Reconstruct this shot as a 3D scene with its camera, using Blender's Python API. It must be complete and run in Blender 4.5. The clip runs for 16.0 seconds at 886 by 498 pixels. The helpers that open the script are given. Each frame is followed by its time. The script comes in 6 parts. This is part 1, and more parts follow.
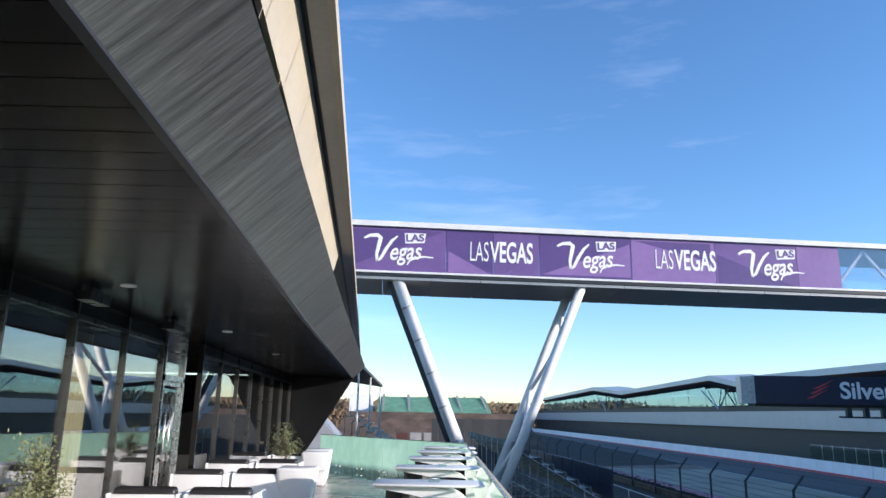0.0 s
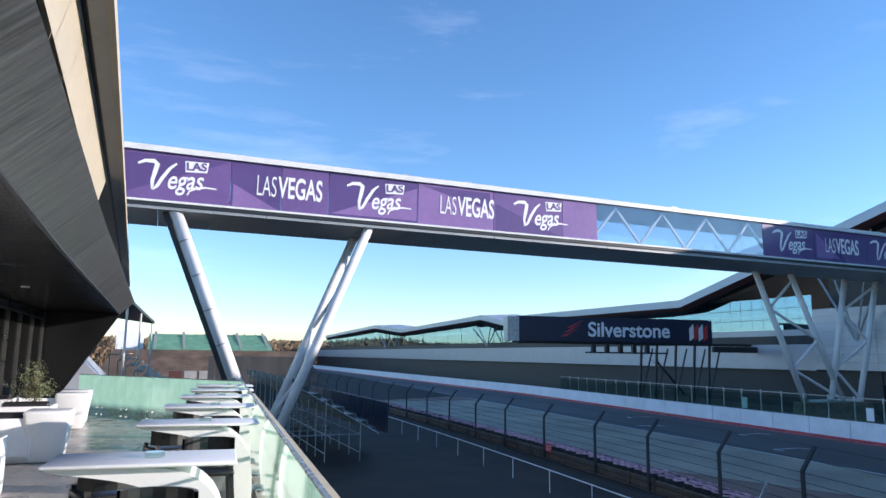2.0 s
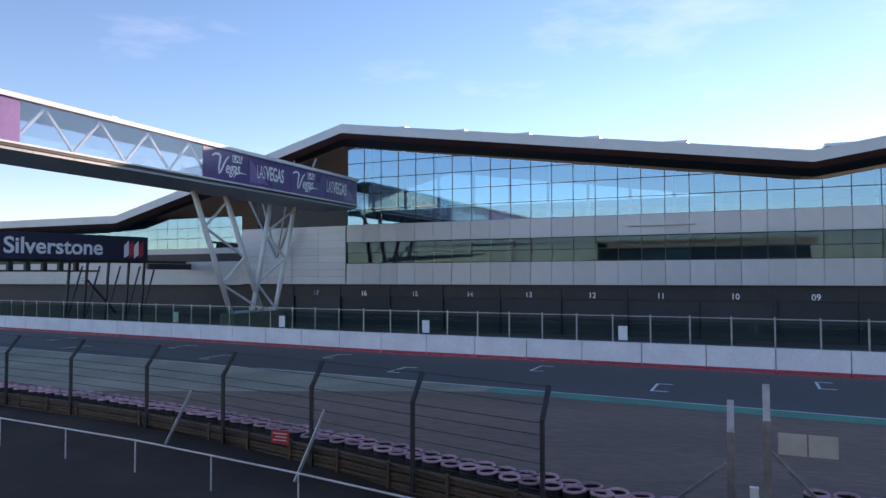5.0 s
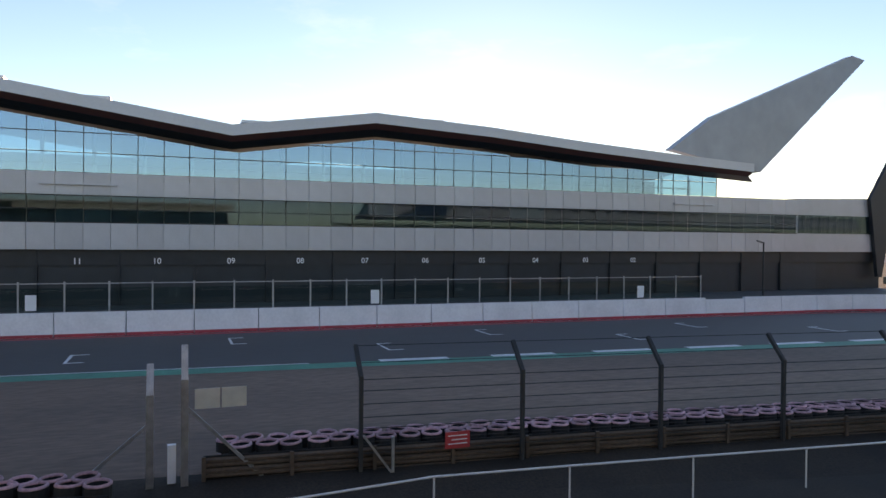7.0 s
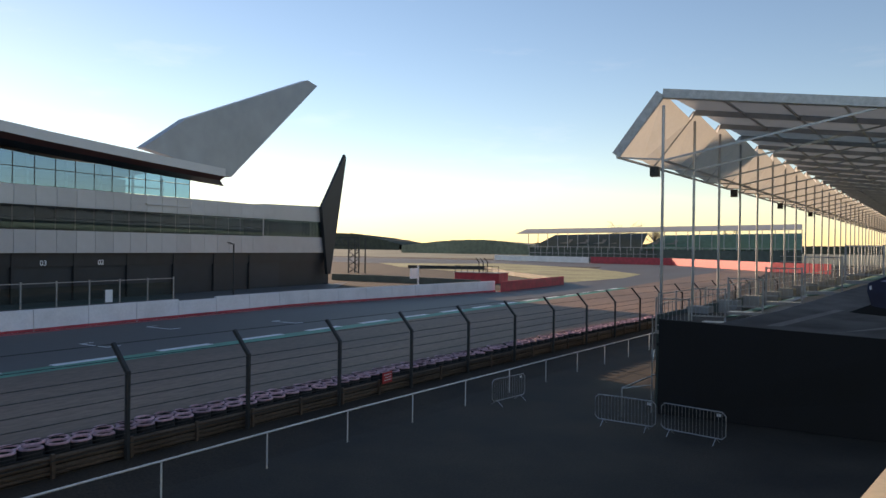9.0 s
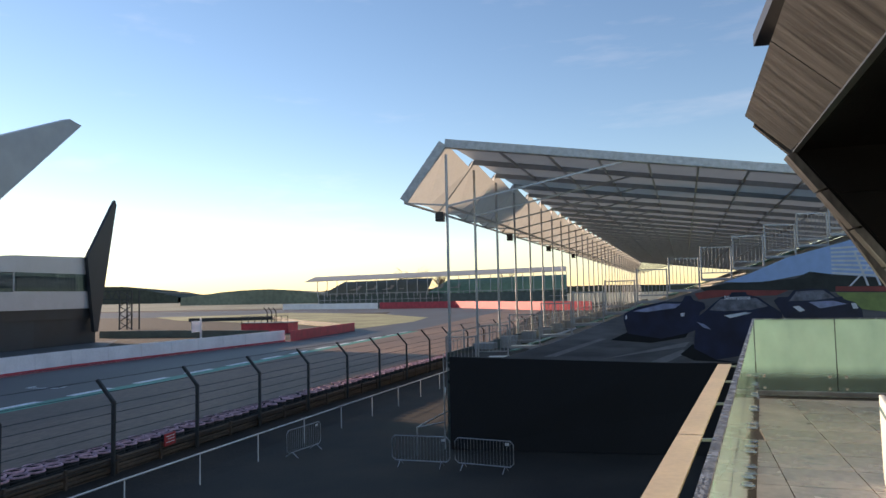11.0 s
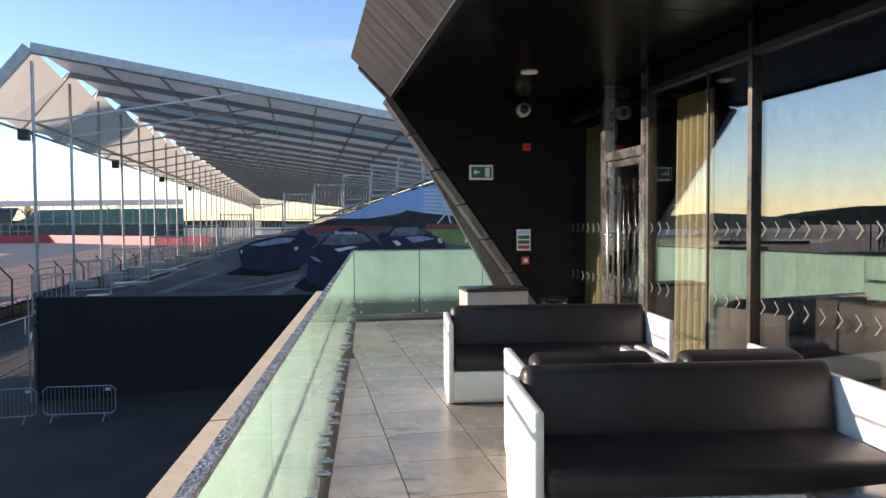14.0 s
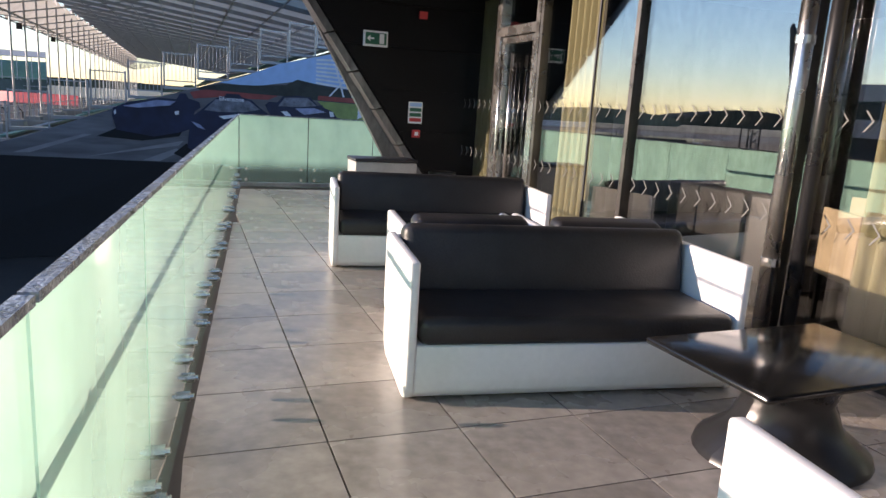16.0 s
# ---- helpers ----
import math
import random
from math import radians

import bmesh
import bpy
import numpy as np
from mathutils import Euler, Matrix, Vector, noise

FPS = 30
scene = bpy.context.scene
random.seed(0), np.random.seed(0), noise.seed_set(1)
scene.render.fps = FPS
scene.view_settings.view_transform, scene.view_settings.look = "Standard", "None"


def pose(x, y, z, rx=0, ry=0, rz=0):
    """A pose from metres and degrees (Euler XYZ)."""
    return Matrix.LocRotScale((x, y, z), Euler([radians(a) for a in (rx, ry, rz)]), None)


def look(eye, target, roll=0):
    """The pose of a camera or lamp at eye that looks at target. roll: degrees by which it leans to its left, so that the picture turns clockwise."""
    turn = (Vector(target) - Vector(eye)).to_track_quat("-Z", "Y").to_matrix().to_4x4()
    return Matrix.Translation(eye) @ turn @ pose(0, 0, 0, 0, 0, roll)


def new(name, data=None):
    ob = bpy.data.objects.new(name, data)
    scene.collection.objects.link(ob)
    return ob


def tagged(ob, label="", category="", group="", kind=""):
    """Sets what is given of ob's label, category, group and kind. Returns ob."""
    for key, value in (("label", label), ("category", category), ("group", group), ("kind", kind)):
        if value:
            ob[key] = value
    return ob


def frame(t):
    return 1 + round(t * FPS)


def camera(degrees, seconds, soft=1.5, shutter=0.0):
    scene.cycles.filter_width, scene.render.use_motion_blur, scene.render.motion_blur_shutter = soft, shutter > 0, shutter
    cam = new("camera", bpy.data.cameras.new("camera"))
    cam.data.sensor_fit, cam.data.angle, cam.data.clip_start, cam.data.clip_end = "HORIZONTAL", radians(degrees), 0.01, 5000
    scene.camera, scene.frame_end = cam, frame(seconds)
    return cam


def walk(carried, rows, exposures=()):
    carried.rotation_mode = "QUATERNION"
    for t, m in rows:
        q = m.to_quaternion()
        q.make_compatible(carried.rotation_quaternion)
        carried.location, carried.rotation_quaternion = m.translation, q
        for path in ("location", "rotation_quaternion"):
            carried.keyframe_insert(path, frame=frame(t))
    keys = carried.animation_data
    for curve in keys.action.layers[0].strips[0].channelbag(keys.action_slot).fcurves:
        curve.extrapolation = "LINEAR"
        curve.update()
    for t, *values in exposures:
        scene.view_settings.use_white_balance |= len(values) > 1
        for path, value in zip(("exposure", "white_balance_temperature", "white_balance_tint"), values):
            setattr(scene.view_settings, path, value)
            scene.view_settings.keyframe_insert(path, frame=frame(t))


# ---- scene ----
cam = camera(65.0, 16.0)
PATH = [
    (0, (-0.387, 0.987, 6.486), (-0.25, 2.928, 6.95), 1.1),
    (0.5, (-0.399, 0.982, 6.497), (-0.175, 2.9, 7.017), 1.5),
    (1, (-0.41, 0.974, 6.494), (-0.063, 2.881, 6.985), 1.7),
    (1.5, (-0.391, 0.986, 6.485), (0.125, 2.877, 6.879), 1.3),
    (2, (-0.353, 1.022, 6.486), (0.378, 2.859, 6.788), 0.7),
    (2.5, (-0.331, 1.059, 6.486), (0.61, 2.806, 6.735), 0.2),
    (3, (-0.321, 1.06, 6.482), (0.771, 2.722, 6.7), -0.4),
    (3.2, (-0.315, 1.061, 6.481), (0.828, 2.689, 6.689), -0.6),
    (5.3, (-0.307, 1.017, 6.478), (1.603, 1.609, 6.523), -0.2),
    (5.5, (-0.305, 1.042, 6.483), (1.648, 1.474, 6.508), -0.2),
    (6, (-0.298, 1.043, 6.482), (1.701, 1.098, 6.472), 0.6),
    (6.5, (-0.316, 1.04, 6.483), (1.656, 0.713, 6.464), 0.7),
    (7, (-0.347, 1.039, 6.49), (1.521, 0.325, 6.465), 0.5),
    (7.5, (-0.383, 1.035, 6.49), (1.282, -0.073, 6.461), 0.6),
    (8, (-0.41, 1.019, 6.5), (0.988, -0.411, 6.47), 0.9),
    (8.5, (-0.441, 0.946, 6.49), (0.701, -0.696, 6.472), 0.8),
    (9, (-0.433, 0.89, 6.478), (0.497, -0.88, 6.473), 0.7),
    (11.3, (-0.291, 0.981, 6.326), (-0.047, -1.0, 6.458), -1.7),
    (11.5, (-0.296, 0.971, 6.323), (-0.145, -1.02, 6.435), -2.0),
    (12, (-0.359, 0.92, 6.313), (-0.483, -1.075, 6.359), -2.4),
    (12.5, (-0.407, 0.888, 6.307), (-0.775, -1.078, 6.304), -2.2),
    (13, (-0.424, 0.892, 6.301), (-0.939, -1.04, 6.284), -1.6),
    (13.5, (-0.44, 0.904, 6.301), (-1.046, -1.002, 6.274), -1.1),
    (14, (-0.457, 0.922, 6.28), (-1.141, -0.956, 6.208), -0.4),
    (14.5, (-0.463, 0.943, 6.25), (-1.219, -0.901, 6.088), 0.7),
    (15, (-0.473, 0.963, 6.226), (-1.313, -0.832, 5.962), 2.0),
    (15.5, (-0.483, 0.999, 6.195), (-1.391, -0.75, 5.855), 3.0),
    (16, (-0.462, 0.999, 6.158), (-1.421, -0.71, 5.758), 3.5),
]
EXPOSURES = [(0, 0.88, 5850, 17), (3, 0.9, 5950, 19), (5.5, 1.0, 7900, 33), (7, 0.92, 9000, 30), (9, 0.58, 8800, 26), (11.5, 0.82, 7800, 24), (13, 1.08, 7300, 25), (16, 1.1, 6800, 28)]
walk(cam, [(t, look(eye, target, roll)) for t, eye, target, roll in PATH], EXPOSURES)

# ---- light ----
SUN_EL, SUN_AZ = radians(11.6), radians(114.8)
world = bpy.data.worlds.new("world")
scene.world = world
world.use_nodes = True
wn, wl = world.node_tree.nodes, world.node_tree.links
sky = wn.new("ShaderNodeTexSky")
sky.sky_type, sky.sun_disc = "NISHITA", False
sky.sun_elevation, sky.sun_rotation = SUN_EL, SUN_AZ
sky.air_density, sky.dust_density, sky.ozone_density = 1.0, 0.03, 3.0
hue = wn.new("ShaderNodeHueSaturation")
hue.inputs["Saturation"].default_value = 1.08
wl.new(sky.outputs[0], hue.inputs["Color"])
# thin high cloud
tc, mp, cn, cr, cm = (wn.new("ShaderNode" + k) for k in ("TexCoord", "Mapping", "TexNoise", "ValToRGB", "MixRGB"))
mp.inputs["Scale"].default_value = (1.6, 3.0, 9.0)
mp.inputs["Rotation"].default_value = (0.2, 0.35, 0.6)
cn.inputs["Scale"].default_value, cn.inputs["Detail"].default_value, cn.inputs["Roughness"].default_value = 1.6, 7, 0.6
cr.color_ramp.elements[0].position, cr.color_ramp.elements[1].position = 0.55, 0.9
cr.color_ramp.elements[1].color = (0.13, 0.13, 0.13, 1)
wl.new(tc.outputs["Generated"], mp.inputs["Vector"])
wl.new(mp.outputs[0], cn.inputs["Vector"])
wl.new(cn.outputs[0], cr.inputs[0])
wl.new(cr.outputs[0], cm.inputs[0])
wl.new(hue.outputs[0], cm.inputs[1])
cm.inputs[2].default_value = (9.0, 8.6, 8.2, 1)
wl.new(cm.outputs[0], wn["Background"].inputs[0])
wn["Background"].inputs[1].default_value = 0.15
sun = new("sun", bpy.data.lights.new("sun", "SUN"))
sun.data.energy, sun.data.angle, sun.data.color = 4.0, radians(0.6), (1.0, 0.88, 0.7)
SUNWARD = Vector((math.sin(SUN_AZ) * math.cos(SUN_EL), math.cos(SUN_AZ) * math.cos(SUN_EL), math.sin(SUN_EL)))
sun.matrix_world = look((0, 0, 0), -SUNWARD)


# ---- materials ----
def mat(name, col, rough=0.6, metal=0.0, vary=0.12, scale=3.0, fine=60.0, bump=0.0, island=0.0, spec=0.5, stretch=(1, 1, 1), coat=0.0):
    """A worn surface: base colour with stains at one scale and grain at another."""
    m = bpy.data.materials.new(name)
    m.use_nodes = True
    n, l = m.node_tree.nodes, m.node_tree.links
    b = n["Principled BSDF"]
    co, mpn = n.new("ShaderNodeTexCoord"), n.new("ShaderNodeMapping")
    mpn.inputs["Scale"].default_value = stretch
    l.new(co.outputs["Object"], mpn.inputs["Vector"])
    a, g = n.new("ShaderNodeTexNoise"), n.new("ShaderNodeTexNoise")
    a.inputs["Scale"].default_value, a.inputs["Detail"].default_value = scale, 5
    g.inputs["Scale"].default_value, g.inputs["Detail"].default_value = fine, 3
    l.new(mpn.outputs[0], a.inputs["Vector"])
    l.new(mpn.outputs[0], g.inputs["Vector"])
    mr = n.new("ShaderNodeMapRange")
    mr.inputs["From Min"].default_value, mr.inputs["From Max"].default_value = 0.3, 0.7
    mr.inputs["To Min"].default_value, mr.inputs["To Max"].default_value = 1 - vary, 1 + vary
    l.new(a.outputs[0], mr.inputs[0])
    mg = n.new("ShaderNodeMapRange")
    mg.inputs["From Min"].default_value, mg.inputs["From Max"].default_value = 0.3, 0.7
    mg.inputs["To Min"].default_value, mg.inputs["To Max"].default_value = 1 - vary * 0.6, 1 + vary * 0.6
    l.new(g.outputs[0], mg.inputs[0])
    k = n.new("ShaderNodeMath")
    k.operation = "MULTIPLY"
    l.new(mr.outputs[0], k.inputs[0])
    l.new(mg.outputs[0], k.inputs[1])
    last = k
    if island:
        oi, mi, k2 = n.new("ShaderNodeObjectInfo"), n.new("ShaderNodeMapRange"), n.new("ShaderNodeMath")
        mi.inputs["To Min"].default_value, mi.inputs["To Max"].default_value = 1 - island, 1 + island
        k2.operation = "MULTIPLY"
        l.new(oi.outputs["Random"], mi.inputs[0])
        l.new(mi.outputs[0], k2.inputs[0])
        l.new(k.outputs[0], k2.inputs[1])
        last = k2
    v = n.new("ShaderNodeVectorMath")
    v.operation = "SCALE"
    v.inputs[0].default_value = col
    l.new(last.outputs[0], v.inputs["Scale"])
    l.new(v.outputs[0], b.inputs["Base Color"])
    rr = n.new("ShaderNodeMapRange")
    rr.inputs["To Min"].default_value, rr.inputs["To Max"].default_value = max(rough - 0.12, 0.02), min(rough + 0.12, 1)
    l.new(a.outputs[0], rr.inputs[0])
    l.new(rr.outputs[0], b.inputs["Roughness"])
    b.inputs["Metallic"].default_value = metal
    b.inputs["Specular IOR Level"].default_value = spec
    b.inputs["Coat Weight"].default_value = coat
    if bump:
        bp = n.new("ShaderNodeBump")
        bp.inputs["Strength"].default_value, bp.inputs["Distance"].default_value = bump, 0.02
        l.new(g.outputs[0], bp.inputs["Height"])
        l.new(bp.outputs[0], b.inputs["Normal"])
    return m


def glass(name, tint, ior=1.5, rough=0.0, milk=0.0, milk_col=(0.6, 0.8, 0.7), boost=0.0, shine=(1, 1, 1), shade_fade=None):
    """Glass: clear tinted pass, gloss by Fresnel, and a share of milky scatter for frosted panes."""
    m = bpy.data.materials.new(name)
    m.use_nodes = True
    n, l = m.node_tree.nodes, m.node_tree.links
    n.remove(n["Principled BSDF"])
    t, g, f, mx = (n.new("ShaderNode" + k) for k in ("BsdfTransparent", "BsdfGlossy", "LayerWeight", "MixShader"))
    t.inputs[0].default_value = (*tint, 1)
    g.inputs["Roughness"].default_value = rough
    g.inputs["Color"].default_value = (*shine, 1)
    f.inputs["Blend"].default_value = 0.5
    body = t
    if milk:
        ns, ra, tl, df, m1, m2 = (n.new("ShaderNode" + k) for k in ("TexNoise", "MapRange", "BsdfTranslucent", "BsdfDiffuse", "MixShader", "MixShader"))
        ns.inputs["Scale"].default_value, ns.inputs["Detail"].default_value = 2.5, 6
        ra.inputs["To Min"].default_value, ra.inputs["To Max"].default_value = milk - 0.2, milk + 0.2
        l.new(ns.outputs[0], ra.inputs[0])
        tl.inputs[0].default_value = (*milk_col, 1)
        df.inputs[0].default_value = (*milk_col, 1)
        m1.inputs[0].default_value = 0.25
        l.new(tl.outputs[0], m1.inputs[1])
        l.new(df.outputs[0], m1.inputs[2])
        # milk thins towards the foot in place of the coping's shade
        if shade_fade:
            tco, sep, lim, mul = (n.new("ShaderNode" + k) for k in ("TexCoord", "SeparateXYZ", "MapRange", "Math"))
            lim.interpolation_type = "SMOOTHSTEP"
            lim.inputs["From Min"].default_value, lim.inputs["From Max"].default_value = shade_fade
            lim.inputs["To Min"].default_value = 0.12
            mul.operation = "MULTIPLY"
            l.new(tco.outputs["Object"], sep.inputs[0])
            l.new(sep.outputs["Z"], lim.inputs[0])
            l.new(lim.outputs[0], mul.inputs[0])
            l.new(ra.outputs[0], mul.inputs[1])
            ra = mul
        l.new(ra.outputs[0], m2.inputs[0])
        l.new(t.outputs[0], m2.inputs[1])
        l.new(m1.outputs[0], m2.inputs[2])
        body = m2
    # mirror share: its least straight on, rising steeply towards a grazing view
    steep, fac = n.new("ShaderNodeMath"), n.new("ShaderNodeMapRange")
    steep.operation = "POWER"
    steep.inputs[1].default_value = 4.5
    fac.inputs["To Min"].default_value = boost or ((ior - 1) / (ior + 1)) ** 2
    l.new(f.outputs["Facing"], steep.inputs[0])
    l.new(steep.outputs[0], fac.inputs[0])
    l.new(fac.outputs[0], mx.inputs[0])
    l.new(body.outputs[0], mx.inputs[1])
    l.new(g.outputs[0], mx.inputs[2])
    l.new(mx.outputs[0], n["Material Output"].inputs[0])
    return m


TARMAC = mat("paddock_tarmac", (0.032, 0.023, 0.016), 0.9, vary=0.55, scale=0.35, fine=14, bump=0.5)
ASPHALT = mat("track_asphalt", (0.072, 0.062, 0.058), 0.6, vary=0.2, scale=0.15, fine=8, bump=0.1, stretch=(1, 0.15, 1))
RUNOFF = mat("runoff_asphalt", (0.21, 0.128, 0.09), 0.75, vary=0.35, scale=0.12, fine=6, bump=0.1, stretch=(1, 0.3, 1))
GREENP = mat("green_paint", (0.025, 0.27, 0.18), 0.6, vary=0.25, scale=0.5, fine=9)
WHITEP = mat("white_road_paint", (0.75, 0.75, 0.74), 0.6, vary=0.15, scale=1.2, fine=15)
REDP = mat("red_paint", (0.55, 0.06, 0.08), 0.55, vary=0.2, scale=0.8, fine=10)
WALLW = mat("white_painted_concrete", (0.88, 0.87, 0.88), 0.5, vary=0.08, scale=0.5, fine=6)
GRASS = mat("frosty_grass", (0.34, 0.32, 0.16), 0.9, vary=0.3, scale=0.08, fine=1.5)
# field colour lightened to stand in for distance haze
FIELD = mat("haze_paled_field", (0.2, 0.21, 0.15), 0.9, vary=0.3, scale=0.02, fine=0.3)
PANEL = mat("silver_cladding", (0.47, 0.47, 0.49), 0.42, 0.35, vary=0.06, scale=0.6, fine=8, island=0.07)
FASCIA = mat("pale_grey_roof_edge", (0.5, 0.52, 0.55), 0.4, 0.2, vary=0.06, scale=0.3, fine=5)
MAROON = mat("dark_red_soffit", (0.1, 0.035, 0.03), 0.6, vary=0.15, scale=0.4)
# also colours the fill blocks that stand in for shade
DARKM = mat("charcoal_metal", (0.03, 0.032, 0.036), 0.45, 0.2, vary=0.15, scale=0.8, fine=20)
SHUTTER = mat("dark_shutter", (0.035, 0.04, 0.045), 0.5, 0.2, vary=0.12, scale=0.7, fine=10, island=0.2)
STEELW = mat("white_painted_steel", (0.75, 0.74, 0.72), 0.4, vary=0.08, scale=0.8, fine=12)
GALV = mat("galvanised_steel", (0.42, 0.43, 0.44), 0.45, 0.8, vary=0.2, scale=4, fine=40)
DULLSTEEL = mat("weathered_steel_post", (0.055, 0.055, 0.055), 0.6, 0.3, vary=0.25, scale=3, fine=30)
PURPLE = mat("purple_banner", (0.16, 0.085, 0.25), 0.3, vary=0.1, scale=0.25, fine=3, coat=0.3)
PURPLE2 = mat("light_purple_banner", (0.25, 0.14, 0.34), 0.3, vary=0.1, scale=0.25, fine=3, coat=0.3)
PURPLE3 = mat("deep_purple_banner", (0.105, 0.055, 0.19), 0.3, vary=0.1, scale=0.25, fine=3, coat=0.3)
SIGNW = mat("white_lettering", (0.85, 0.85, 0.85), 0.5, vary=0.03)
NAVY = mat("navy_sign", (0.012, 0.016, 0.045), 0.4, vary=0.1, scale=0.5)
SIGNRED = mat("red_sign", (0.6, 0.05, 0.05), 0.5, vary=0.08)
BRIDGEB = mat("bridge_underside", (0.33, 0.34, 0.35), 0.45, 0.3, vary=0.1, scale=0.5, fine=5)
FASCD = mat("brushed_dark_fascia", (0.2, 0.2, 0.2), 0.4, 0.75, vary=0.4, scale=1.2, fine=9, stretch=(0.6, 9, 0.6), island=0.08, bump=0.08)
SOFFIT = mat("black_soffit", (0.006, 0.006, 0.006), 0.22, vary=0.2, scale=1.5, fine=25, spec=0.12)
CREAM = mat("cream_roof_panel", (0.5, 0.44, 0.33), 0.5, vary=0.06, scale=0.7, fine=8)
ROOFG = mat("grey_roof_soffit", (0.36, 0.35, 0.33), 0.5, vary=0.08, scale=0.7, fine=8)
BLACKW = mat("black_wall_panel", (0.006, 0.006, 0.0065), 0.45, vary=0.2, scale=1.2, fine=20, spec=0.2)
CHROME = mat("polished_steel", (0.62, 0.61, 0.59), 0.27, 1.0, vary=0.08, scale=5)
MULL = mat("bronze_mullion", (0.1, 0.095, 0.09), 0.3, 0.8, vary=0.1, scale=5)
TILE = mat("grey_porcelain_tile", (0.31, 0.28, 0.255), 0.28, vary=0.28, scale=1.3, fine=14, island=0.1, bump=0.05)
GROUT = mat("dark_joint", (0.02, 0.02, 0.02), 0.9)
RESIN = mat("white_moulded_plastic", (0.8, 0.79, 0.78), 0.35, vary=0.04, scale=2, fine=30)
LEATHER = mat("charcoal_faux_leather", (0.022, 0.021, 0.022), 0.42, vary=0.25, scale=5, fine=90, bump=0.12)
BLACKP = mat("black_plastic", (0.015, 0.015, 0.016), 0.3, vary=0.2, scale=4, fine=50)
TYREP = mat("tyre_rim_paint", (0.62, 0.36, 0.4), 0.7, vary=0.3, scale=2, fine=12, island=0.3)
RUBBER = mat("black_rubber", (0.02, 0.02, 0.02), 0.8, vary=0.3)
ARMCO = mat("weathered_brown_barrier", (0.13, 0.09, 0.065), 0.65, 0.2, vary=0.3, scale=0.7, fine=9)
CANVAS = mat("pale_canopy_fabric", (0.6, 0.58, 0.54), 0.7, vary=0.08, scale=0.5, fine=6)
ALU = mat("aluminium_truss", (0.42, 0.43, 0.44), 0.4, 0.7, vary=0.1, scale=2)
MESHB = mat("black_mesh_wrap", (0.009, 0.009, 0.01), 0.8, vary=0.35, scale=0.8, fine=30)
SEATG = mat("green_seats", (0.12, 0.27, 0.2), 0.6, vary=0.2, scale=0.6, fine=4)
CONC = mat("concrete", (0.34, 0.33, 0.31), 0.8, vary=0.15, scale=0.8, fine=12)
WOOD = mat("pale_timber", (0.4, 0.31, 0.2), 0.7, vary=0.2, scale=1, fine=10)
# green greyed in the colour for the hazy look of the far stand
GREENW = mat("green_stand_wall", (0.085, 0.115, 0.105), 0.7, vary=0.2, scale=0.6, fine=5)
BARK = mat("bark", (0.12, 0.09, 0.065), 0.9, vary=0.3, scale=8)
LEAF = mat("olive_leaf", (0.17, 0.19, 0.085), 0.6, vary=0.3, scale=6)
WOODS = mat("winter_woods", (0.22, 0.15, 0.09), 0.9, vary=0.4, scale=0.06, fine=0.4)
# haze on the far ridges is put into this paler tree colour
EVERG = mat("haze_paled_trees", (0.07, 0.075, 0.055), 0.9, vary=0.3, scale=0.1, fine=0.5)
CURTAIN = mat("olive_curtain", (0.27, 0.25, 0.14), 0.75, vary=0.12, scale=3, fine=60)
CARPET = mat("dark_carpet", (0.03, 0.028, 0.026), 0.9, vary=0.2)
PHOTO_ROAD = mat("printed_road", (0.13, 0.13, 0.138), 0.7, vary=0.4, scale=0.35, fine=3, stretch=(0.3, 1, 2))
PHOTO_SKY = mat("printed_sky", (0.36, 0.56, 0.84), 0.7, vary=0.06)
PHOTO_GRASS = mat("printed_grass", (0.25, 0.32, 0.1), 0.7, vary=0.2)
PHOTO_CAR = mat("printed_dark_blue", (0.012, 0.018, 0.05), 0.5, vary=0.4, scale=1.5)
PHOTO_LIGHT = mat("printed_light_grey", (0.75, 0.77, 0.8), 0.6, vary=0.1)
SAFEG = mat("green_safety_sign", (0.01, 0.12, 0.07), 0.4, vary=0.05)
LAMPW = mat("white_fitting", (0.7, 0.7, 0.7), 0.4)
# cream coping with its sunlit warmth put into the colour
COPING = mat("sunlit_cream_coping", (0.74, 0.58, 0.4), 0.55, vary=0.1, scale=2, fine=30)
G_CURTAINWALL = glass("blue_curtain_wall_glass", (0.3, 0.5, 0.58), 1.9, 0.0, boost=0.3, shine=(0.5, 0.78, 1.0))
G_STRIP = glass("dark_window_glass", (0.45, 0.53, 0.53), 1.3, 0.0, boost=0.06, shine=(0.36, 0.58, 0.85))
G_LOUNGE = glass("lounge_window_glass", (0.95, 0.95, 0.92), 1.55, 0.0, boost=0.19)
G_RAIL = glass("frosted_balustrade_glass", (0.62, 0.8, 0.76), 1.45, 0.05, 0.62, (0.46, 0.7, 0.6), shade_fade=(4.95, 5.2))
G_CLEAR = glass("clear_screen_glass", (0.75, 0.85, 0.82), 1.45)
G_BRIDGE = glass("bridge_glass", (0.88, 0.9, 0.94), 1.5, 0.02, boost=0.12)
def thin_cloth(m, share):
    """Lets a share of the light through a stretched fabric."""
    n, l = m.node_tree.nodes, m.node_tree.links
    t, x = n.new("ShaderNodeBsdfTranslucent"), n.new("ShaderNodeMixShader")
    t.inputs[0].default_value = (0.75, 0.72, 0.66, 1)
    x.inputs[0].default_value = share
    l.new(n["Principled BSDF"].outputs[0], x.inputs[1])
    l.new(t.outputs[0], x.inputs[2])
    l.new(x.outputs[0], n["Material Output"].inputs[0])


thin_cloth(CANVAS, 0.28)
thin_cloth(CURTAIN, 0.12)
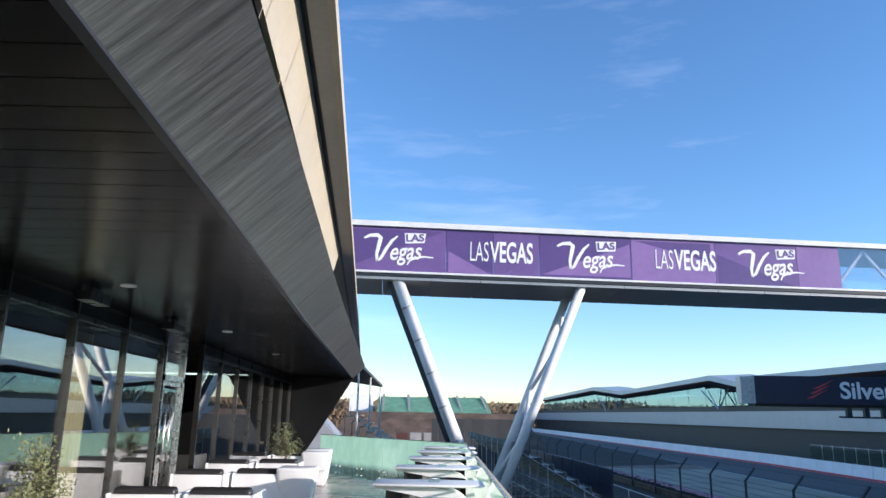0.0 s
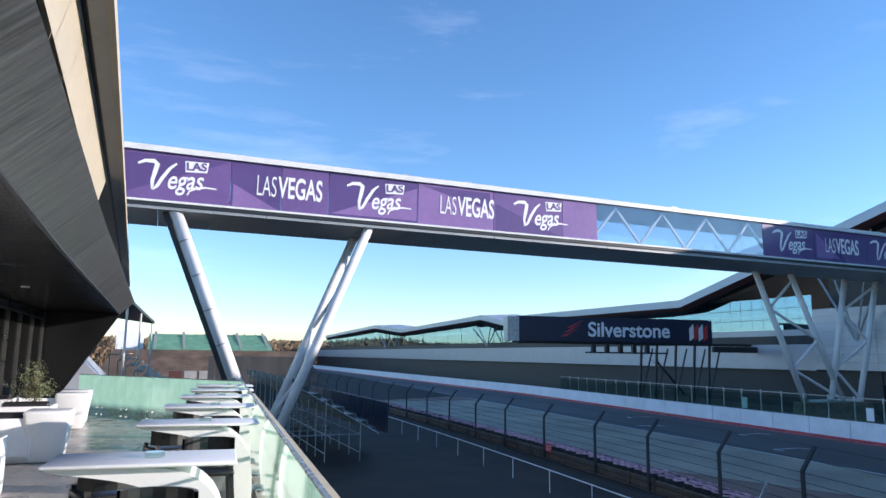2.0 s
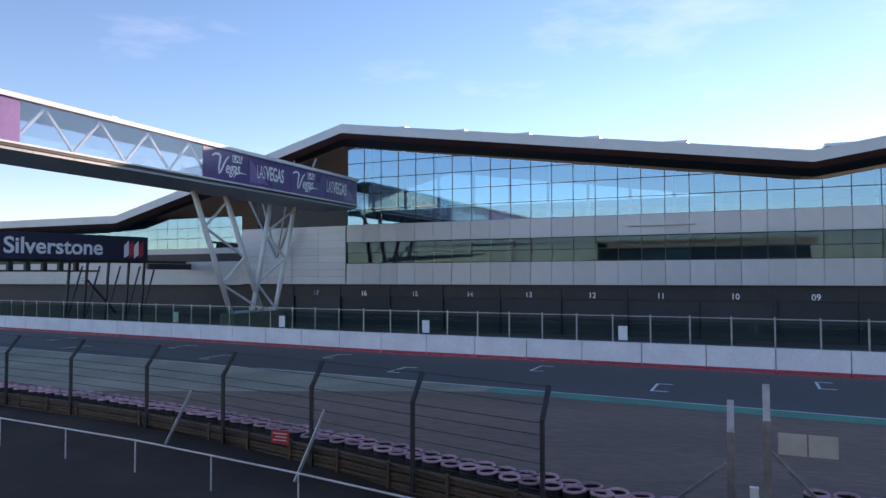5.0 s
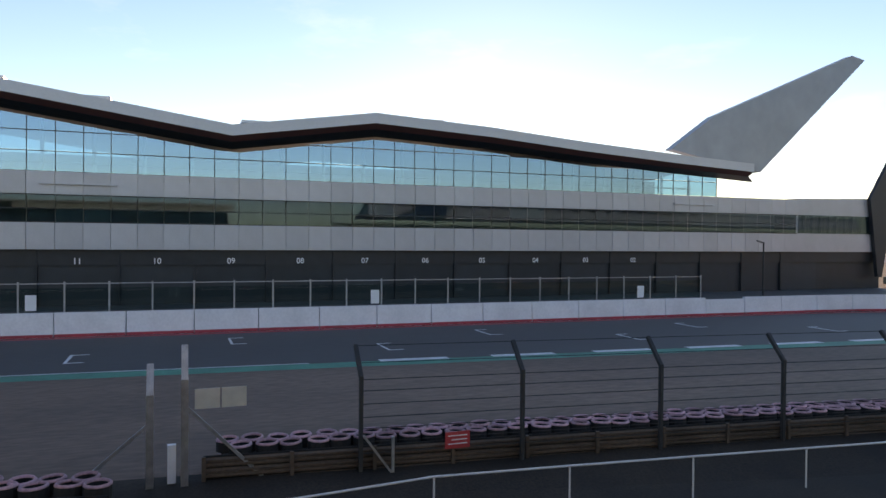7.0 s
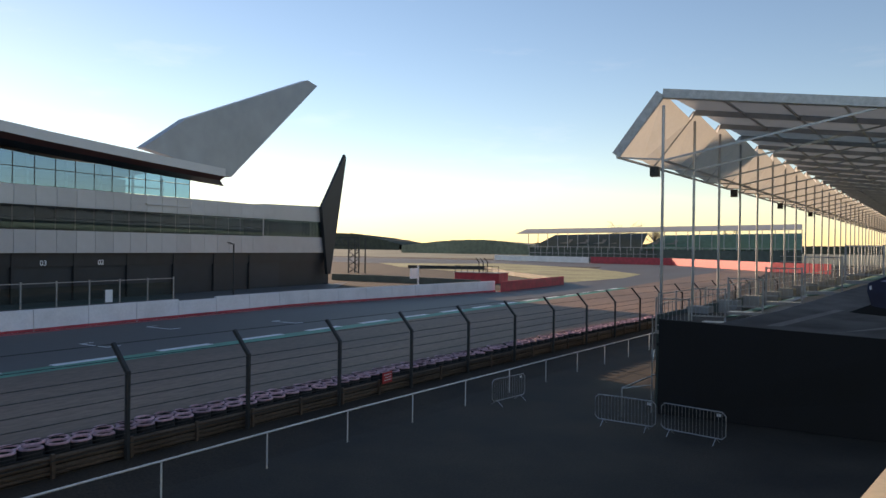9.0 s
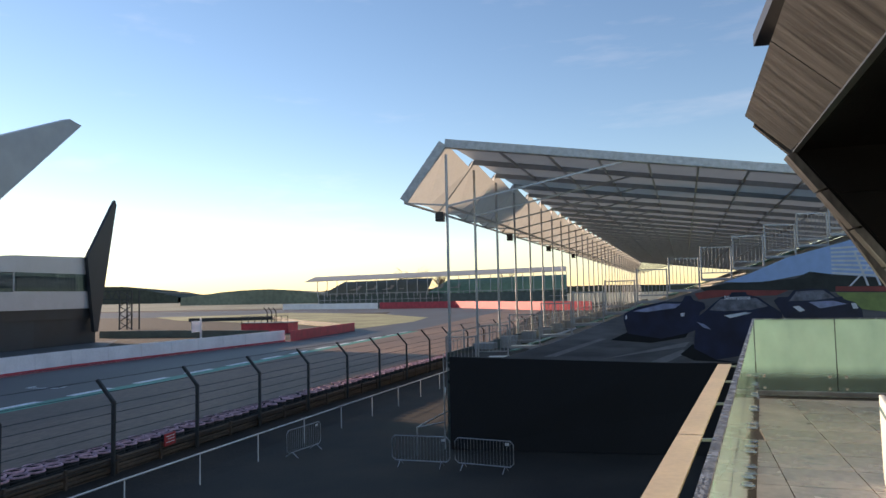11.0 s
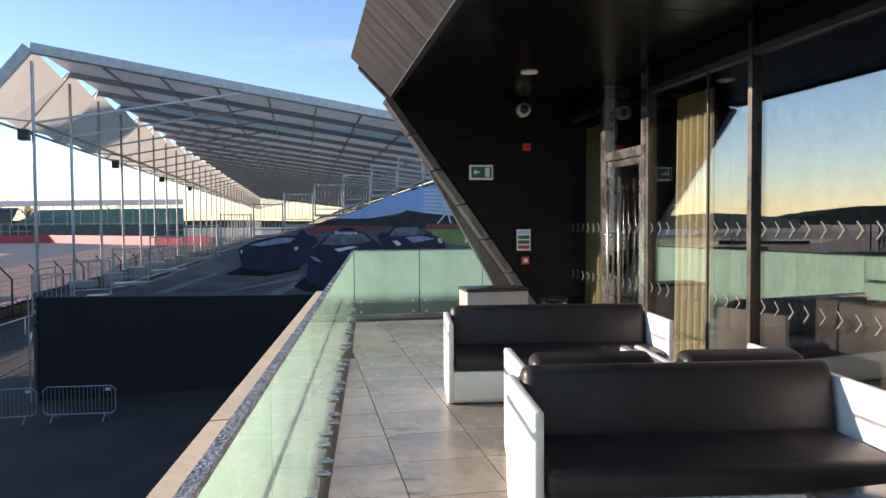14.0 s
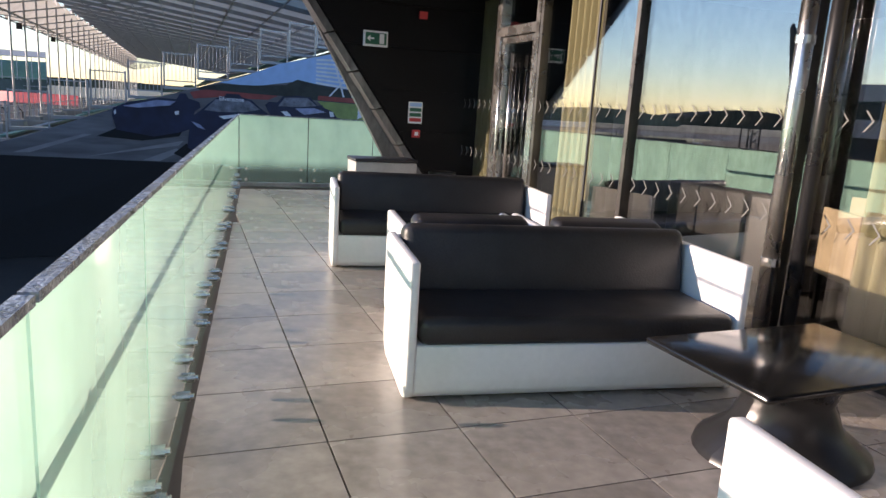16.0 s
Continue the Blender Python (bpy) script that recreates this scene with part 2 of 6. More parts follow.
MIRRORT = mat("black_gloss_table", (0.012, 0.012, 0.012), 0.16, vary=0.3, scale=3)


# ---- geometry ----
class Geo:
    """A plain mesh under construction: boxes, bars, tubes, prisms and sheets."""

    def __init__(self):
        self.v, self.f = [], []

    def add(self, vs, fs):
        k = len(self.v)
        self.v += [tuple(p) for p in vs]
        self.f += [tuple(i + k for i in f) for f in fs]
        return self

    def box(self, x0, x1, y0, y1, z0, z1):
        return self.add([(x, y, z) for z in (z0, z1) for y in (y0, y1) for x in (x0, x1)],
                        [(0, 2, 3, 1), (4, 5, 7, 6), (0, 1, 5, 4), (1, 3, 7, 5), (3, 2, 6, 7), (2, 0, 4, 6)])

    def bar(self, a, b, w, h, up=(0, 0, 1)):
        a, b = Vector(a), Vector(b)
        d = (b - a).normalized()
        s = d.cross(Vector(up))
        s = s.normalized() if s.length > 1e-4 else Vector((1, 0, 0))
        u = s.cross(d)
        vs = [p + s * (i * w / 2) + u * (j * h / 2) for p in (a, b) for i, j in ((-1, -1), (1, -1), (1, 1), (-1, 1))]
        return self.add(vs, [(0, 1, 2, 3), (7, 6, 5, 4), (0, 4, 5, 1), (1, 5, 6, 2), (2, 6, 7, 3), (3, 7, 4, 0)])

    def tube(self, path, r, n=8, r2=None):
        path = [Vector(p) for p in path]
        vs, fs = [], []
        for i, p in enumerate(path):
            d = (path[min(i + 1, len(path) - 1)] - path[max(i - 1, 0)]).normalized()
            s = d.cross(Vector((0, 0, 1)))
            s = s.normalized() if s.length > 1e-3 else Vector((1, 0, 0))
            u = s.cross(d)
            q = r if r2 is None else r + (r2 - r) * i / (len(path) - 1)
            vs += [p + q * (s * math.cos(a) + u * math.sin(a)) for a in (k * 2 * math.pi / n for k in range(n))]
        for i in range(len(path) - 1):
            fs += [(i * n + k, i * n + (k + 1) % n, (i + 1) * n + (k + 1) % n, (i + 1) * n + k) for k in range(n)]
        fs += [tuple(range(n))[::-1], tuple(range((len(path) - 1) * n, len(path) * n))]
        return self.add(vs, fs)

    def prism(self, pts, d):
        """A flat outline pushed along d."""
        n, d = len(pts), Vector(d)
        vs = [Vector(p) for p in pts] + [Vector(p) + d for p in pts]
        return self.add(vs, [tuple(range(n))[::-1], tuple(range(n, 2 * n))] + [(i, (i + 1) % n, n + (i + 1) % n, n + i) for i in range(n)])

    def sweep(self, rows):
        """Rows of equal length, joined into a skin."""
        n, k = len(rows[0]), len(rows)
        return self.add([p for r in rows for p in r], [(i * n + j, i * n + j + 1, (i + 1) * n + j + 1, (i + 1) * n + j) for i in range(k - 1) for j in range(n - 1)])

    def mesh(self, name, m, smooth=False):
        me = bpy.data.meshes.new(name)
        me.from_pydata(self.v, [], self.f)
        me.update()
        bm = bmesh.new()
        bm.from_mesh(me)
        bmesh.ops.recalc_face_normals(bm, faces=bm.faces)
        bm.to_mesh(me)
        bm.free()
        me.materials.append(m)
        if smooth:
            me.shade_smooth()
        return me


def part(name, geo, m, parent=None, label="", smooth=False, at=None):
    me = geo if isinstance(geo, bpy.types.Mesh) else geo.mesh(name, m, smooth)
    ob = new(name, me)
    if at is not None:
        ob.matrix_world = at
    if parent:
        ob.parent = parent
        ob.matrix_parent_inverse = parent.matrix_world.inverted()
    return tagged(ob, label)


def root(name, label, category, group="", at=(0, 0, 0), kind=""):
    ob = new(name)
    ob.empty_display_size = 0.2
    ob.matrix_world = Matrix.Translation(at)
    return tagged(ob, label, category, group, kind)


def soft_box(bm, x0, x1, y0, y1, z0, z1, r, seg=3):
    got = bmesh.ops.create_cube(bm, size=1)
    vs = got["verts"]
    for v in vs:
        v.co = (x0 + (v.co.x + 0.5) * (x1 - x0), y0 + (v.co.y + 0.5) * (y1 - y0), z0 + (v.co.z + 0.5) * (z1 - z0))
    es = list({e for v in vs for e in v.link_edges})
    bmesh.ops.bevel(bm, geom=es, offset=r, segments=seg, profile=0.5, affect="EDGES")


def bm_mesh(bm, name, m, smooth=True):
    me = bpy.data.meshes.new(name)
    bm.to_mesh(me)
    bm.free()
    me.materials.append(m)
    if smooth:
        me.shade_smooth()
    return me


def soft(name, m, boxes, r, seg=3):
    bm = bmesh.new()
    for b in boxes:
        soft_box(bm, *b, r, seg)
    return bm_mesh(bm, name, m)


def lettering(name, text, size, m, parent, at, shear=0.0, squeeze=1.0, bold=0.0, depth=0.01):
    """Writing in the built-in font, turned into a mesh."""
    cu = bpy.data.curves.new(name, "FONT")
    cu.body, cu.size, cu.shear, cu.offset, cu.extrude = text, size, shear, bold, depth
    cu.align_x, cu.align_y = "CENTER", "CENTER"
    tmp = new("tmp", cu)
    bpy.context.view_layer.update()
    me = bpy.data.meshes.new_from_object(tmp.evaluated_get(bpy.context.evaluated_depsgraph_get()))
    bpy.data.objects.remove(tmp)
    me.transform(Matrix.Diagonal((squeeze, 1, 1, 1)))
    me.materials.clear()
    me.materials.append(m)
    return part(name, me, m, parent, at=at)


def facing(x, y, z, right, up=(0, 0, 1)):
    """A pose whose x is 'right' and whose y is up, for flat lettering."""
    r, u = Vector(right).normalized(), Vector(up)
    n = r.cross(u).normalized()
    return Matrix.Translation((x, y, z)) @ Matrix((r, n.cross(r), n)).transposed().to_4x4()


CA, SA = math.cos(radians(8.75)), math.sin(radians(8.75))


def P(u, v, z):
    """The south wing's own axes: u towards the track, v along it."""
    return (CA * u + SA * v, -SA * u + CA * v, z)


GA = radians(7.8)


def W(s, z, out=0.0):
    """A place on the south lounge glazing: s metres along it, out metres in front of it."""
    return ((-4.25 + out) * math.cos(GA) + s * math.sin(GA), -(-4.25 + out) * math.sin(GA) + s * math.cos(GA), z)


SOUTH = Matrix.Rotation(radians(-8.75), 4, "Z")
FLOOR = 4.75


def rail_x(y):
    y = min(y, 75)
    return 14.8 + 0.105 * y - 0.0007 * y * y


def edge_x(y):
    return 34.0 + 0.075 * y if y > -110 else 25.75 + 0.03 * (y + 110)


def wall_x(y):
    if y < -55:
        return 45.25 + 0.22 * (y + 55)
    if y > 100:
        return 54.1 + 0.02 * (y - 100)
    return 46.9 + 0.03 * y if y < 30 else 47.8 + 0.09 * (y - 30)


def rise(x, y):
    """Height of the ground: the paddock lies a little below the circuit."""
    k = min(max((x - rail_x(max(min(y, 80), -60)) - 1.0) / 2.0, 0), 1)
    return 0.4 * k


# ---- ground and circuit ----
def strip(name, m, ys, xa, xb, lift, label="", category="", parent=None, nx=1):
    g = Geo()
    g.sweep([[(xa(y) + (xb(y) - xa(y)) * i / nx, y, rise(xa(y) + (xb(y) - xa(y)) * i / nx, y) + lift) for i in range(nx + 1)] for y in ys])
    ob = part(name, g, m, parent)
    return tagged(ob, label, category, kind="structure")


def steps(a, b, n):
    return [a + (b - a) * i / n for i in range(n + 1)]


g = Geo()
gx = [-3000, -400, -60, 0, 8, 10, 11, 12, 13, 14, 15, 16, 17, 18, 19, 20, 22, 30, 60, 200, 3000]
gy = [-3000, -600, -200] + steps(-100, 100, 40) + [200, 600, 3000]
g.sweep([[(x, y, rise(x, y)) for x in gx] for y in gy])
tagged(part("ground", g, TARMAC), "dark gritty paddock tarmac with worn patches", "ground", kind="structure")
far_ys = [-270, -240, -200, -160, -130, -110] + steps(-100, 100, 20) + [130, 170, 220, 300]
strip("runoff", RUNOFF, far_ys, lambda y: rail_x(max(y, -60)) + 3.7 if y < 100 else 20, lambda y: edge_x(y) + 0.3, 0.005, "brownish worn asphalt run-off beside the circuit", "run-off")
strip("track", ASPHALT, far_ys, edge_x, lambda y: wall_x(y) - 0.2 if y > -90 else 37.0 + max(0, -y - 110) * 0.2, 0.009, "dark grey racing circuit asphalt", "track")
strip("green_verge", GREENP, steps(-110, 16, 20), lambda y: edge_x(y) - 1.4, lambda y: edge_x(y) - 0.05, 0.013, "green painted strip along the track edge", "painted strip")
g = Geo().add([(edge_x(14) - 1.4, 14, 0.414), (edge_x(14), 14, 0.414), (edge_x(90), 90, 0.414), (23.4, 90, 0.414), (22.9, 40, 0.414), (21.8, 22, 0.414), (21.4, 18, 0.414)], [(0, 1, 2, 3, 4)])
tagged(part("green_runoff", g, mat("worn_green_paint", (0.32, 0.28, 0.2), 0.7, vary=0.3, scale=0.2, fine=5)), "faded green painted run-off area", "painted strip", kind="structure")
strip("edge_line", WHITEP, steps(-5, 110, 24), lambda y: edge_x(y) - 0.02, lambda y: edge_x(y) + 0.13, 0.017, "white painted track edge line", "line")
for i in range(17):
    y0 = -8.5 - 6.0 * i
    strip("edge_block", WHITEP, [y0 - 3.6, y0], lambda y: edge_x(y) - 0.25, lambda y: edge_x(y) + 0.35, 0.017, "white painted block on the track edge", "line")
strip("red_line", REDP, steps(-100, 200, 30), lambda y: wall_x(y) - 0.9, lambda y: wall_x(y) - 0.3, 0.016, "red painted line below the pit wall", "line")
for i in range(14):
    y0, xg = 62 - 8.0 * i, (38.2 if i % 2 else 42.6)
    xg += 0.05 * y0
    g = Geo()
    g.box(xg - 1.3, xg + 1.3, y0, y0 + 0.15, 0.412, 0.418)
    g.box(xg + 1.15, xg + 1.3, y0 - 0.75, y0 - 0.002, 0.412, 0.418)
    g.box(xg - 1.3, xg - 1.15, y0 - 0.75, y0 - 0.002, 0.412, 0.418)
    tagged(part("grid_mark", g, WHITEP), "white painted starting grid bracket", "grid mark", "grid marks on the track", kind="structure")


def patch(name, m, pts, z, label, category="ground"):
    return tagged(part(name, Geo().add([(x, y, z) for x, y in pts], [tuple(range(len(pts)))]), m), label, category, kind="structure")


patch("bend_asphalt", ASPHALT, [(10, -262), (70, -230), (130, -210), (400, -260), (400, -330), (60, -300), (-20, -290)], 0.412, "grey asphalt of the far bend")
patch("infield_grass", GRASS, [(61, -145), (38, -119), (34, -148), (36, -173), (61, -215), (106, -251), (117, -228), (141, -217), (110, -180), (80, -158)], 0.43, "pale frosted infield grass")
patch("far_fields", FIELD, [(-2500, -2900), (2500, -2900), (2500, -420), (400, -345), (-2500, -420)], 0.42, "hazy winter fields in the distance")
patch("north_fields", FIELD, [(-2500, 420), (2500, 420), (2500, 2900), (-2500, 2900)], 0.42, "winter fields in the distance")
patch("pit_lane", mat("pit_lane_concrete", (0.1, 0.1, 0.1), 0.7, vary=0.2, scale=0.3, fine=4), [(48, -60), (68, -95), (68, 330), (70, 330), (60, 160)], 0.416, "grey pit lane surface")


# ---- pit wall ----
def pit_wall():
    top = root("pit_wall", "long white painted concrete pit wall", "wall", at=(47, 0, 0.4), kind="structure")
    y = -88.0
    while y < 330:
        n = 4.0
        a, b = (wall_x(y), y + 0.03, 0.4), (wall_x(y + n), y + n - 0.03, 0.4)
        hi = 1.5 if not -48 < y < -40 else 1.35
        g = Geo().prism([a, (a[0] + 0.35, a[1], a[2]), (a[0] + 0.3, a[1], hi + 0.4), (a[0] + 0.05, a[1], hi + 0.4)], (b[0] - a[0], b[1] - a[1], 0))
        part("wall_block", g, WALLW, top)
        part("base_stripe", Geo().prism([(a[0] - 0.012, a[1], 0.41), (a[0] + 0.05, a[1], 0.41), (a[0] + 0.05, a[1], 0.6), (a[0] - 0.002, a[1], 0.6)], (b[0] - a[0], b[1] - a[1], 0)), REDP, top, "red painted foot of the wall")
        y += n


def pit_screen():
    """Glass debris screen with posts on the far side of the pit wall."""
    top = root("pit_screen", "glazed debris screen on steel posts along the pit wall", "screen", at=(47.8, 0, 0.4))
    pm = Geo().box(-0.04, 0.04, -0.05, 0.05, 0, 3.35).mesh("post", GALV)
    gm = Geo().box(-0.012, 0.012, 0.06, 2.44, 1.55, 2.95).mesh("pane", G_CLEAR)
    rm = Geo().box(-0.03, 0.03, 0.05, 2.45, 3.2, 3.26).mesh("rail", GALV)
    for i in range(-16, 36):
        y = i * 2.5
        m = Matrix.Translation((wall_x(y) + 0.7, y, 0.4))
        part("post", pm, GALV, top, at=m)
        part("pane", gm, G_CLEAR, top, at=m)
        part("rail", rm, GALV, top, at=m)
    for y in (52, 38.6, 24.3, 9.3, -12.0, -34.0):
        tagged(part("notice_board", Geo().box(wall_x(y) + 0.55, wall_x(y) + 0.6, y - 0.3, y + 0.3, 2.0, 2.95), SIGNW), "small plain white notice board on the pit screen", "notice", "notices on the pit screen")


pit_wall()
pit_screen()

# ---- pit building ----
FX = 67.2
TOPS = [(312, 14.5), (234, 16.4), (205, 14.2), (147, 15.7), (133, 13.6), (126, 14.7), (80, 14.6), (68, 17.6), (44.1, 23.8), (-3.7, 17.1), (-17.5, 19.2), (-30, 18.6), (-42, 17.7), (-54, 17.0), (-66.4, 16.4)]


def roof_z(y):
    for (ya, za), (yb, zb) in zip(TOPS, TOPS[1:]):
        if yb <= y <= ya:
            return zb + (za - zb) * (y - yb) / (ya - yb)
    return TOPS[-1][1] if y < 0 else TOPS[0][1]


def pit_building():
    top = root("pit_building", "long silver-clad pit building with a folded roof and glazed upper floor", "building", at=(FX, 0, 0.4))
    k = (64.6 + 0.35) / (FX + 0.35)
    fr = [(64.6, 1 + (y - 1) * k, 6.48 + (z - 6.48) * k) for y, z in TOPS]
    g = Geo().sweep([[(x, y, z), (x, y, z - 1.0)] for x, y, z in fr])
    part("roof_edge", g, FASCIA, top, "pale grey folded roof edge")
    g = Geo().sweep([[(x, y, z - 1.0), (x + 0.9, y, z - 1.45)] for x, y, z in fr])
    part("roof_trim", g, MAROON, top, "dark red trim under the roof edge")
    g = Geo().sweep([[(x + 0.9, y, z - 1.45), (FX + 0.25, 1 + (y - 1) / k, z - 1.9)] for x, y, z in fr])
    part("soffit", g, DARKM, top, "dark sloping soffit")
    g = Geo().sweep([[(x, y, z), (x + 9, y, z + 0.5), (95, y, z - 1.5)] for x, y, z in fr])
    part("roof", g, FASCIA, top, "light grey metal roof")
    for y in (38, 31, 24, 17, 9, -7, -22):
        part("rooflight", Geo().box(66.5, 69.5, y - 2.5, y + 2.5, 0, 0.25).mesh("rooflight", LAMPW), LAMPW, top, at=Matrix.Translation((0, 0, roof_z(y) * 0.965 + 0.25)) @ Matrix.Identity(4))
    # cladding bands
    W = 2.17
    low, high = Geo().box(0, 0.15, 0.02, W - 0.02, 0, 2.3).mesh("panel", PANEL), Geo().box(0, 0.15, 0.02, W - 0.02, 0, 1.93).mesh("panel", PANEL)
    pane_u, pane_l = Geo().box(0, 0.03, 0.03, W - 0.03, 1.22, 2.36).mesh("window", G_STRIP), Geo().box(0, 0.03, 0.03, W - 0.03, 0.04, 1.14).mesh("window", G_STRIP)
    blind = mat("lowered_blind", (0.5, 0.55, 0.52), 0.6)
    n0, n1 = -34, 20
    for i in range(n0, n1):
        y = i * W
        part("panel", low, PANEL, top, at=Matrix.Translation((FX, y, 5.42)))
        part("panel", high, PANEL, top, at=Matrix.Translation((FX, y, 10.17)))
        part("window", pane_u, G_STRIP, top, at=Matrix.Translation((FX + 0.25, y, 7.76)))
        part("window", pane_l, G_STRIP, top, at=Matrix.Translation((FX + 0.25, y, 7.76)))
    for i in (3, 4, -8, -9, -16, -17):
        part("blind", Geo().box(FX + 0.35, FX + 0.38, i * W + 0.05, i * W + W - 0.05, 7.85 if i > 0 else 9.0, 8.9 if i > 0 else 10.1), blind, top, "pale lowered window blind")
    part("frame", Geo().box(FX + 0.2, FX + 0.3, n0 * W, n1 * W, 8.9, 8.98).box(FX + 0.1, FX + 0.32, n0 * W, n1 * W, 10.08, 10.16).box(FX + 0.1, FX + 0.32, n0 * W, n1 * W, 7.72, 7.8), DARKM, top)
    part("awning", Geo().box(FX - 0.3, FX, 6.0, 12.0, 11.0, 11.12), FASCIA, top)
    part("awning", Geo().box(FX - 0.3, FX, -60, -54, 11.0, 11.12), FASCIA, top)
    # glazed upper floor
    ys = [i * W for i in range(-28, 20)]
    for y in ys:
        zt_a, zt_b = roof_z(y) - 2.65, roof_z(y + W) - 2.65
        if y < -30:
            zt_a, zt_b = max(zt_a, 15.0), max(zt_b, 15.0)
        z = 12.12
        while z < max(zt_a, zt_b) - 0.15:
            a, b = min(z + 1.7, zt_a), min(z + 1.7, zt_b)
            if a > z + 0.05 or b > z + 0.05:
                g = Geo().prism([(FX + 0.3, y + 0.04, z + 0.03), (FX + 0.3, y + W - 0.04, z + 0.03), (FX + 0.3, y + W - 0.04, max(b, z + 0.06)), (FX + 0.3, y + 0.04, max(a, z + 0.06))], (0.03, 0, 0))
                part("glass_pane", g, G_CURTAINWALL, top)
            z += 1.75
        part("glazing_bar", Geo().box(FX + 0.26, FX + 0.36, y - 0.03, y + 0.03, 12.1, zt_a), DARKM, top)
    for z in (13.85, 15.6, 17.35, 19.1):
        yy = [y for y in ys if roof_z(y) - 2.65 > z]
        if yy:
            lo, hi = min(yy), max(yy)
            if z > 15:
                lo = min(y for y in yy if y > -3)
            part("glazing_bar", Geo().box(FX + 0.27, FX + 0.35, lo, hi + W, z - 0.03, z + 0.03), DARKM, top)
    # upper floor slabs and core behind the glass; core colour carries the dimness
    part("floor_slab", Geo().box(FX + 0.5, 92, -61, 43, 11.9, 12.1), CONC, top)
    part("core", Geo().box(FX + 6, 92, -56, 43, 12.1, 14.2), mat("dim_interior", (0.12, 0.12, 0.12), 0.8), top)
    part("inner_wall", Geo().box(FX + 4, 92, -74, 43, 5.45, 11.85), mat("office_interior", (0.4, 0.42, 0.4), 0.8, vary=0.3, scale=0.4), top)
    for y in steps(-58, 41, 24):
        part("column", Geo().tube([(FX + 2.0, y, 12.1), (FX + 2.0, y, roof_z(y) - 2.4)], 0.18, 8), LAMPW, top)
    part("shelf_line", Geo().box(FX + 1.5, FX + 2.2, -58, 42, 13.0, 13.15), DARKM, top)
    # end block to the south
    part("end_block", Geo().prism([(FX + 0.4, -74, 5.4), (FX + 0.4, -90, 5.4), (FX + 0.4, -91, 12.75), (FX + 0.4, -74, 12.3)], (16, 0, 0)), PANEL, top)
    part("end_window", Geo().box(FX + 0.35, FX + 0.4, -90.0, -74.2, 7.8, 10.2), G_STRIP, top, "dark strip window")
    part("blade", Geo().prism([(66.4, -53, 17.4), (66.4, -59.2, 21.7), (66.4, -82.0, 31.3), (66.4, -84.3, 30.9), (66.4, -66.6, 15.3)], (1.2, 0, 0)), mat("grey_blade_cladding", (0.3, 0.33, 0.36), 0.4, 0.3, vary=0.1, scale=0.4), top, "grey upswept blade at the roof end")
    part("fin", Geo().prism([(67.0, -86.6, 12.6), (67.0, -92.6, 21.5), (67.0, -92.9, 20.8), (67.0, -89.0, 2.0), (67.0, -88.2, 2.0)], (0.5, 0, 0)), DARKM, top, "tall dark pointed fin")
    # garages
    for i in range(-12, 8):
        y = 2.7 + 6.47 * i
        part("shutter", Geo().box(FX + 0.9, FX + 1.0, y - 3.1, y + 3.1, 0.4, 4.0), SHUTTER, top)
        part("pier", Geo().box(FX + 0.6, FX + 1.0, y + 3.12, y + 3.35, 0.4, 5.3), DARKM, top)
    part("lintel", Geo().box(FX + 0.7, FX + 1.0, -90, 60, 4.0, 5.4), DARKM, top)
    part("garage_back", Geo().box(FX + 1.02, FX + 1.2, -90, 330, 0.4, 5.4), DARKM, top)
    for i in range(2, 18):
        lettering("garage_number", "%02d" % i, 0.75, SIGNW, top, facing(FX + 0.68, 2.75 - 6.46 * (10 - i), 4.36, (0, -1, 0)), bold=0.01)
    # clad block north of the glazing
    sheet = Geo().box(0, 0.14, 0.015, 3.7, 0.012, 0.82).mesh("panel", PANEL)
    for r in range(8):
        for c in range(4):
            part("panel", sheet, PANEL, top, at=Matrix.Translation((FX - 0.03, 43.5 + 3.72 * c, 5.42 + 0.83 * r)))
    part("clad_core", Geo().box(FX + 0.14, 92, 43.5, 58.4, 5.42, 12.1), DARKM, top)
    # charcoal block stands in for the shade under the roof link
    part("link_shade_fill", Geo().box(FX + 2.5, 92, 43, 58, 12.1, 17.5), DARKM, top)
    # north range
    for a, b, z0, z1, m in ((58.4, 330, 5.3, 8.2, PANEL), (58.4, 330, 8.2, 9.2, DARKM), (58.4, 126, 9.2, 9.9, PANEL)):
        part("north_band", Geo().box(FX + 0.1, FX + 4, a, b, z0, z1), m, top)
    for i in range(40):
        y = 58.6 + i * 1.75
        zt = roof_z(y) - 2.3
        for j in range(3):
            z0, z1 = 9.9 + j * 1.3, min(11.15 + j * 1.3, zt)
            if z1 - z0 > 0.2:
                part("glass_pane", Geo().box(FX + 0.3, FX + 0.33, y + 0.03, y + 1.72, z0, z1), G_CURTAINWALL, top)
    for i in range(20):
        y = 132 + i * 9.0
        part("glass_pane", Geo().box(FX + 0.5, FX + 0.53, y + 0.1, y + 8.9, 9.3, roof_z(y) - 1.8), G_CURTAINWALL, top)
    # charcoal block puts the unlit rooms' darkness behind the north glass
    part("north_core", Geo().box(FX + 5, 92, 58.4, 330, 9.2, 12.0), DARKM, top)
    for y in (52, 140, 215):
        for k, reach, r in ((-1, 6, 0.14), (1, 6, 0.14), (-1, 3, 0.1), (1, 3, 0.1)):
            part("roof_strut", Geo().tube([(FX - 1.5, y, 8.5), (FX - 2.2, y + k * reach, roof_z(y) - 2.2)], r, 6), GALV, top, "leaning steel roof strut")


pit_building()


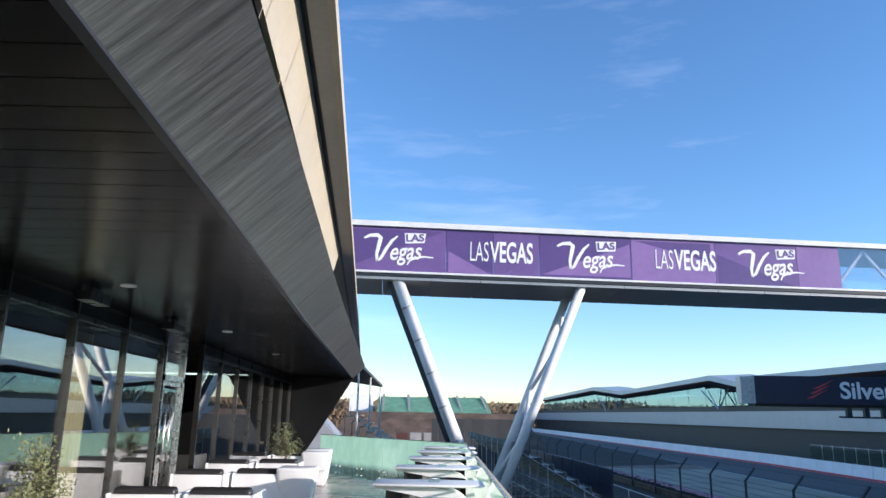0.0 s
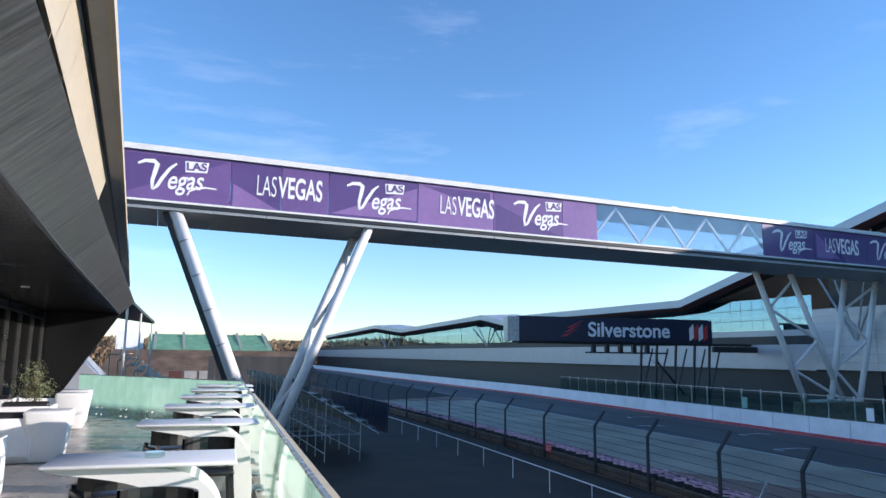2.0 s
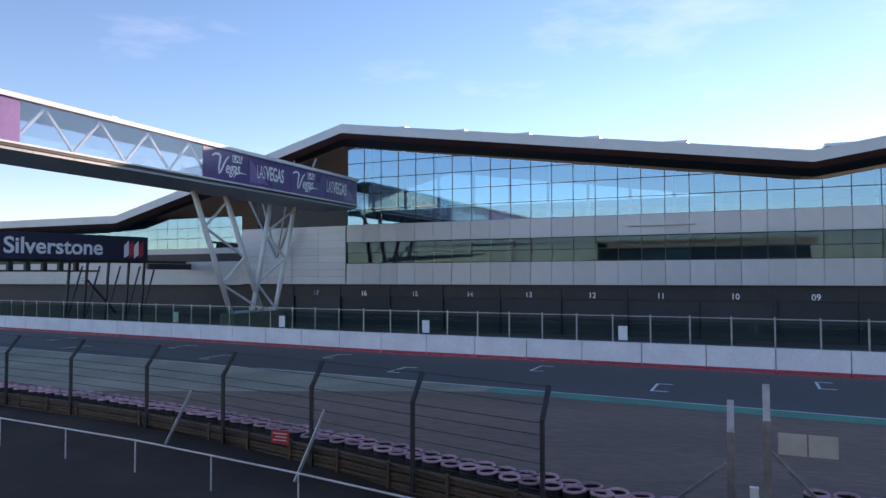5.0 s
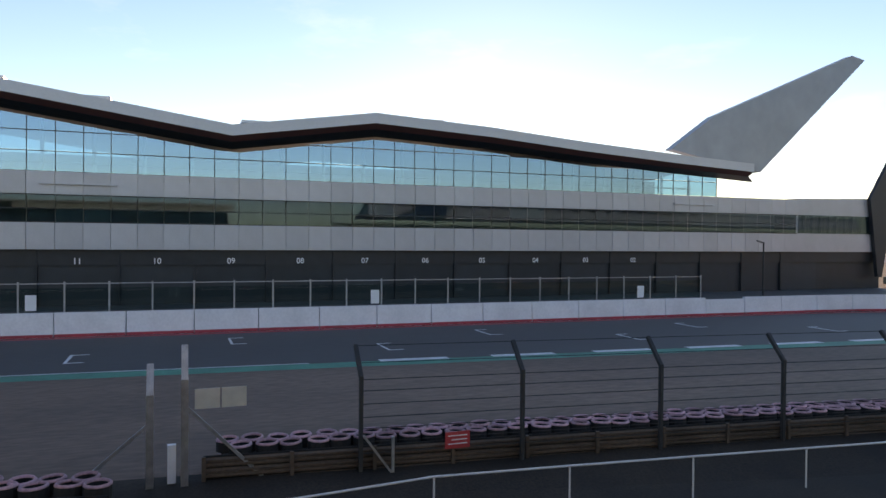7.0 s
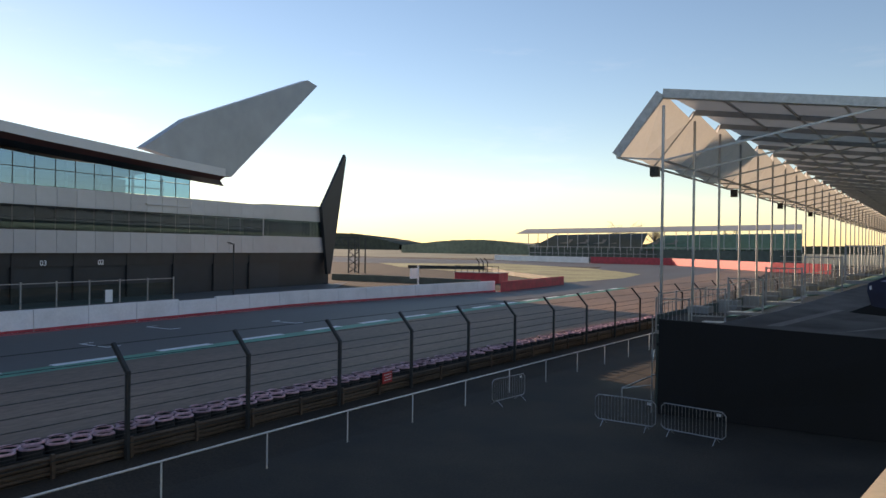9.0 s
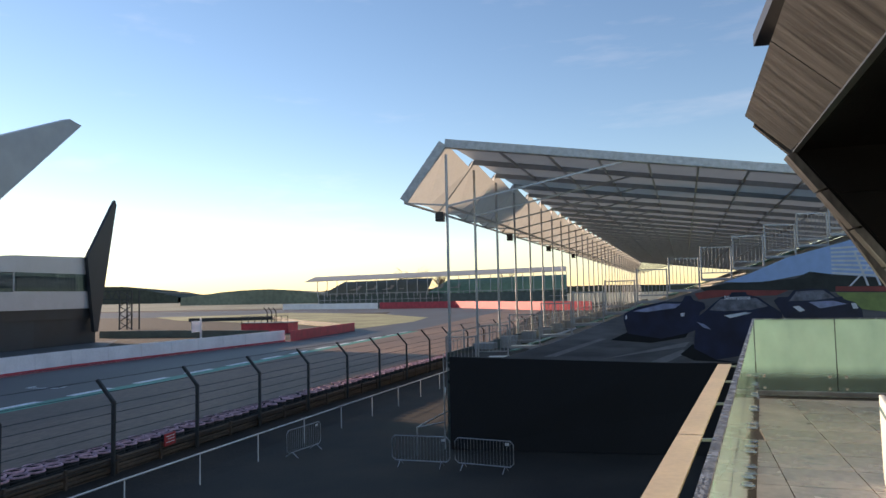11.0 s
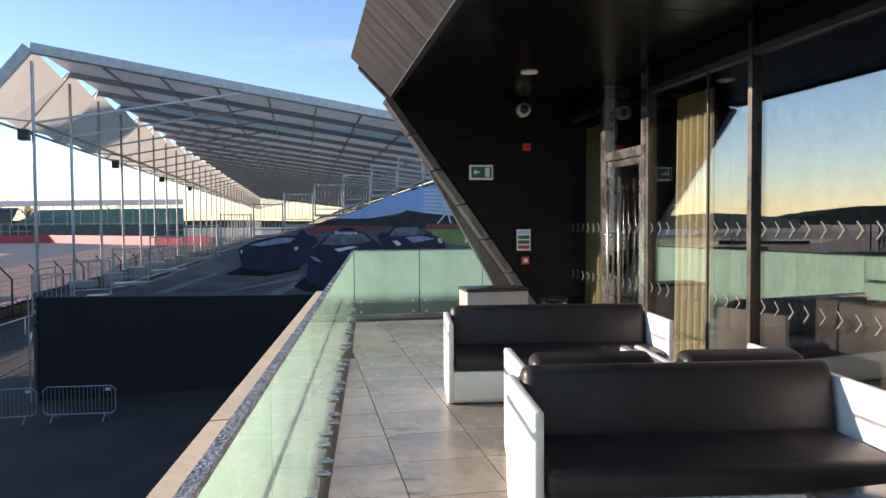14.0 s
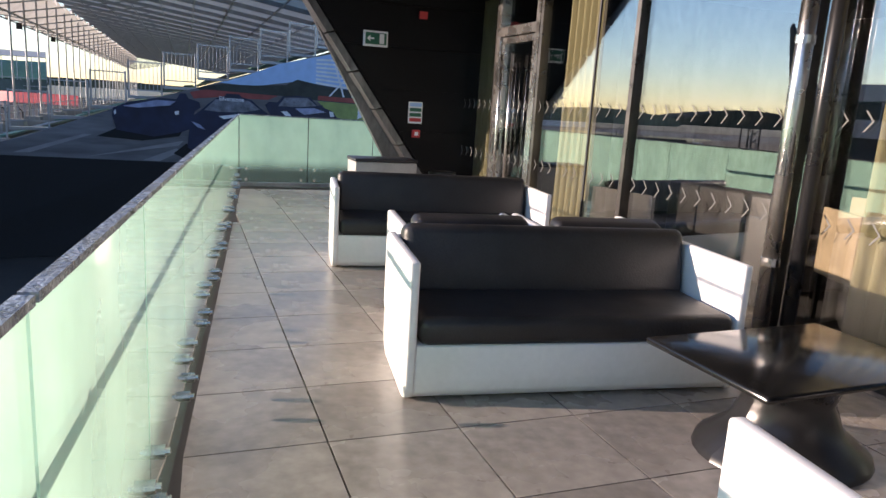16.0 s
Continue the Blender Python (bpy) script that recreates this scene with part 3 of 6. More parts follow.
# ---- footbridge over the track ----
def footbridge():
    top = root("footbridge", "enclosed white-edged footbridge with purple banners over the track", "bridge", at=(30, 43.5, 14))

    def zt(x):
        return 17.42 - 0.6 * (x + 4) / 70 if x < 40 else 17.04 - 0.2 * (x - 40) / 26

    def zb(x):
        return 14.72 - 0.45 * (x + 4) / 70
    xs = [-4.0, 2.65, 5.5, 8.3, 14.0, 19.25, 24.5, 27.27, 29.9, 32.55, 35.2, 37.8, 40.3, 42.5, 48.0, 54.0, 60.0, 66.2]
    mats = [PURPLE, PURPLE3, PURPLE, PURPLE3, PURPLE2, PURPLE, PURPLE2] + [G_BRIDGE] * 6 + [PURPLE3] * 4
    for a, b, m in zip(xs, xs[1:], mats):
        g = Geo().prism([(a + 0.015, 41.4, zb(a)), (b - 0.015, 41.4, zb(b)), (b - 0.015, 41.4, zt(b)), (a + 0.015, 41.4, zt(a))], (0, 0.06, 0))
        part("glass_panel" if m is G_BRIDGE else "banner_panel", g, m, top)
    # facets printed on the banner
    for a, b, c, m in (((-3.5, 0.0), (2.5, 0.95), (-3.5, 0.95), PURPLE3), ((8.5, 0.05), (13.9, 0.05), (13.9, 0.85), PURPLE2), ((14.2, 0.95), (19.0, 0.5), (19.0, 0.95), PURPLE3), ((19.4, 0.0), (19.4, 0.7), (24.2, 0.0), PURPLE3), ((2.8, 0.0), (5.3, 0.0), (2.8, 0.5), PURPLE2), ((48.2, 0.1), (50.8, 0.1), (48.2, 0.9), PURPLE2), ((63.6, 0.1), (65.8, 0.1), (63.6, 0.8), PURPLE2)):
        part("banner_facet", Geo().prism([(x, 41.394, zb(x) + 0.04 + q * (zt(x) - zb(x) - 0.08)) for x, q in (a, b, c)], (0, 0.004, 0)), m, top)
    part("top_edge", Geo().prism([(-4, 41.2, zt(-4)), (40, 41.2, zt(40)), (66.2, 41.2, zt(66.2)), (66.2, 41.2, zt(66.2) + 0.3), (40, 41.2, zt(40) + 0.3), (-4, 41.2, zt(-4) + 0.32)], (0, 5.4, 0)), STEELW, top, "white roof edge")
    part("bottom_edge", Geo().prism([(-4, 41.3, zb(-4) - 0.12), (66.2, 41.3, zb(66.2) - 0.12), (66.2, 41.3, zb(66.2)), (-4, 41.3, zb(-4))], (0, 0.2, 0)), STEELW, top, "white bottom edge")
    part("black_line", Geo().prism([(-4, 41.36, zb(-4) - 0.3), (66.2, 41.36, zb(66.2) - 0.3), (66.2, 41.36, zb(66.2) - 0.13), (-4, 41.36, zb(-4) - 0.13)], (0, 0.2, 0)), DARKM, top)
    for i in range(24):
        a, b = -4 + i * 2.92, -4 + (i + 1) * 2.92 - 0.03
        part("underside_panel", Geo().prism([(a, 41.45, zb(a) - 0.32), (b, 41.45, zb(b) - 0.32), (b, 41.45, zb(b) - 0.5), (a, 41.45, zb(a) - 0.5)], (0, 4.9, -0.12)), BRIDGEB, top)
    part("far_side", Geo().prism([(-4, 46.2, zb(-4)), (66, 46.2, zb(66)), (66, 46.2, zt(66)), (-4, 46.2, zt(-4))], (0, 0.06, 0)), G_BRIDGE, top)
    for i in range(34):
        a = -3.6 + i * 2.05
        up = i % 2
        part("brace", Geo().bar((a, 41.9, (zb(a) if up else zt(a)) + (0.1 if up else -0.1)), (a + 2.05, 41.9, (zt(a) if up else zb(a)) + (-0.1 if up else 0.1)), 0.16, 0.16), STEELW, top)
    for x in (13.0, 17.2, 33.9, 60.5):
        part("roof_fixture", Geo().box(x, x + 0.5, 41.5, 41.9, zt(x) + 0.3, zt(x) + 0.45), GALV, top)
    fy = 41.388
    def swash(x, z, pts, w0, w1):
        """A painted stroke that swells from w0 to w1 and back."""
        n = len(pts) - 1
        g = Geo()
        rows = []
        for i, (p, q) in enumerate(pts):
            (pa, qa), (pb, qb) = pts[max(i - 1, 0)], pts[min(i + 1, n)]
            d = Vector((pb - pa, 0, qb - qa)).normalized()
            w = w0 + (w1 - w0) * math.sin(math.pi * i / n)
            o = Vector((-d.z, 0, d.x)) * w / 2
            c = Vector((x + p, fy, z + q))
            rows.append([c + o, c - o])
        return g.sweep(rows)

    for x, sc in ((-0.15, 1.0), (11.5, 1.0), (22.85, 1.0), (45.64, 0.95), (56.5, 0.95)):
        zc = (zb(x) + zt(x)) / 2
        part("banner_stroke", swash(x, zc, [(-2.1, 0.62), (-1.75, 0.8), (-1.3, 0.82), (-1.12, 0.66), (-1.2, 0.25), (-1.32, -0.3), (-1.3, -0.78)], 0.12, 0.26), SIGNW, top, "swept white brush stroke")
        part("banner_stroke", swash(x, zc, [(-1.3, -0.78), (-1.08, -0.6), (-0.8, -0.05), (-0.45, 0.5), (-0.12, 0.8)], 0.1, 0.2), SIGNW, top)
        part("banner_stroke", swash(x, zc, [(0.5, -0.95), (0.62, -0.7), (1.0, -0.5), (1.5, -0.42), (2.05, -0.46)], 0.06, 0.12), SIGNW, top)
        lettering("banner_word", "egas", 1.5 * sc, SIGNW, top, facing(x + 0.32, fy, zc - 0.16, (1, 0, 0.06)), shear=0.3, squeeze=0.74, bold=0.02)
        part("banner_plate", Geo().prism([(x + 0.35, fy, zc + 0.36), (x + 1.5, fy, zc + 0.42), (x + 1.58, fy, zc + 1.02), (x + 0.3, fy, zc + 1.0)], (0, 0.01, 0)), SIGNW, top)
        lettering("banner_plate_word", "LAS", 0.62, PURPLE, top, facing(x + 0.93, fy - 0.012, zc + 0.7, (1, 0, 0.05)), squeeze=1.1, bold=0.014)
    for x in (5.77, 17.15, 50.85, 61.85):
        zc = (zb(x) + zt(x)) / 2
        lettering("banner_word", "LAS", 1.75, SIGNW, top, facing(x - 1.12, fy, zc, (1, 0, -0.01)), squeeze=0.42, bold=-0.012)
        lettering("banner_word", "VEGAS", 1.75, SIGNW, top, facing(x + 0.85, fy, zc, (1, 0, -0.01)), squeeze=0.5, bold=0.035)
    # near pylon: two pairs of leaning tubes
    for y, m in ((41.9, STEELW), (45.4, STEELW)):
        part("leg", Geo().tube([(-0.18, y, 14.3), (5.25, y, 0.8)], 0.34, 14), m, top, "white tubular leg", True)
        part("leg", Geo().tube([(11.0, y, 14.2), (5.45, y, 0.8)], 0.28, 14), m, top, "white tubular leg", True)
    part("cable_tray", Geo().bar((-0.7, 42.2, 14.2), (4.7, 42.2, 0.8), 0.14, 0.28), DARKM, top)
    for i, (q0, q1) in enumerate(((0.06, 0.26), (0.26, 0.46), (0.46, 0.66), (0.66, 0.84))):
        ya, yb = (41.9, 45.4) if i % 2 else (45.4, 41.9)
        part("brace", Geo().tube([(11.0 - 5.55 * q0, ya, 14.2 - 13.4 * q0), (11.0 - 5.55 * q1, yb, 14.2 - 13.4 * q1)], 0.13, 8), STEELW, top)
    part("tie", Geo().tube([(5.9, 41.9, 1.9), (3.6, 44.6, 1.9)], 0.16, 8), STEELW, top)
    for i in range(6):
        part("collar", Geo().tube([(-0.18 + 5.43 * q, 41.9, 14.3 - 13.5 * q) for q in (0.12 + i * 0.14, 0.126 + i * 0.14)], 0.375, 14), GALV, top)
    part("plinth", Geo().prism([(3.7, 41.0, 0), (7.0, 41.0, 0), (6.6, 41.0, 1.6), (4.6, 41.0, 1.1)], (0, 5.2, 0)), CONC, top)
    # far pylon: two trusses leaning together
    PY, ZT, ZB = 45.5, 13.95, 2.9
    pairs = ((45.7, 50.6, 49.7, 55.0), (56.4, 53.6, 60.4, 57.1))
    for ta, ba, tb, bb in pairs:
        for p, q in ((ta, ba), (tb, bb)):
            part("leg", Geo().tube([(p, PY, ZT), (q, PY, ZB)], 0.25, 12), STEELW, top, "white tubular leg", True)
        for i in range(4):
            q0, q1 = 0.06 + 0.23 * i, 0.29 + 0.23 * i
            l, r = (ta + (ba - ta) * q0, tb + (bb - tb) * q1) if i % 2 else (tb + (bb - tb) * q0, ta + (ba - ta) * q1)
            part("brace", Geo().tube([(l, PY, ZT - (ZT - ZB) * q0), (r, PY, ZT - (ZT - ZB) * q1)], 0.12, 8), STEELW, top)
    part("brace", Geo().tube([(50.6, PY, ZB + 0.1), (57.1, PY, ZB + 0.1)], 0.14, 8), STEELW, top)
    part("base", Geo().prism([(49.9, PY - 0.9, 0.4), (58.0, PY - 0.9, 0.4), (57.5, PY - 0.9, ZB), (50.2, PY - 0.9, ZB)], (0, 1.8, 0)), mat("stained_plinth", (0.22, 0.18, 0.14), 0.8, vary=0.3), top)


footbridge()


# ---- start gantry ----
def gantry():
    a, b = Vector((37.4, 72.0, 8.25)), Vector((61.5, 67.8, 8.25))
    d = (b - a).normalized()
    back = Vector((-d.y, d.x, 0))
    back = back if back.y > 0 else -back
    top = root("start_gantry", "navy start-line sign board on a dark steel gantry", "gantry", at=a)
    h = Vector((0, 0, 2.75))
    part("board", Geo().prism([a, b, b + h, a + h], back * 0.3), NAVY, top, "navy sign board")
    part("board_end", Geo().prism([a - d * 1.4, a - d * 0.02, a - d * 0.02 + h, a - d * 1.4 + h], back * 1.6), GALV, top)
    c = a + d * 13.6 + Vector((0, 0, 1.35)) - back * 0.02
    lettering("sign_word", "Silverstone", 2.35, SIGNW, top, facing(c.x, c.y, c.z, d), bold=0.05)
    for i in range(3):
        p = a + d * (5.0 + 0.35 * i) + Vector((0, 0, 0.55 + 0.5 * i)) - back * 0.02
        part("emblem_stripe", Geo().prism([p, p + d * 1.7 + Vector((0, 0, 0.75)), p + d * 2.2 + Vector((0, 0, 0.98)), p + d * 0.6 + Vector((0, 0, 0.05))], back * 0.01), SIGNRED, top)
    p = a + d * 21.4 + Vector((0, 0, 0.25)) - back * 0.02
    for i, m in enumerate((SIGNW, SIGNRED, SIGNW, SIGNRED)):
        q = p + d * (0.62 * i)
        part("emblem_stripe", Geo().prism([q, q + Vector((0, 0, 1.5)), q + d * 0.6 + Vector((0, 0, 2.1)), q + d * 0.6 + Vector((0, 0, 0.4))], back * 0.01), m, top)
    part("truss_beam", Geo().bar(a + back * 0.8 - h * 0.05, b + back * 0.8 + d * 8 - h * 0.05, 0.3, 0.3).bar(a + back * 0.8 + h, b + back * 0.8 + h, 0.25, 0.25).bar(b - h * 0.25, b - h * 0.25 + d * 10, 0.5, 0.7), DARKM, top)
    for i in range(5):
        p = a + d * (9.0 + i * 1.7) - h * 0.08
        part("start_light", Geo().box(p.x - 0.25, p.x + 0.25, p.y - 0.2, p.y + 0.2, p.z - 1.1, p.z - 0.1), DARKM, top, "dark hanging start light box")
    part("light_rail", Geo().bar(a + d * 8 - h * 0.45, a + d * 18.5 - h * 0.45, 0.12, 0.18), DARKM, top)
    g = Geo()
    for s in (15, 17, 19.5, 22, 24):
        p = a + d * s
        g.bar((p.x, p.y + 0.6, 0.4), (p.x + 0.6, p.y + 0.6, 8.0), 0.22, 0.22)
        g.bar((p.x, p.y + 0.6, 0.8), (p.x + 2.2, p.y + 0.6, 7.6), 0.14, 0.14)
    part("support_frame", g, DARKM, top, "dark steel support frame")
    g = Geo()
    p = a + d * 16
    for i in range(14):
        g.box(p.x + i * 0.28 - 0.1, p.x + i * 0.28 + 0.2, p.y - 1.4, p.y - 0.4, 6.2 - i * 0.28, 6.25 - i * 0.28)
    g.bar((p.x, p.y - 1.4, 6.1), (p.x + 3.9, p.y - 1.4, 2.2), 0.05, 0.25)
    part("stair", g, DARKM, top)


gantry()


# ---- track-side fence, tyres and rail ----
def along(pairs, y):
    """A value that goes from pair to pair (y, value), y falling."""
    for (ya, va), (yb, vb) in zip(pairs, pairs[1:]):
        if yb <= y <= ya:
            return vb + (va - vb) * (y - yb) / (ya - yb)
    return pairs[0][1] if y > pairs[0][0] else pairs[-1][1]


NORTH_SHIFT = [(60, 0.5), (45, 0.65), (34, 0.8), (26, 0.65), (20, 0.15), (13, -0.75), (9.5, -1.4), (6, -1.95), (2.3, -2.4), (1.8, 0.0)]
RAIL_SHIFT = [(20, 0.05), (12.6, -0.38), (8.9, -0.72), (3, -0.75), (-1.9, -0.33), (-4.6, 0.3), (-18, 0.27), (-28, 0.06), (-40, -0.1)]


def fx(y):
    """The fence steps towards the terrace north of the gate."""
    return rail_x(y) + 3.05 + along(NORTH_SHIFT, y)


def hand_x(y):
    return rail_x(y) + along(RAIL_SHIFT, y)


FENCE_Y = [141, 135, 128, 122, 116, 109.5, 103, 97, 91, 85, 79, 73, 67, 61, 55.5, 50, 44.8, 39.2, 33.4, 28.5, 23.3, 18.7, 14.2, 10.0, 5.9] + [-3.5, -8.0, -12.3, -16.5, -20.8, -25.2, -29.6, -34.0, -38.4, -42.8, -47.2, -51.6, -56, -60.5, -65, -70, -75, -80, -85, -90]


def debris_fence():
    top = root("debris_fence", "tall cranked steel debris fence with strained cables", "fence", at=(fx(0), 0, 0.3))
    pm = Geo().box(-0.055, 0.055, -0.05, 0.05, 0, 2.6).bar((0, 0, 2.55), (0.64, 0, 3.32), 0.1, 0.11, (0, 1, 0)).mesh("post", DULLSTEEL)
    pts = []
    for y in FENCE_Y:
        part("post", pm, DULLSTEEL, top, at=Matrix.Translation((fx(y), y, 0.3)))
        pts.append(y)
    for h in (0.55, 0.85, 1.2, 1.5, 1.85, 2.2, 2.5):
        for run in ([y for y in pts if y > 3], [y for y in pts if y < 0]):
            part("cable", Geo().tube([(fx(y), y, 0.3 + h) for y in run], 0.012, 5), DULLSTEEL, top)
    for q in (0.45, 0.98):
        for run in ([y for y in pts if y > 3], [y for y in pts if y < 0]):
            part("cable", Geo().tube([(fx(y) + 0.64 * q, y, 2.85 + 0.77 * q) for y in run], 0.01, 5), DULLSTEEL, top)
    # gate posts with braces
    for y, h, s in ((1.65, 3.15, 1), (0.85, 3.6, -1)):
        x = fx(y)
        part("gate_post", Geo().box(x - 0.09, x + 0.09, y - 0.09, y + 0.09, 0.2, 0.2 + h * 0.78).bar((x, y, 0.2 + h * 0.76), (x + 0.3, y, 0.2 + h), 0.18, 0.16, (0, 1, 0)), GALV, top, "heavy galvanised gate post")
        part("gate_brace", Geo().bar((x, y, 1.95 if s > 0 else 2.35), (x + 0.05, y + s * 2.1, 0.15), 0.08, 0.08), GALV, top)
    part("gate_end", Geo().box(fx(1.2) + 0.1, fx(1.2) + 0.25, 1.05, 1.25, 0.2, 1.35), WALLW, top)
    for y0 in (0.62, -0.02):
        part("notice", Geo().box(fx(0) + 0.02, fx(0) + 0.05, y0 - 0.6, y0, 2.25, 2.75), mat("faded_notice", (0.6, 0.56, 0.48), 0.6, vary=0.1), top, "faded white notice board")
    for y in (-6.0,):
        part("gate_brace", Geo().bar((fx(y), -3.5, 1.4), (fx(y), -4.3, 0.3), 0.06, 0.06).bar((fx(y), -4.3, 0.2), (fx(y), -4.3, 1.3), 0.07, 0.07, (1, 0, 0)), GALV, top)
    for y in (13.6, 20.5):
        part("stay", Geo().bar((fx(y), y, 2.2), (fx(y) - 0.9, y + 0.5, 0.1), 0.08, 0.08), GALV, top)


def barrier():
    top = root("guard_barrier", "weathered brown three-beam guard barrier under the fence", "barrier", at=(fx(0) + 0.25, 0, 0.2), kind="structure")
    for run in ([140, 110, 85, 60, 50, 40, 30, 24, 18, 13, 10, 6, 2.4], [0.4, -10, -20, -30, -40, -50, -60, -75, -90]):
        for z in (0.28, 0.55, 0.82):
            rows = []
            for y in run:
                x = fx(y) + 0.2
                rows.append([(x, y, z + 0.12), (x - 0.05, y, z + 0.08), (x - 0.05, y, z + 0.03), (x, y, z), (x - 0.05, y, z - 0.03), (x - 0.05, y, z - 0.08), (x, y, z - 0.12), (x + 0.03, y, z - 0.12), (x + 0.03, y, z + 0.12)])
            part("beam", Geo().sweep(rows), ARMCO, top)
        part("backing", Geo().sweep([[(fx(y) + 0.26, y, 0.1), (fx(y) + 0.26, y, 0.98), (fx(y) + 0.3, y, 0.98), (fx(y) + 0.3, y, 0.1)] for y in run]), RUBBER, top)
        y = max(run)
        while y > min(run):
            part("post", Geo().box(fx(y) + 0.06, fx(y) + 0.14, y - 0.05, y + 0.05, 0, 1.0), ARMCO, top)
            y -= 2.15


def ring(r, w, h, z0, n=14):
    prof = [(r, z0 - 0.2), (r, z0 + h - 0.03), (r, z0 + h), (r - 0.03, z0 + h + 0.03), (r - w + 0.02, z0 + h + 0.03), (r - w, z0 + h), (r - w, z0 + h - 0.03), (r - w, z0 - 0.15)]
    g = Geo()
    g.sweep([[(p * math.cos(a), p * math.sin(a), z) for p, z in prof] for a in (2 * math.pi * k / n for k in range(n + 1))])
    return g


def tyres():
    top = root("tyre_wall", "double row of stacked tyres with pale pink painted rims", "tyre wall", at=(fx(0) + 0.9, 0, 0.4))
    rim = ring(0.3, 0.07, 0.1, 0.62).mesh("tyre", TYREP)
    rim.materials.append(RUBBER)
    for f in rim.polygons:
        f.material_index = 1 if f.center.z < 0.7 else 0
    n = 0
    y = 104.0
    while y > -75:
        if not -0.1 < y < 2.6:
            for r in (0, 1):
                x = fx(y) + 0.68 + 0.56 * r
                part("tyre", rim, TYREP, top, at=pose(x + random.uniform(-0.04, 0.04), y + 0.28 * r + random.uniform(-0.04, 0.04), 0.4 + random.uniform(-0.02, 0.03), random.uniform(-3, 3), random.uniform(-3, 3), 0))
                n += 1
        y -= 1.2 if y > 60 else 0.64 if y > -30 else 0.8
    g = Geo()
    for run in ([140, 100, 60, 45, 34, 26, 20, 13, 9.5, 6, 2.6], [-0.1, -15, -30, -45, -60, -75]):
        g.sweep([[(fx(y) + 0.42, y, 0.4), (fx(y) + 0.42, y, 0.82), (fx(y) + 1.52, y, 0.82), (fx(y) + 1.52, y, 0.4)] for y in run])
    part("tyre_core", g, RUBBER, top)


def white_rail():
    top = root("handrail", "white painted tubular handrail beside the service road", "handrail", at=(rail_x(0), 0, 0))
    ys = [61.5, 57.3, 53.0, 48.7, 44.4, 40.0, 35.8, 31.5, 27.5, 23.5, 19.8, 16.1, 12.55, 8.9, 5.3, 1.8, -1.3] + [-4.5 - 3.37 * i for i in range(19)]
    part("top_rail", Geo().tube([(hand_x(y), y, 1.05) for y in ys], 0.028, 6), STEELW, top)
    pm = Geo().tube([(0, 0, -0.05), (0, 0, 1.04)], 0.025, 6).mesh("upright", STEELW)
    for y in ys:
        part("upright", pm, STEELW, top, at=Matrix.Translation((hand_x(y), y, 0)))


def red_sign(y):
    top = root("warning_sign", "small red warning sign with white lines of writing on the barrier", "sign", "red signs on the barrier", (fx(y), y, 0.9))
    part("plate", Geo().box(fx(y) - 0.1, fx(y) - 0.07, y - 0.36, y + 0.36, 0.85, 1.3), SIGNRED, top)
    for i in range(3):
        part("writing", Geo().box(fx(y) - 0.106, fx(y) - 0.101, y - 0.28, y + 0.28 - 0.1 * (i % 2), 1.18 - i * 0.11, 1.21 - i * 0.11), SIGNW, top)


def crowd_barrier(x, y, ang):
    top = root("crowd_barrier", "galvanised steel crowd control barrier on two feet", "barrier", "crowd barriers by the stand", (x, y, 0))
    m = Matrix.Translation((x, y, 0)) @ Matrix.Rotation(radians(ang), 4, "Z")
    c, w, h = 0.12, 1.12, 1.1
    loop = [(-w, 0, 0.2 + c), (-w, 0, h - c), (-w + c, 0, h), (w - c, 0, h), (w, 0, h - c), (w, 0, 0.2 + c), (w - c, 0, 0.2), (-w + c, 0, 0.2), (-w, 0, 0.2 + c)]
    part("frame", Geo().tube(loop, 0.02, 6), GALV, top, at=m)
    bar = Geo().tube([(0, 0, 0.2), (0, 0, h)], 0.007, 5).mesh("bar", GALV)
    for i in range(17):
        part("bar", bar, GALV, top, at=m @ Matrix.Translation((-w + 2 * w * (i + 1) / 18, 0, 0)))
    for s in (-0.8, 0.8):
        part("foot", Geo().tube([(s, -0.3, 0.01), (s, 0, 0.22), (s, 0.3, 0.01)], 0.018, 6), GALV, top, at=m)
    part("tag_plate", Geo().box(-0.95, -0.8, -0.025, -0.02, 0.93, 1.03), SIGNW, top, at=m)


debris_fence()
barrier()
tyres()
white_rail()
for y in (-6.1, -23.5, 15.6, 38.5):
    red_sign(y)
crowd_barrier(5.4, -24.55, -6)
crowd_barrier(3.0, -24.15, -14)
crowd_barrier(10.6, -26.2, 75)
tagged(part("white_sack", soft("white_sack", WALLW, [(-0.9, 0.9, -0.35, 0.35, 0, 0.3)], 0.14), WALLW, at=Matrix.Translation((fx(-31) + 1.9, -31, 0.41))), "flat white bag lying beside the tyre wall", "bag")


# ---- south grandstand ----
def sp(s, off, z):
    """A place s metres down the stand's front line and off metres towards the track."""
    return (5.7 - 0.15 * s + off * 0.989, -33 - s * 0.989 + off * 0.15, z)


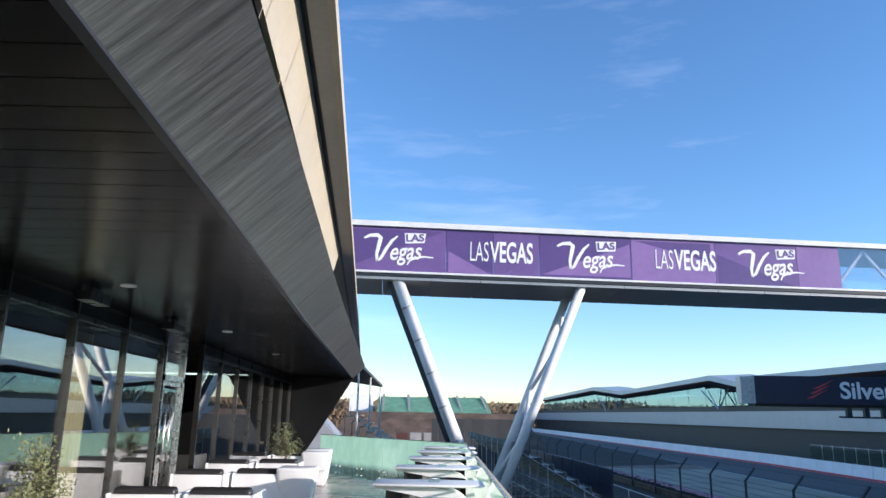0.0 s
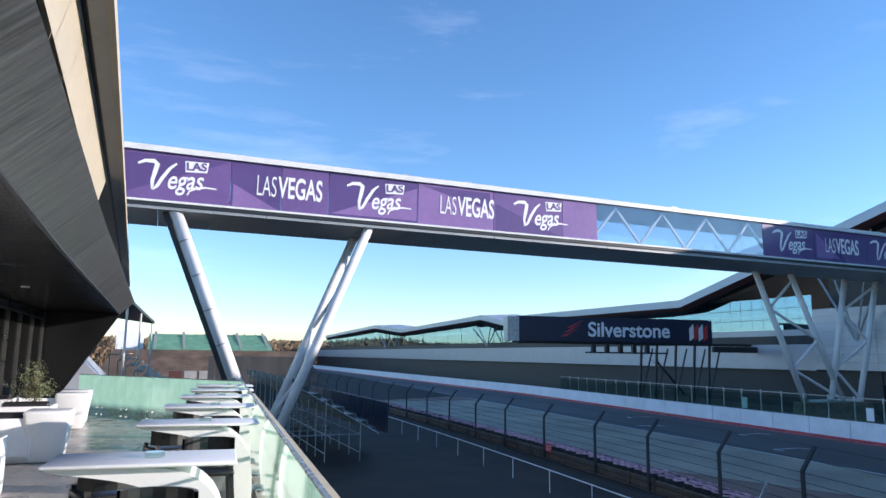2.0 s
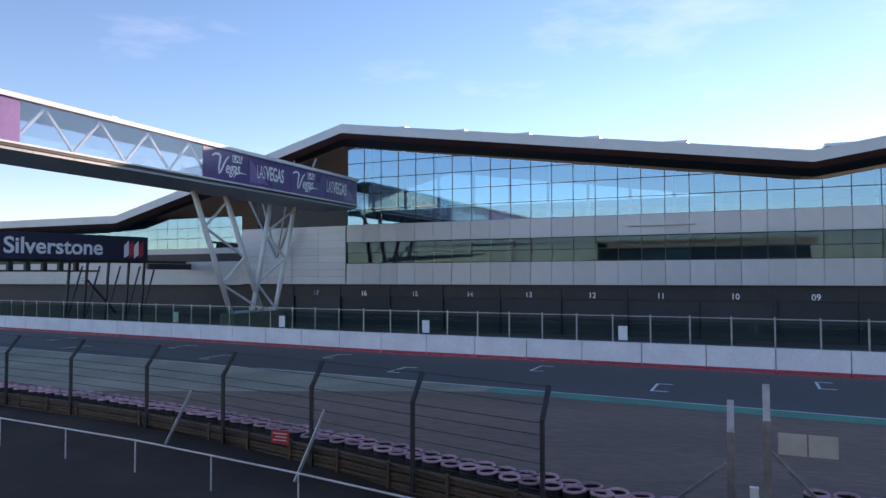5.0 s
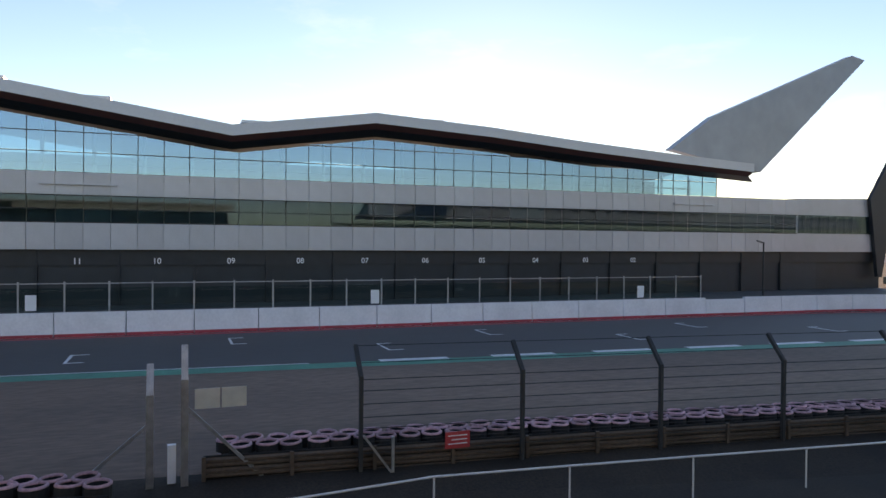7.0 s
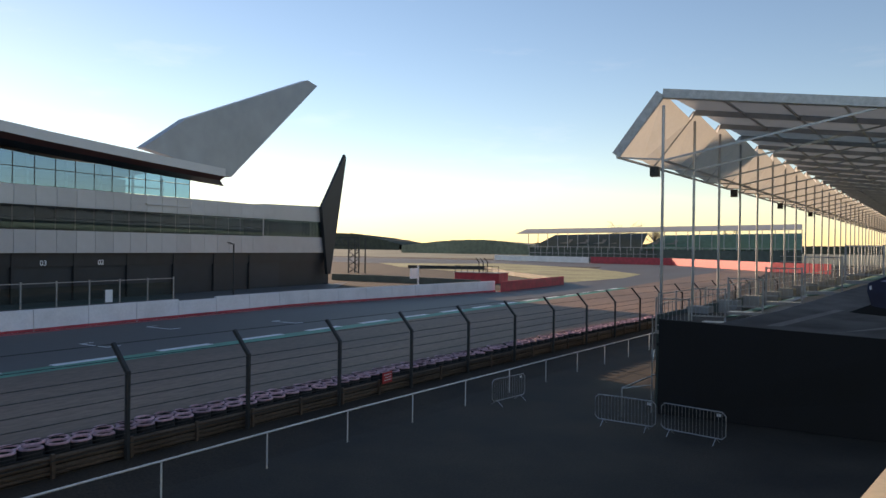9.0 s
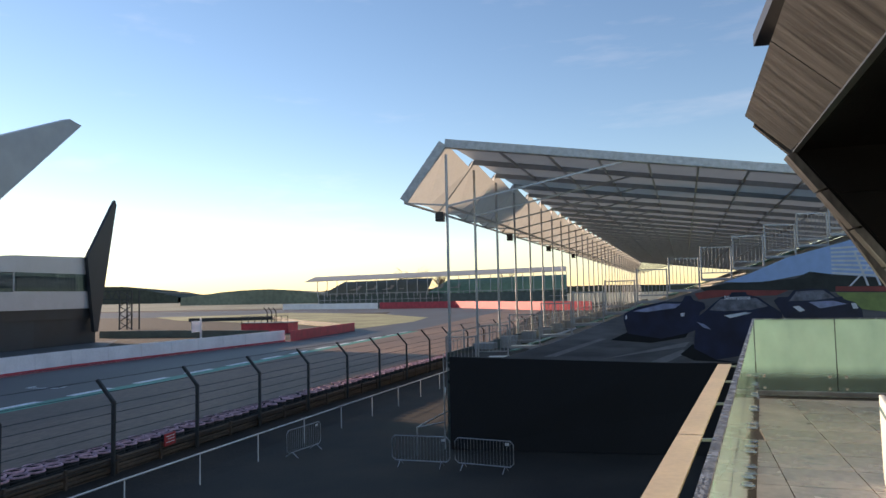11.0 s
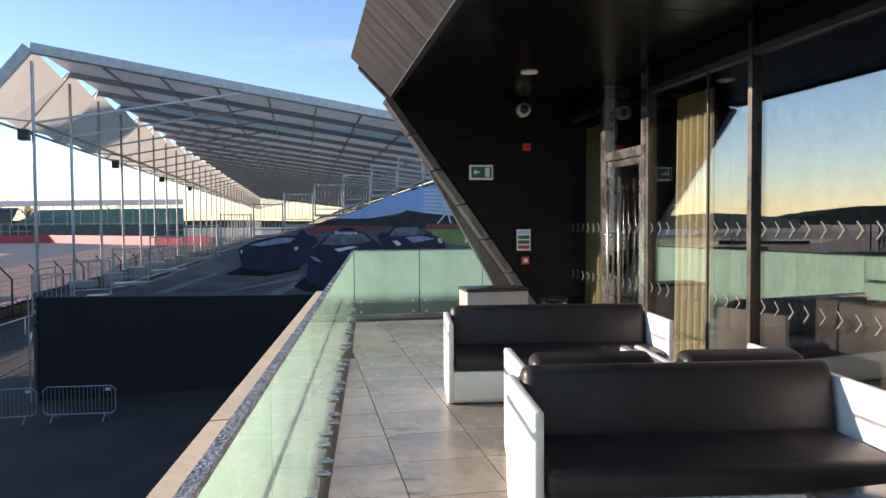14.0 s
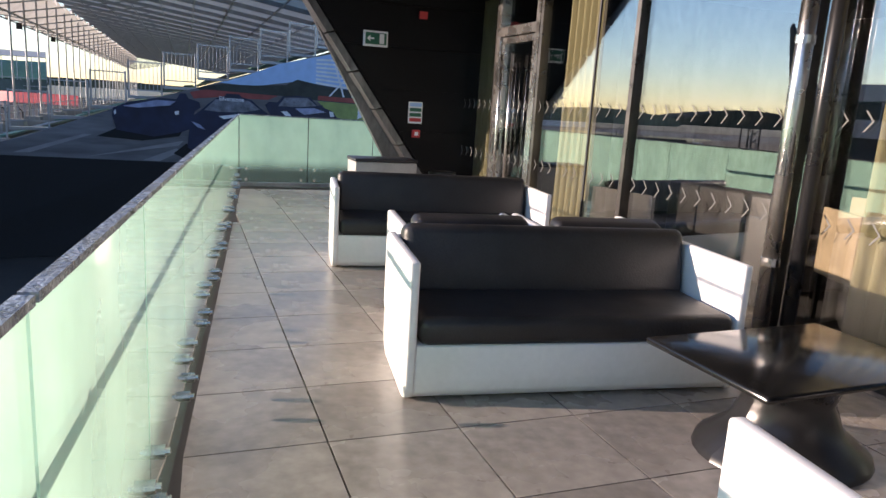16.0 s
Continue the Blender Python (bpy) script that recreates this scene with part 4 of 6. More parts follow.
def grandstand():
    top = root("grandstand", "open grandstand with a pale fabric canopy on thin steel posts", "grandstand", at=sp(0, 0, 0))
    n, step = 34, 4.9
    eave, ridge, back = (2.1, 10.95), (0.0, 13.9), (-26.0, 11.2)
    pm = Geo().tube([(0, 0, 0), (0, 0, 13.3)], 0.07, 8).mesh("post", ALU)
    for i in range(n):
        part("post", pm, ALU, top, at=Matrix.Translation(sp(i * step, 0, 0)))
    L = (n - 1) * step
    # canopy: the long back slope, the front flap in scalloped bays, and the edge beams
    part("canopy", Geo().sweep([[sp(i * step, 0, ridge[1]), sp(i * step, -5, 13.35), sp(i * step, -15.5, 12.3), sp(i * step, back[0], back[1])] for i in range(n)]), CANVAS, top, "pale stretched canopy roof")
    for i in range(n - 1):
        a, b = i * step, (i + 1) * step
        q = (a + b) / 2
        g = Geo().sweep([[sp(a, 0, ridge[1] - 0.02), sp(a, eave[0], eave[1])], [sp(q, -0.5, ridge[1] - 0.9), sp(q, eave[0] - 0.3, eave[1] + 0.05)], [sp(b, 0, ridge[1] - 0.02), sp(b, eave[0], eave[1])]])
        part("flap", g, CANVAS, top, "pale canopy front flap")
    for i in range(n):
        s = i * step
        part("rafter", Geo().bar(sp(s, 0, ridge[1] - 0.15), sp(s, -26, back[1] - 0.15), 0.16, 0.28), ALU, top)
        part("front_rafter", Geo().bar(sp(s, 0, ridge[1] - 0.12), sp(s, eave[0], eave[1]), 0.14, 0.2), ALU, top)
        part("strut", Geo().bar(sp(s, 0, 10.7), sp(s, -9.0, 12.75), 0.09, 0.09), ALU, top)
        part("strut", Geo().bar(sp(s, eave[0], eave[1] - 0.05), sp(s, 0, 10.75), 0.07, 0.07), ALU, top)
    for off, z in ((eave[0], eave[1] - 0.03), (0, 10.72), (-2.5, 13.5), (-5, 13.2), (-7.5, 12.95), (-10, 12.7), (-12.5, 12.4), (-15, 12.15), (-18, 11.85), (-21, 11.55)):
        part("purlin", Geo().bar(sp(0, off, z), sp(L, off, z), 0.1, 0.1), ALU, top)
    part("edge_beam", Geo().bar(sp(-0.15, 0, ridge[1] - 0.05), sp(-0.15, -26, back[1] - 0.05), 0.12, 0.42).bar(sp(-0.15, 0.1, ridge[1] - 0.05), sp(-0.15, eave[0], eave[1] + 0.05), 0.12, 0.42), GALV, top, "grey canopy edge beam")
    for i in (0, 3, 6, 9):
        part("speaker", Geo().box(-0.2, 0.2, -0.25, 0.25, -0.35, 0.1).mesh("speaker", BLACKP), BLACKP, top, "black loudspeaker", at=Matrix.Translation(sp(i * step, 0.35, 10.3)))
    # raked seating
    rows = 24
    g, gs = Geo(), Geo()
    for r in range(rows):
        o0, o1, z = -1.75 - r * 0.95, -1.75 - (r + 1) * 0.95, 2.85 + r * 0.312
        vs = [sp(-5.2, o0, z), sp(-5.2, o1, z), sp(150, o1, z), sp(150, o0, z)]
        part("deck_step", Geo().prism(vs, (0, 0, -0.12)), CONC, top, "stepped grey deck")
        gs.prism([sp(-5.2, o0 - 0.5, z + 0.01), sp(-5.2, o0 - 0.55, z + 0.42), sp(150, o0 - 0.55, z + 0.42), sp(150, o0 - 0.5, z + 0.01)], (0.06, 0, 0))
        part("bench_seat", Geo().prism([sp(-5.2, o0 - 0.45, z + 0.38), sp(-5.2, o0 - 0.85, z + 0.42), sp(150, o0 - 0.85, z + 0.42), sp(150, o0 - 0.45, z + 0.38)], (0, 0, 0.04)), SEATG if r % 4 else CONC, top, "long pale green bench seat")
    part("front_wall", Geo().prism([sp(-5.6, -1.62, 0.2), sp(-5.6, -1.66, 3.9), sp(150, -1.66, 3.9), sp(150, -1.62, 0.2)], (-0.1, 0, 0)), GREENW, top, "dark green front wall")
    # rails along the rake's end and the front
    def rake(o):
        return 2.81 + (-1.75 - o) * 0.328 if o < -1.75 else 2.81
    part("rake_stringer", Geo().bar(sp(-5.7, -1.7, 2.7), sp(-5.7, -24, rake(-24) - 0.15), 0.08, 0.12), DARKM, top)
    for i in range(17):
        o, o2 = -1.7 - i * 1.32, -1.7 - i * 1.32 - 1.22
        z = rake(o2) + 0.1
        part("end_tread", Geo().prism([sp(-5.95, o, z - 0.12), sp(-5.95, o2, z - 0.12), sp(-5.3, o2, z - 0.12), sp(-5.3, o, z - 0.12)], (0, 0, 0.1)), ALU, top, "aluminium stair tread")
        g = Geo()
        for q in (o, o2):
            g.bar(sp(-5.8, q, z - 0.1), sp(-5.8, q, z + 1.3), 0.06, 0.06, (0, 1, 0))
        for h in (0.2, 1.25):
            g.bar(sp(-5.8, o, z + h), sp(-5.8, o2, z + h), 0.045, 0.045)
        part("guard_frame", g, GALV, top)
        for k in range(1, 8):
            q = o + (o2 - o) * k / 8
            part("baluster", Geo().bar(sp(-5.8, q, z + 0.2), sp(-5.8, q, z + 1.25), 0.018, 0.018, (0, 1, 0)), GALV, top)
    for i in range(46):
        s = -5.4 + i * 2.2
        part("front_rail_post", Geo().bar(sp(s, -1.65, 3.5), sp(s, -1.65, 4.75), 0.05, 0.05, (0, 1, 0)).bar(sp(s, -1.65, 4.7), sp(s + 2.0, -1.65, 4.7), 0.04, 0.04).bar(sp(s, -1.65, 4.3), sp(s + 2.0, -1.65, 4.3), 0.03, 0.03), GALV, top)
    for i in range(30):
        part("vomitory_step", Geo().prism([sp(-2 + i * 5, -1.7, 3.3), sp(-1 + i * 5, -1.7, 3.3), sp(-1 + i * 5, -1.7, 4.0), sp(-2 + i * 5, -1.7, 4.0)], (-0.9, 0, 0)), CONC, top)
    # black wrap round the scaffold, and the printed banner above it
    y0 = -27.35
    part("mesh_wrap", Geo().prism([(4.75, y0, 0.02), (-14.5, y0 + 0.6, 0.02), (-14.5, y0 + 0.6, 3.55), (-4, y0 + 0.4, 3.5), (4.75, y0, 3.75)], (-0.4, -5.0, 0)), MESHB, top, "black mesh wrap")

    def B(x, z, lift):
        return (x, y0 - 0.04 + (4.75 - x) * 0.031 + 0.02 + lift, z)
    part("banner", Geo().prism([B(-4, 3.45, 0), B(-14.4, 3.5, 0), B(-14.4, 9.3, 0), B(-10.2, 7.95, 0), B(-6.5, 6.72, 0), B(-2.3, 5.4, 0), B(0.5, 4.3, 0), B(2.95, 3.6, 0)], (0, -0.05, 0)), PHOTO_ROAD, top, "printed picture of dark cars on a road")
    def printed(name, pts, lift, m, label=""):
        return part(name, Geo().add([B(x, z, lift) for x, z in pts], [tuple(range(len(pts)))]), m, top, label)

    KERBRED = mat("printed_red", (0.32, 0.07, 0.06), 0.7, vary=0.2)
    WOODY = mat("printed_treeline", (0.035, 0.04, 0.035), 0.7, vary=0.4, scale=2)
    SHEEN = mat("printed_bright_paint", (0.3, 0.34, 0.5), 0.6, vary=0.3, scale=3)
    SCREEN = mat("printed_glass", (0.16, 0.17, 0.2), 0.6, vary=0.5, scale=4)
    TRACKMARK = mat("printed_mark", (0.24, 0.24, 0.25), 0.7)
    printed("printed_sky", [(-5.98, 6.55), (-6.91, 6.85), (-8.28, 7.43), (-9.9, 7.85), (-14.3, 9.1), (-14.3, 6.3), (-11.6, 6.5), (-9.0, 6.8), (-7.3, 6.5)], 0.01, PHOTO_SKY)
    printed("printed_treeline", [(-5.17, 6.32), (-6.08, 6.51), (-7.31, 6.53), (-8.52, 6.63), (-9.0, 6.87), (-9.75, 6.75), (-14.3, 6.3), (-14.3, 6.0), (-9.84, 6.1), (-8.25, 6.2), (-5.46, 6.03)], 0.014, WOODY)
    printed("printed_kerb", [(-4.91, 6.14), (-5.47, 6.26), (-8.24, 6.19), (-7.82, 6.01), (-5.96, 6.01), (-5.05, 5.9)], 0.018, KERBRED)
    printed("printed_verge", [(-9.84, 6.08), (-14.3, 5.98), (-14.3, 4.8), (-12.69, 5.18), (-10.69, 5.45), (-10.05, 5.89)], 0.018, PHOTO_GRASS)
    printed("printed_fence", [(-9.86, 6.3), (-14.3, 6.2), (-14.3, 6.0), (-9.84, 6.12)], 0.022, KERBRED)
    printed("printed_board", [(-11.59, 5.85), (-11.98, 6.07), (-12.27, 5.72), (-11.57, 5.43)], 0.024, PHOTO_LIGHT)
    for j in range(7):
        q = j * 0.15
        printed("printed_building", [(-9.75, 6.76 + q), (-11.5 + 0.05 * j, 6.6 + q * 1.25), (-11.5 + 0.05 * j, 6.68 + q * 1.25), (-9.75, 6.84 + q)], 0.022, PHOTO_LIGHT)
    for x0, x1 in ((-10.3, -11.5), (-10.9, -10.5), (-11.3, -10.9)):
        printed("printed_strut", [(x0, 6.3), (x0 - 0.08, 6.3), (x1 - 0.08, 7.6), (x1, 7.6)], 0.026, PHOTO_LIGHT)
    # three dark cars
    printed("printed_shadow", [(-1.72, 4.39), (-2.37, 4.7), (-3.63, 4.5), (-4.72, 4.81), (-4.51, 4.47), (-3.23, 4.27)], 0.022, MESHB)
    printed("printed_car", [(-2.24, 5.15), (-2.27, 5.42), (-2.79, 5.66), (-3.77, 5.86), (-4.44, 5.84), (-4.56, 6.06), (-4.76, 6.07), (-4.87, 5.89), (-5.25, 5.78), (-5.29, 5.57), (-5.09, 5.44), (-4.9, 4.75), (-4.62, 4.64), (-3.63, 4.43), (-2.37, 4.64)], 0.026, PHOTO_CAR, "printed dark blue open car")
    printed("printed_bonnet", [(-2.6, 5.5), (-3.76, 5.78), (-4.4, 5.76), (-4.2, 5.6), (-3.1, 5.46)], 0.03, SHEEN)
    printed("printed_lamp", [(-4.36, 5.39), (-4.52, 5.42), (-4.5, 5.28), (-4.38, 5.27)], 0.034, PHOTO_LIGHT)
    printed("printed_lamp", [(-2.3, 5.3), (-2.36, 5.36), (-2.38, 5.22), (-2.32, 5.18)], 0.034, PHOTO_LIGHT)
    printed("printed_shadow", [(-4.3, 3.83), (-4.76, 4.21), (-5.6, 3.62), (-6.6, 3.5), (-4.79, 3.6)], 0.022, MESHB)
    printed("printed_car", [(-4.93, 5.2), (-5.29, 5.48), (-5.55, 5.73), (-5.88, 5.97), (-6.17, 6.06), (-6.25, 6.16), (-6.74, 6.16), (-6.8, 6.06), (-7.19, 5.96), (-7.55, 5.66), (-7.99, 5.36), (-7.9, 4.6), (-7.2, 3.9), (-5.59, 3.62), (-4.8, 4.06)], 0.032, PHOTO_CAR, "printed dark blue coupe with a roof scoop")
    printed("printed_windscreen", [(-5.42, 5.5), (-5.84, 5.92), (-7.09, 5.93), (-7.52, 5.61), (-6.87, 5.48), (-5.95, 5.45)], 0.036, SCREEN)
    printed("printed_bonnet", [(-5.94, 5.29), (-6.66, 5.4), (-6.9, 5.37), (-6.15, 5.18)], 0.038, PHOTO_LIGHT)
    printed("printed_lamp", [(-4.95, 5.05), (-5.23, 4.96), (-5.47, 4.75), (-5.17, 4.84)], 0.038, SHEEN)
    lettering("printed_word", "Silverstone", 0.21, PHOTO_LIGHT, top, facing(-6.43, B(-6.43, 0, 0.045)[1], 5.95, (-1, 0.031, 0)), bold=0.004, depth=0.002)
    printed("printed_car", [(-7.71, 5.81), (-7.87, 5.94), (-8.22, 5.95), (-8.41, 6.18), (-8.99, 6.24), (-9.54, 6.2), (-9.84, 5.9), (-10.07, 5.93), (-10.07, 5.83), (-10.46, 5.71), (-10.69, 5.45), (-10.73, 4.9), (-8.22, 4.9), (-7.91, 5.45)], 0.028, PHOTO_CAR, "printed dark blue sports car")
    printed("printed_windscreen", [(-8.23, 5.79), (-8.51, 6.14), (-9.41, 6.18), (-9.81, 5.88), (-9.08, 5.8)], 0.034, SCREEN)
    printed("printed_bonnet", [(-8.9, 5.74), (-9.72, 5.78), (-10.2, 5.65), (-9.29, 5.5)], 0.036, SHEEN)
    printed("printed_lamp", [(-8.35, 5.58), (-8.57, 5.61), (-8.77, 5.44), (-8.59, 5.38)], 0.036, PHOTO_LIGHT)
    printed("printed_lamp", [(-10.33, 5.68), (-10.5, 5.67), (-10.56, 5.48), (-10.39, 5.47)], 0.036, PHOTO_LIGHT)
    for pts in ([(-1.3, 3.64), (-1.87, 3.75), (-4.66, 4.31), (-4.5, 4.12)], [(-3.21, 3.55), (-4.4, 4.02), (-4.6, 3.91), (-3.79, 3.52)], [(0.9, 3.75), (0.4, 3.75), (-1.6, 4.45), (-1.3, 4.45)]):
        printed("printed_lane_mark", pts, 0.012, TRACKMARK)
    # scaffold end frame
    for p, q in (((5.0, -27.4, 0), (5.0, -27.4, 3.9)), ((5.9, -26.2, 0), (5.9, -26.2, 1.1)), ((5.0, -27.4, 1.1), (5.9, -26.2, 1.1)), ((5.9, -26.2, 1.1), (5.2, -31, 1.1)), ((5.0, -27.4, 2.0), (5.6, -31, 2.0))):
        part("scaffold_tube", Geo().tube([p, q], 0.03, 6), GALV, top)


grandstand()


# ---- far south ----
def far_stand():
    top = root("far_grandstand", "distant long covered grandstand with green seats", "grandstand", at=(60, -330, 0.4))

    def X(q, dy=0):
        return 124.0 - 122.0 * q
    for a, b in ((0.0, 0.45), (0.45, 1.0)):
        part("seating", Geo().prism([(X(a), -330, 6.6), (X(a) - 8, -346, 13.6), (X(b), -346, 14.6), (X(b), -330, 7.2)], (0, 0, -0.5)), GREENW if a == 0 else SEATG, top, "green seat bank")
    part("front_wall", Geo().prism([(X(0), -330, 0.4), (X(1), -330, 0.4), (X(1), -330, 7.0), (X(0), -330, 6.4)], (0, -0.4, 0)), GREENW, top)
    for i in range(40):
        x = X(i / 40)
        part("walkway_post", Geo().bar((x, -329.4, 0.4), (x, -329.4, 7.6), 0.25, 0.25, (0, 1, 0)), GALV, top)
    for z in (2.2, 4.4, 7.5):
        part("walkway_rail", Geo().bar((X(0), -329.3, z), (X(1), -329.3, z), 0.25, 0.25), GALV, top)
    part("roof", Geo().prism([(X(-0.05), -327, 13.6), (X(1), -327, 15.6), (X(1), -327, 15.9), (X(-0.05), -327, 13.9)], (0, -14, 2.6)), CANVAS, top, "pale flat roof")
    for i in range(25):
        x = X(i / 24)
        part("post", Geo().bar((x, -328, 6), (x, -328, 13.8 + 1.9 * i / 24), 0.3, 0.3, (0, 1, 0)), GALV, top)
    for i in range(7):
        x = 110 - i * 8.5
        part("seat_letter", Geo().prism([(x, -335, 9.1), (x - 5, -335, 9.1), (x - 5.5, -339.5, 11.1), (x - 3.5, -339.5, 11.1), (x - 4, -337, 10.0)], (0, 0, 0.15)), CONC, top)
    part("lower_rail", Geo().box(10, 60, -322, -321.5, 0.4, 6.5), GREENW, top)


def fx_wall(pts, z0, z1, m, name, label):
    g = Geo()
    g.sweep([[(x, y, z0), (x, y, z1), (x + 0.2, y - 0.6, z1), (x + 0.2, y - 0.6, z0)] for x, y in pts])
    tagged(part(name, g, m), label, "barrier", kind="structure")


far_stand()
fx_wall([(37.3, -88.2), (36.2, -113)], 0.4, 1.8, REDP, "red_wall_near", "red painted end of the pit wall")
fx_wall([(82, -292), (48, -288), (9, -226), (-6, -215)], 0.4, 3.2, REDP, "red_wall_far", "red painted barrier at the far bend")
fx_wall([(100, -169), (79, -175), (56, -140), (45, -127), (37, -114)], 0.4, 1.3, DARKM, "dark_guard", "dark guard rail at the pit exit")
fx_wall([(138, -318), (84, -296)], 0.4, 3.0, WALLW, "white_wall_far", "white barrier at the far bend")
fx_wall([(44, -96), (62, -100), (75, -100)], 0.4, 1.5, GREENW, "exit_wall", "dark wall at the pit exit")
stage = root("marshal_platform", "red-sided marshal platform with steel railings", "platform", at=(50, -108, 0.4))
part("base", Geo().box(46, 54.4, -112, -108, 0.4, 2.1), REDP, stage, "red painted base")
part("deck", Geo().box(45.8, 54.6, -112.2, -107.8, 2.1, 2.22), CONC, stage)
for i in range(8):
    part("railing_post", Geo().bar((46.1 + 1.17 * i, -108, 2.2), (46.1 + 1.17 * i, -108, 3.3), 0.08, 0.08, (0, 1, 0)), DULLSTEEL, stage)
for z in (2.75, 3.3):
    part("rail", Geo().bar((46.1, -108, z), (54.3, -108, z), 0.07, 0.07), DULLSTEEL, stage)
for x in (48.6, 49.4, 50.2):
    part("fence_post", Geo().bar((x, -109, 2.2), (x, -109, 4.0), 0.12, 0.12, (0, 1, 0)).bar((x, -109, 3.95), (x + 0.6, -109, 4.7), 0.12, 0.12), DULLSTEEL, stage)
tower = root("scaffold_tower", "dark open steel camera tower beside the circuit", "tower", at=(90, -128, 0.4))
g = Geo()
for x in (88.5, 91.3):
    for y in (-128, -130.5):
        g.bar((x, y, 0.4), (x, y, 8.4), 0.22, 0.22, (0, 1, 0))
for i in range(5):
    z = 0.5 + 1.58 * i
    g.bar((88.5, -128, z), (91.3, -128, z + 1.58), 0.14, 0.14).bar((91.3, -128, z), (88.5, -128, z + 1.58), 0.14, 0.14)
for z in (6.7, 8.4):
    g.bar((88.5, -128, z), (96.5, -128, z), 0.22, 0.22)
for i in range(3):
    g.bar((91.3 + 1.7 * i, -128, 6.7), (92.15 + 1.7 * i, -128, 8.4), 0.14, 0.14).bar((92.15 + 1.7 * i, -128, 8.4), (93.0 + 1.7 * i, -128, 6.7), 0.14, 0.14)
part("frame", g, DARKM, tower)
gate = root("white_gate", "white painted service gate in the pit exit wall", "gate", at=(52, -92, 0.4))
part("leaf", Geo().box(53.2, 53.3, -93, -90.6, 1.6, 3.2), WALLW, gate)
part("frame", Geo().bar((52, -91, 0.4), (52, -91, 3.6), 0.12, 0.12, (0, 1, 0)).bar((53.4, -93.2, 0.4), (53.4, -93.2, 3.6), 0.12, 0.12, (0, 1, 0)).bar((52, -91, 3.5), (53.4, -93.2, 3.5), 0.1, 0.1), WALLW, gate)
lamp = root("signal_post", "dark post with a small lamp head in the pit lane", "post", at=(50.0, -50.5, 0.4))
part("pole", Geo().tube([(50, -50.5, 0.4), (50, -50.5, 6.6)], 0.07, 8), DARKM, lamp)
part("arm", Geo().bar((50, -50.5, 6.5), (49.5, -49.2, 6.7), 0.12, 0.12), DARKM, lamp)


def hills(name, label, y, x0, x1, base, amp, m, n=60, seed=1, stuff="woods"):
    rs = random.Random(seed)
    g = Geo()
    rows = []
    for i in range(n + 1):
        x = x0 + (x1 - x0) * i / n
        q = i / n
        h = base + amp * math.sin(math.pi * q) * (0.6 + 0.5 * noise.noise((x * 0.004 + seed, 0.3, seed))) + rs.uniform(0, amp * 0.06)
        rows.append([(x, y, 0), (x, y - 1 if y < 0 else y + 1, h), (x, y - 150 if y < 0 else y + 150, h * 0.8), (x, y - 300 if y < 0 else y + 300, 0)])
    g.sweep(rows)
    tagged(part(name, g, m), label, stuff, kind="stuff")


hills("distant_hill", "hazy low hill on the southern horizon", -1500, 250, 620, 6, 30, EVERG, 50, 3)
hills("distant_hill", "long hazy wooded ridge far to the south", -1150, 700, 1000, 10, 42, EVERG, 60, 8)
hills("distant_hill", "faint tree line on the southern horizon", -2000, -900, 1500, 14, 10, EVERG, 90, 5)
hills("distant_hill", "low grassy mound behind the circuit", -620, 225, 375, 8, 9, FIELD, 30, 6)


def bare_tree(x, y, h, seed, name="bare_tree", leafy=0.0):
    rs = random.Random(seed)
    top = root(name, "leafless winter tree with a fine twiggy crown", "tree", "bare trees on the skyline", (x, y, 0.4))
    g, tw = Geo(), Geo()
    g.tube([(x, y, 0.3), (x, y, h * 0.35)], h * 0.03, 8, h * 0.02)
    for i in range(26):
        a, e = rs.uniform(0, 6.28), rs.uniform(0.4, 1.3)
        r = h * rs.uniform(0.35, 0.62)
        p = Vector((x, y, h * rs.uniform(0.25, 0.42)))
        q = p + Vector((math.cos(a) * math.cos(e), math.sin(a) * math.cos(e), math.sin(e))) * r
        g.tube([p, (p + q) / 2 + Vector((0, 0, 0.05 * h)), q], h * 0.009, 5, h * 0.003)
        for _ in range(16):
            s = p.lerp(q, rs.uniform(0.45, 1.0))
            d = Vector((rs.uniform(-1, 1), rs.uniform(-1, 1), rs.uniform(-0.2, 1))) * h * 0.14
            tw.tube([s, s + d], h * 0.0035, 3, h * 0.001)
    part("trunk", g, BARK, top)
    part("crown", tw, BARK, top)


bare_tree(82, -352, 22, 2)
bare_tree(33, -356, 19, 5)
bare_tree(170, -900, 40, 7)
bare_tree(255, -900, 30, 9)


# ---- the near building ----
EDGE = [(-2.88, -7.65), (-1.56, 1.0), (-1.62, 6.0), (-1.75, 12.0), (-1.95, 30.6)]
WALLL = [(-5.76, -7.18), (-4.5, 1.0), (-4.5, 6.0), (-4.5, 12.0), (-4.5, 30.6)]


def on(line, y):
    for (xa, ya), (xb, yb) in zip(line, line[1:]):
        if ya <= y <= yb:
            return xa + (xb - xa) * (y - ya) / (yb - ya)
    return line[0][0] if y < line[0][1] else line[-1][0]


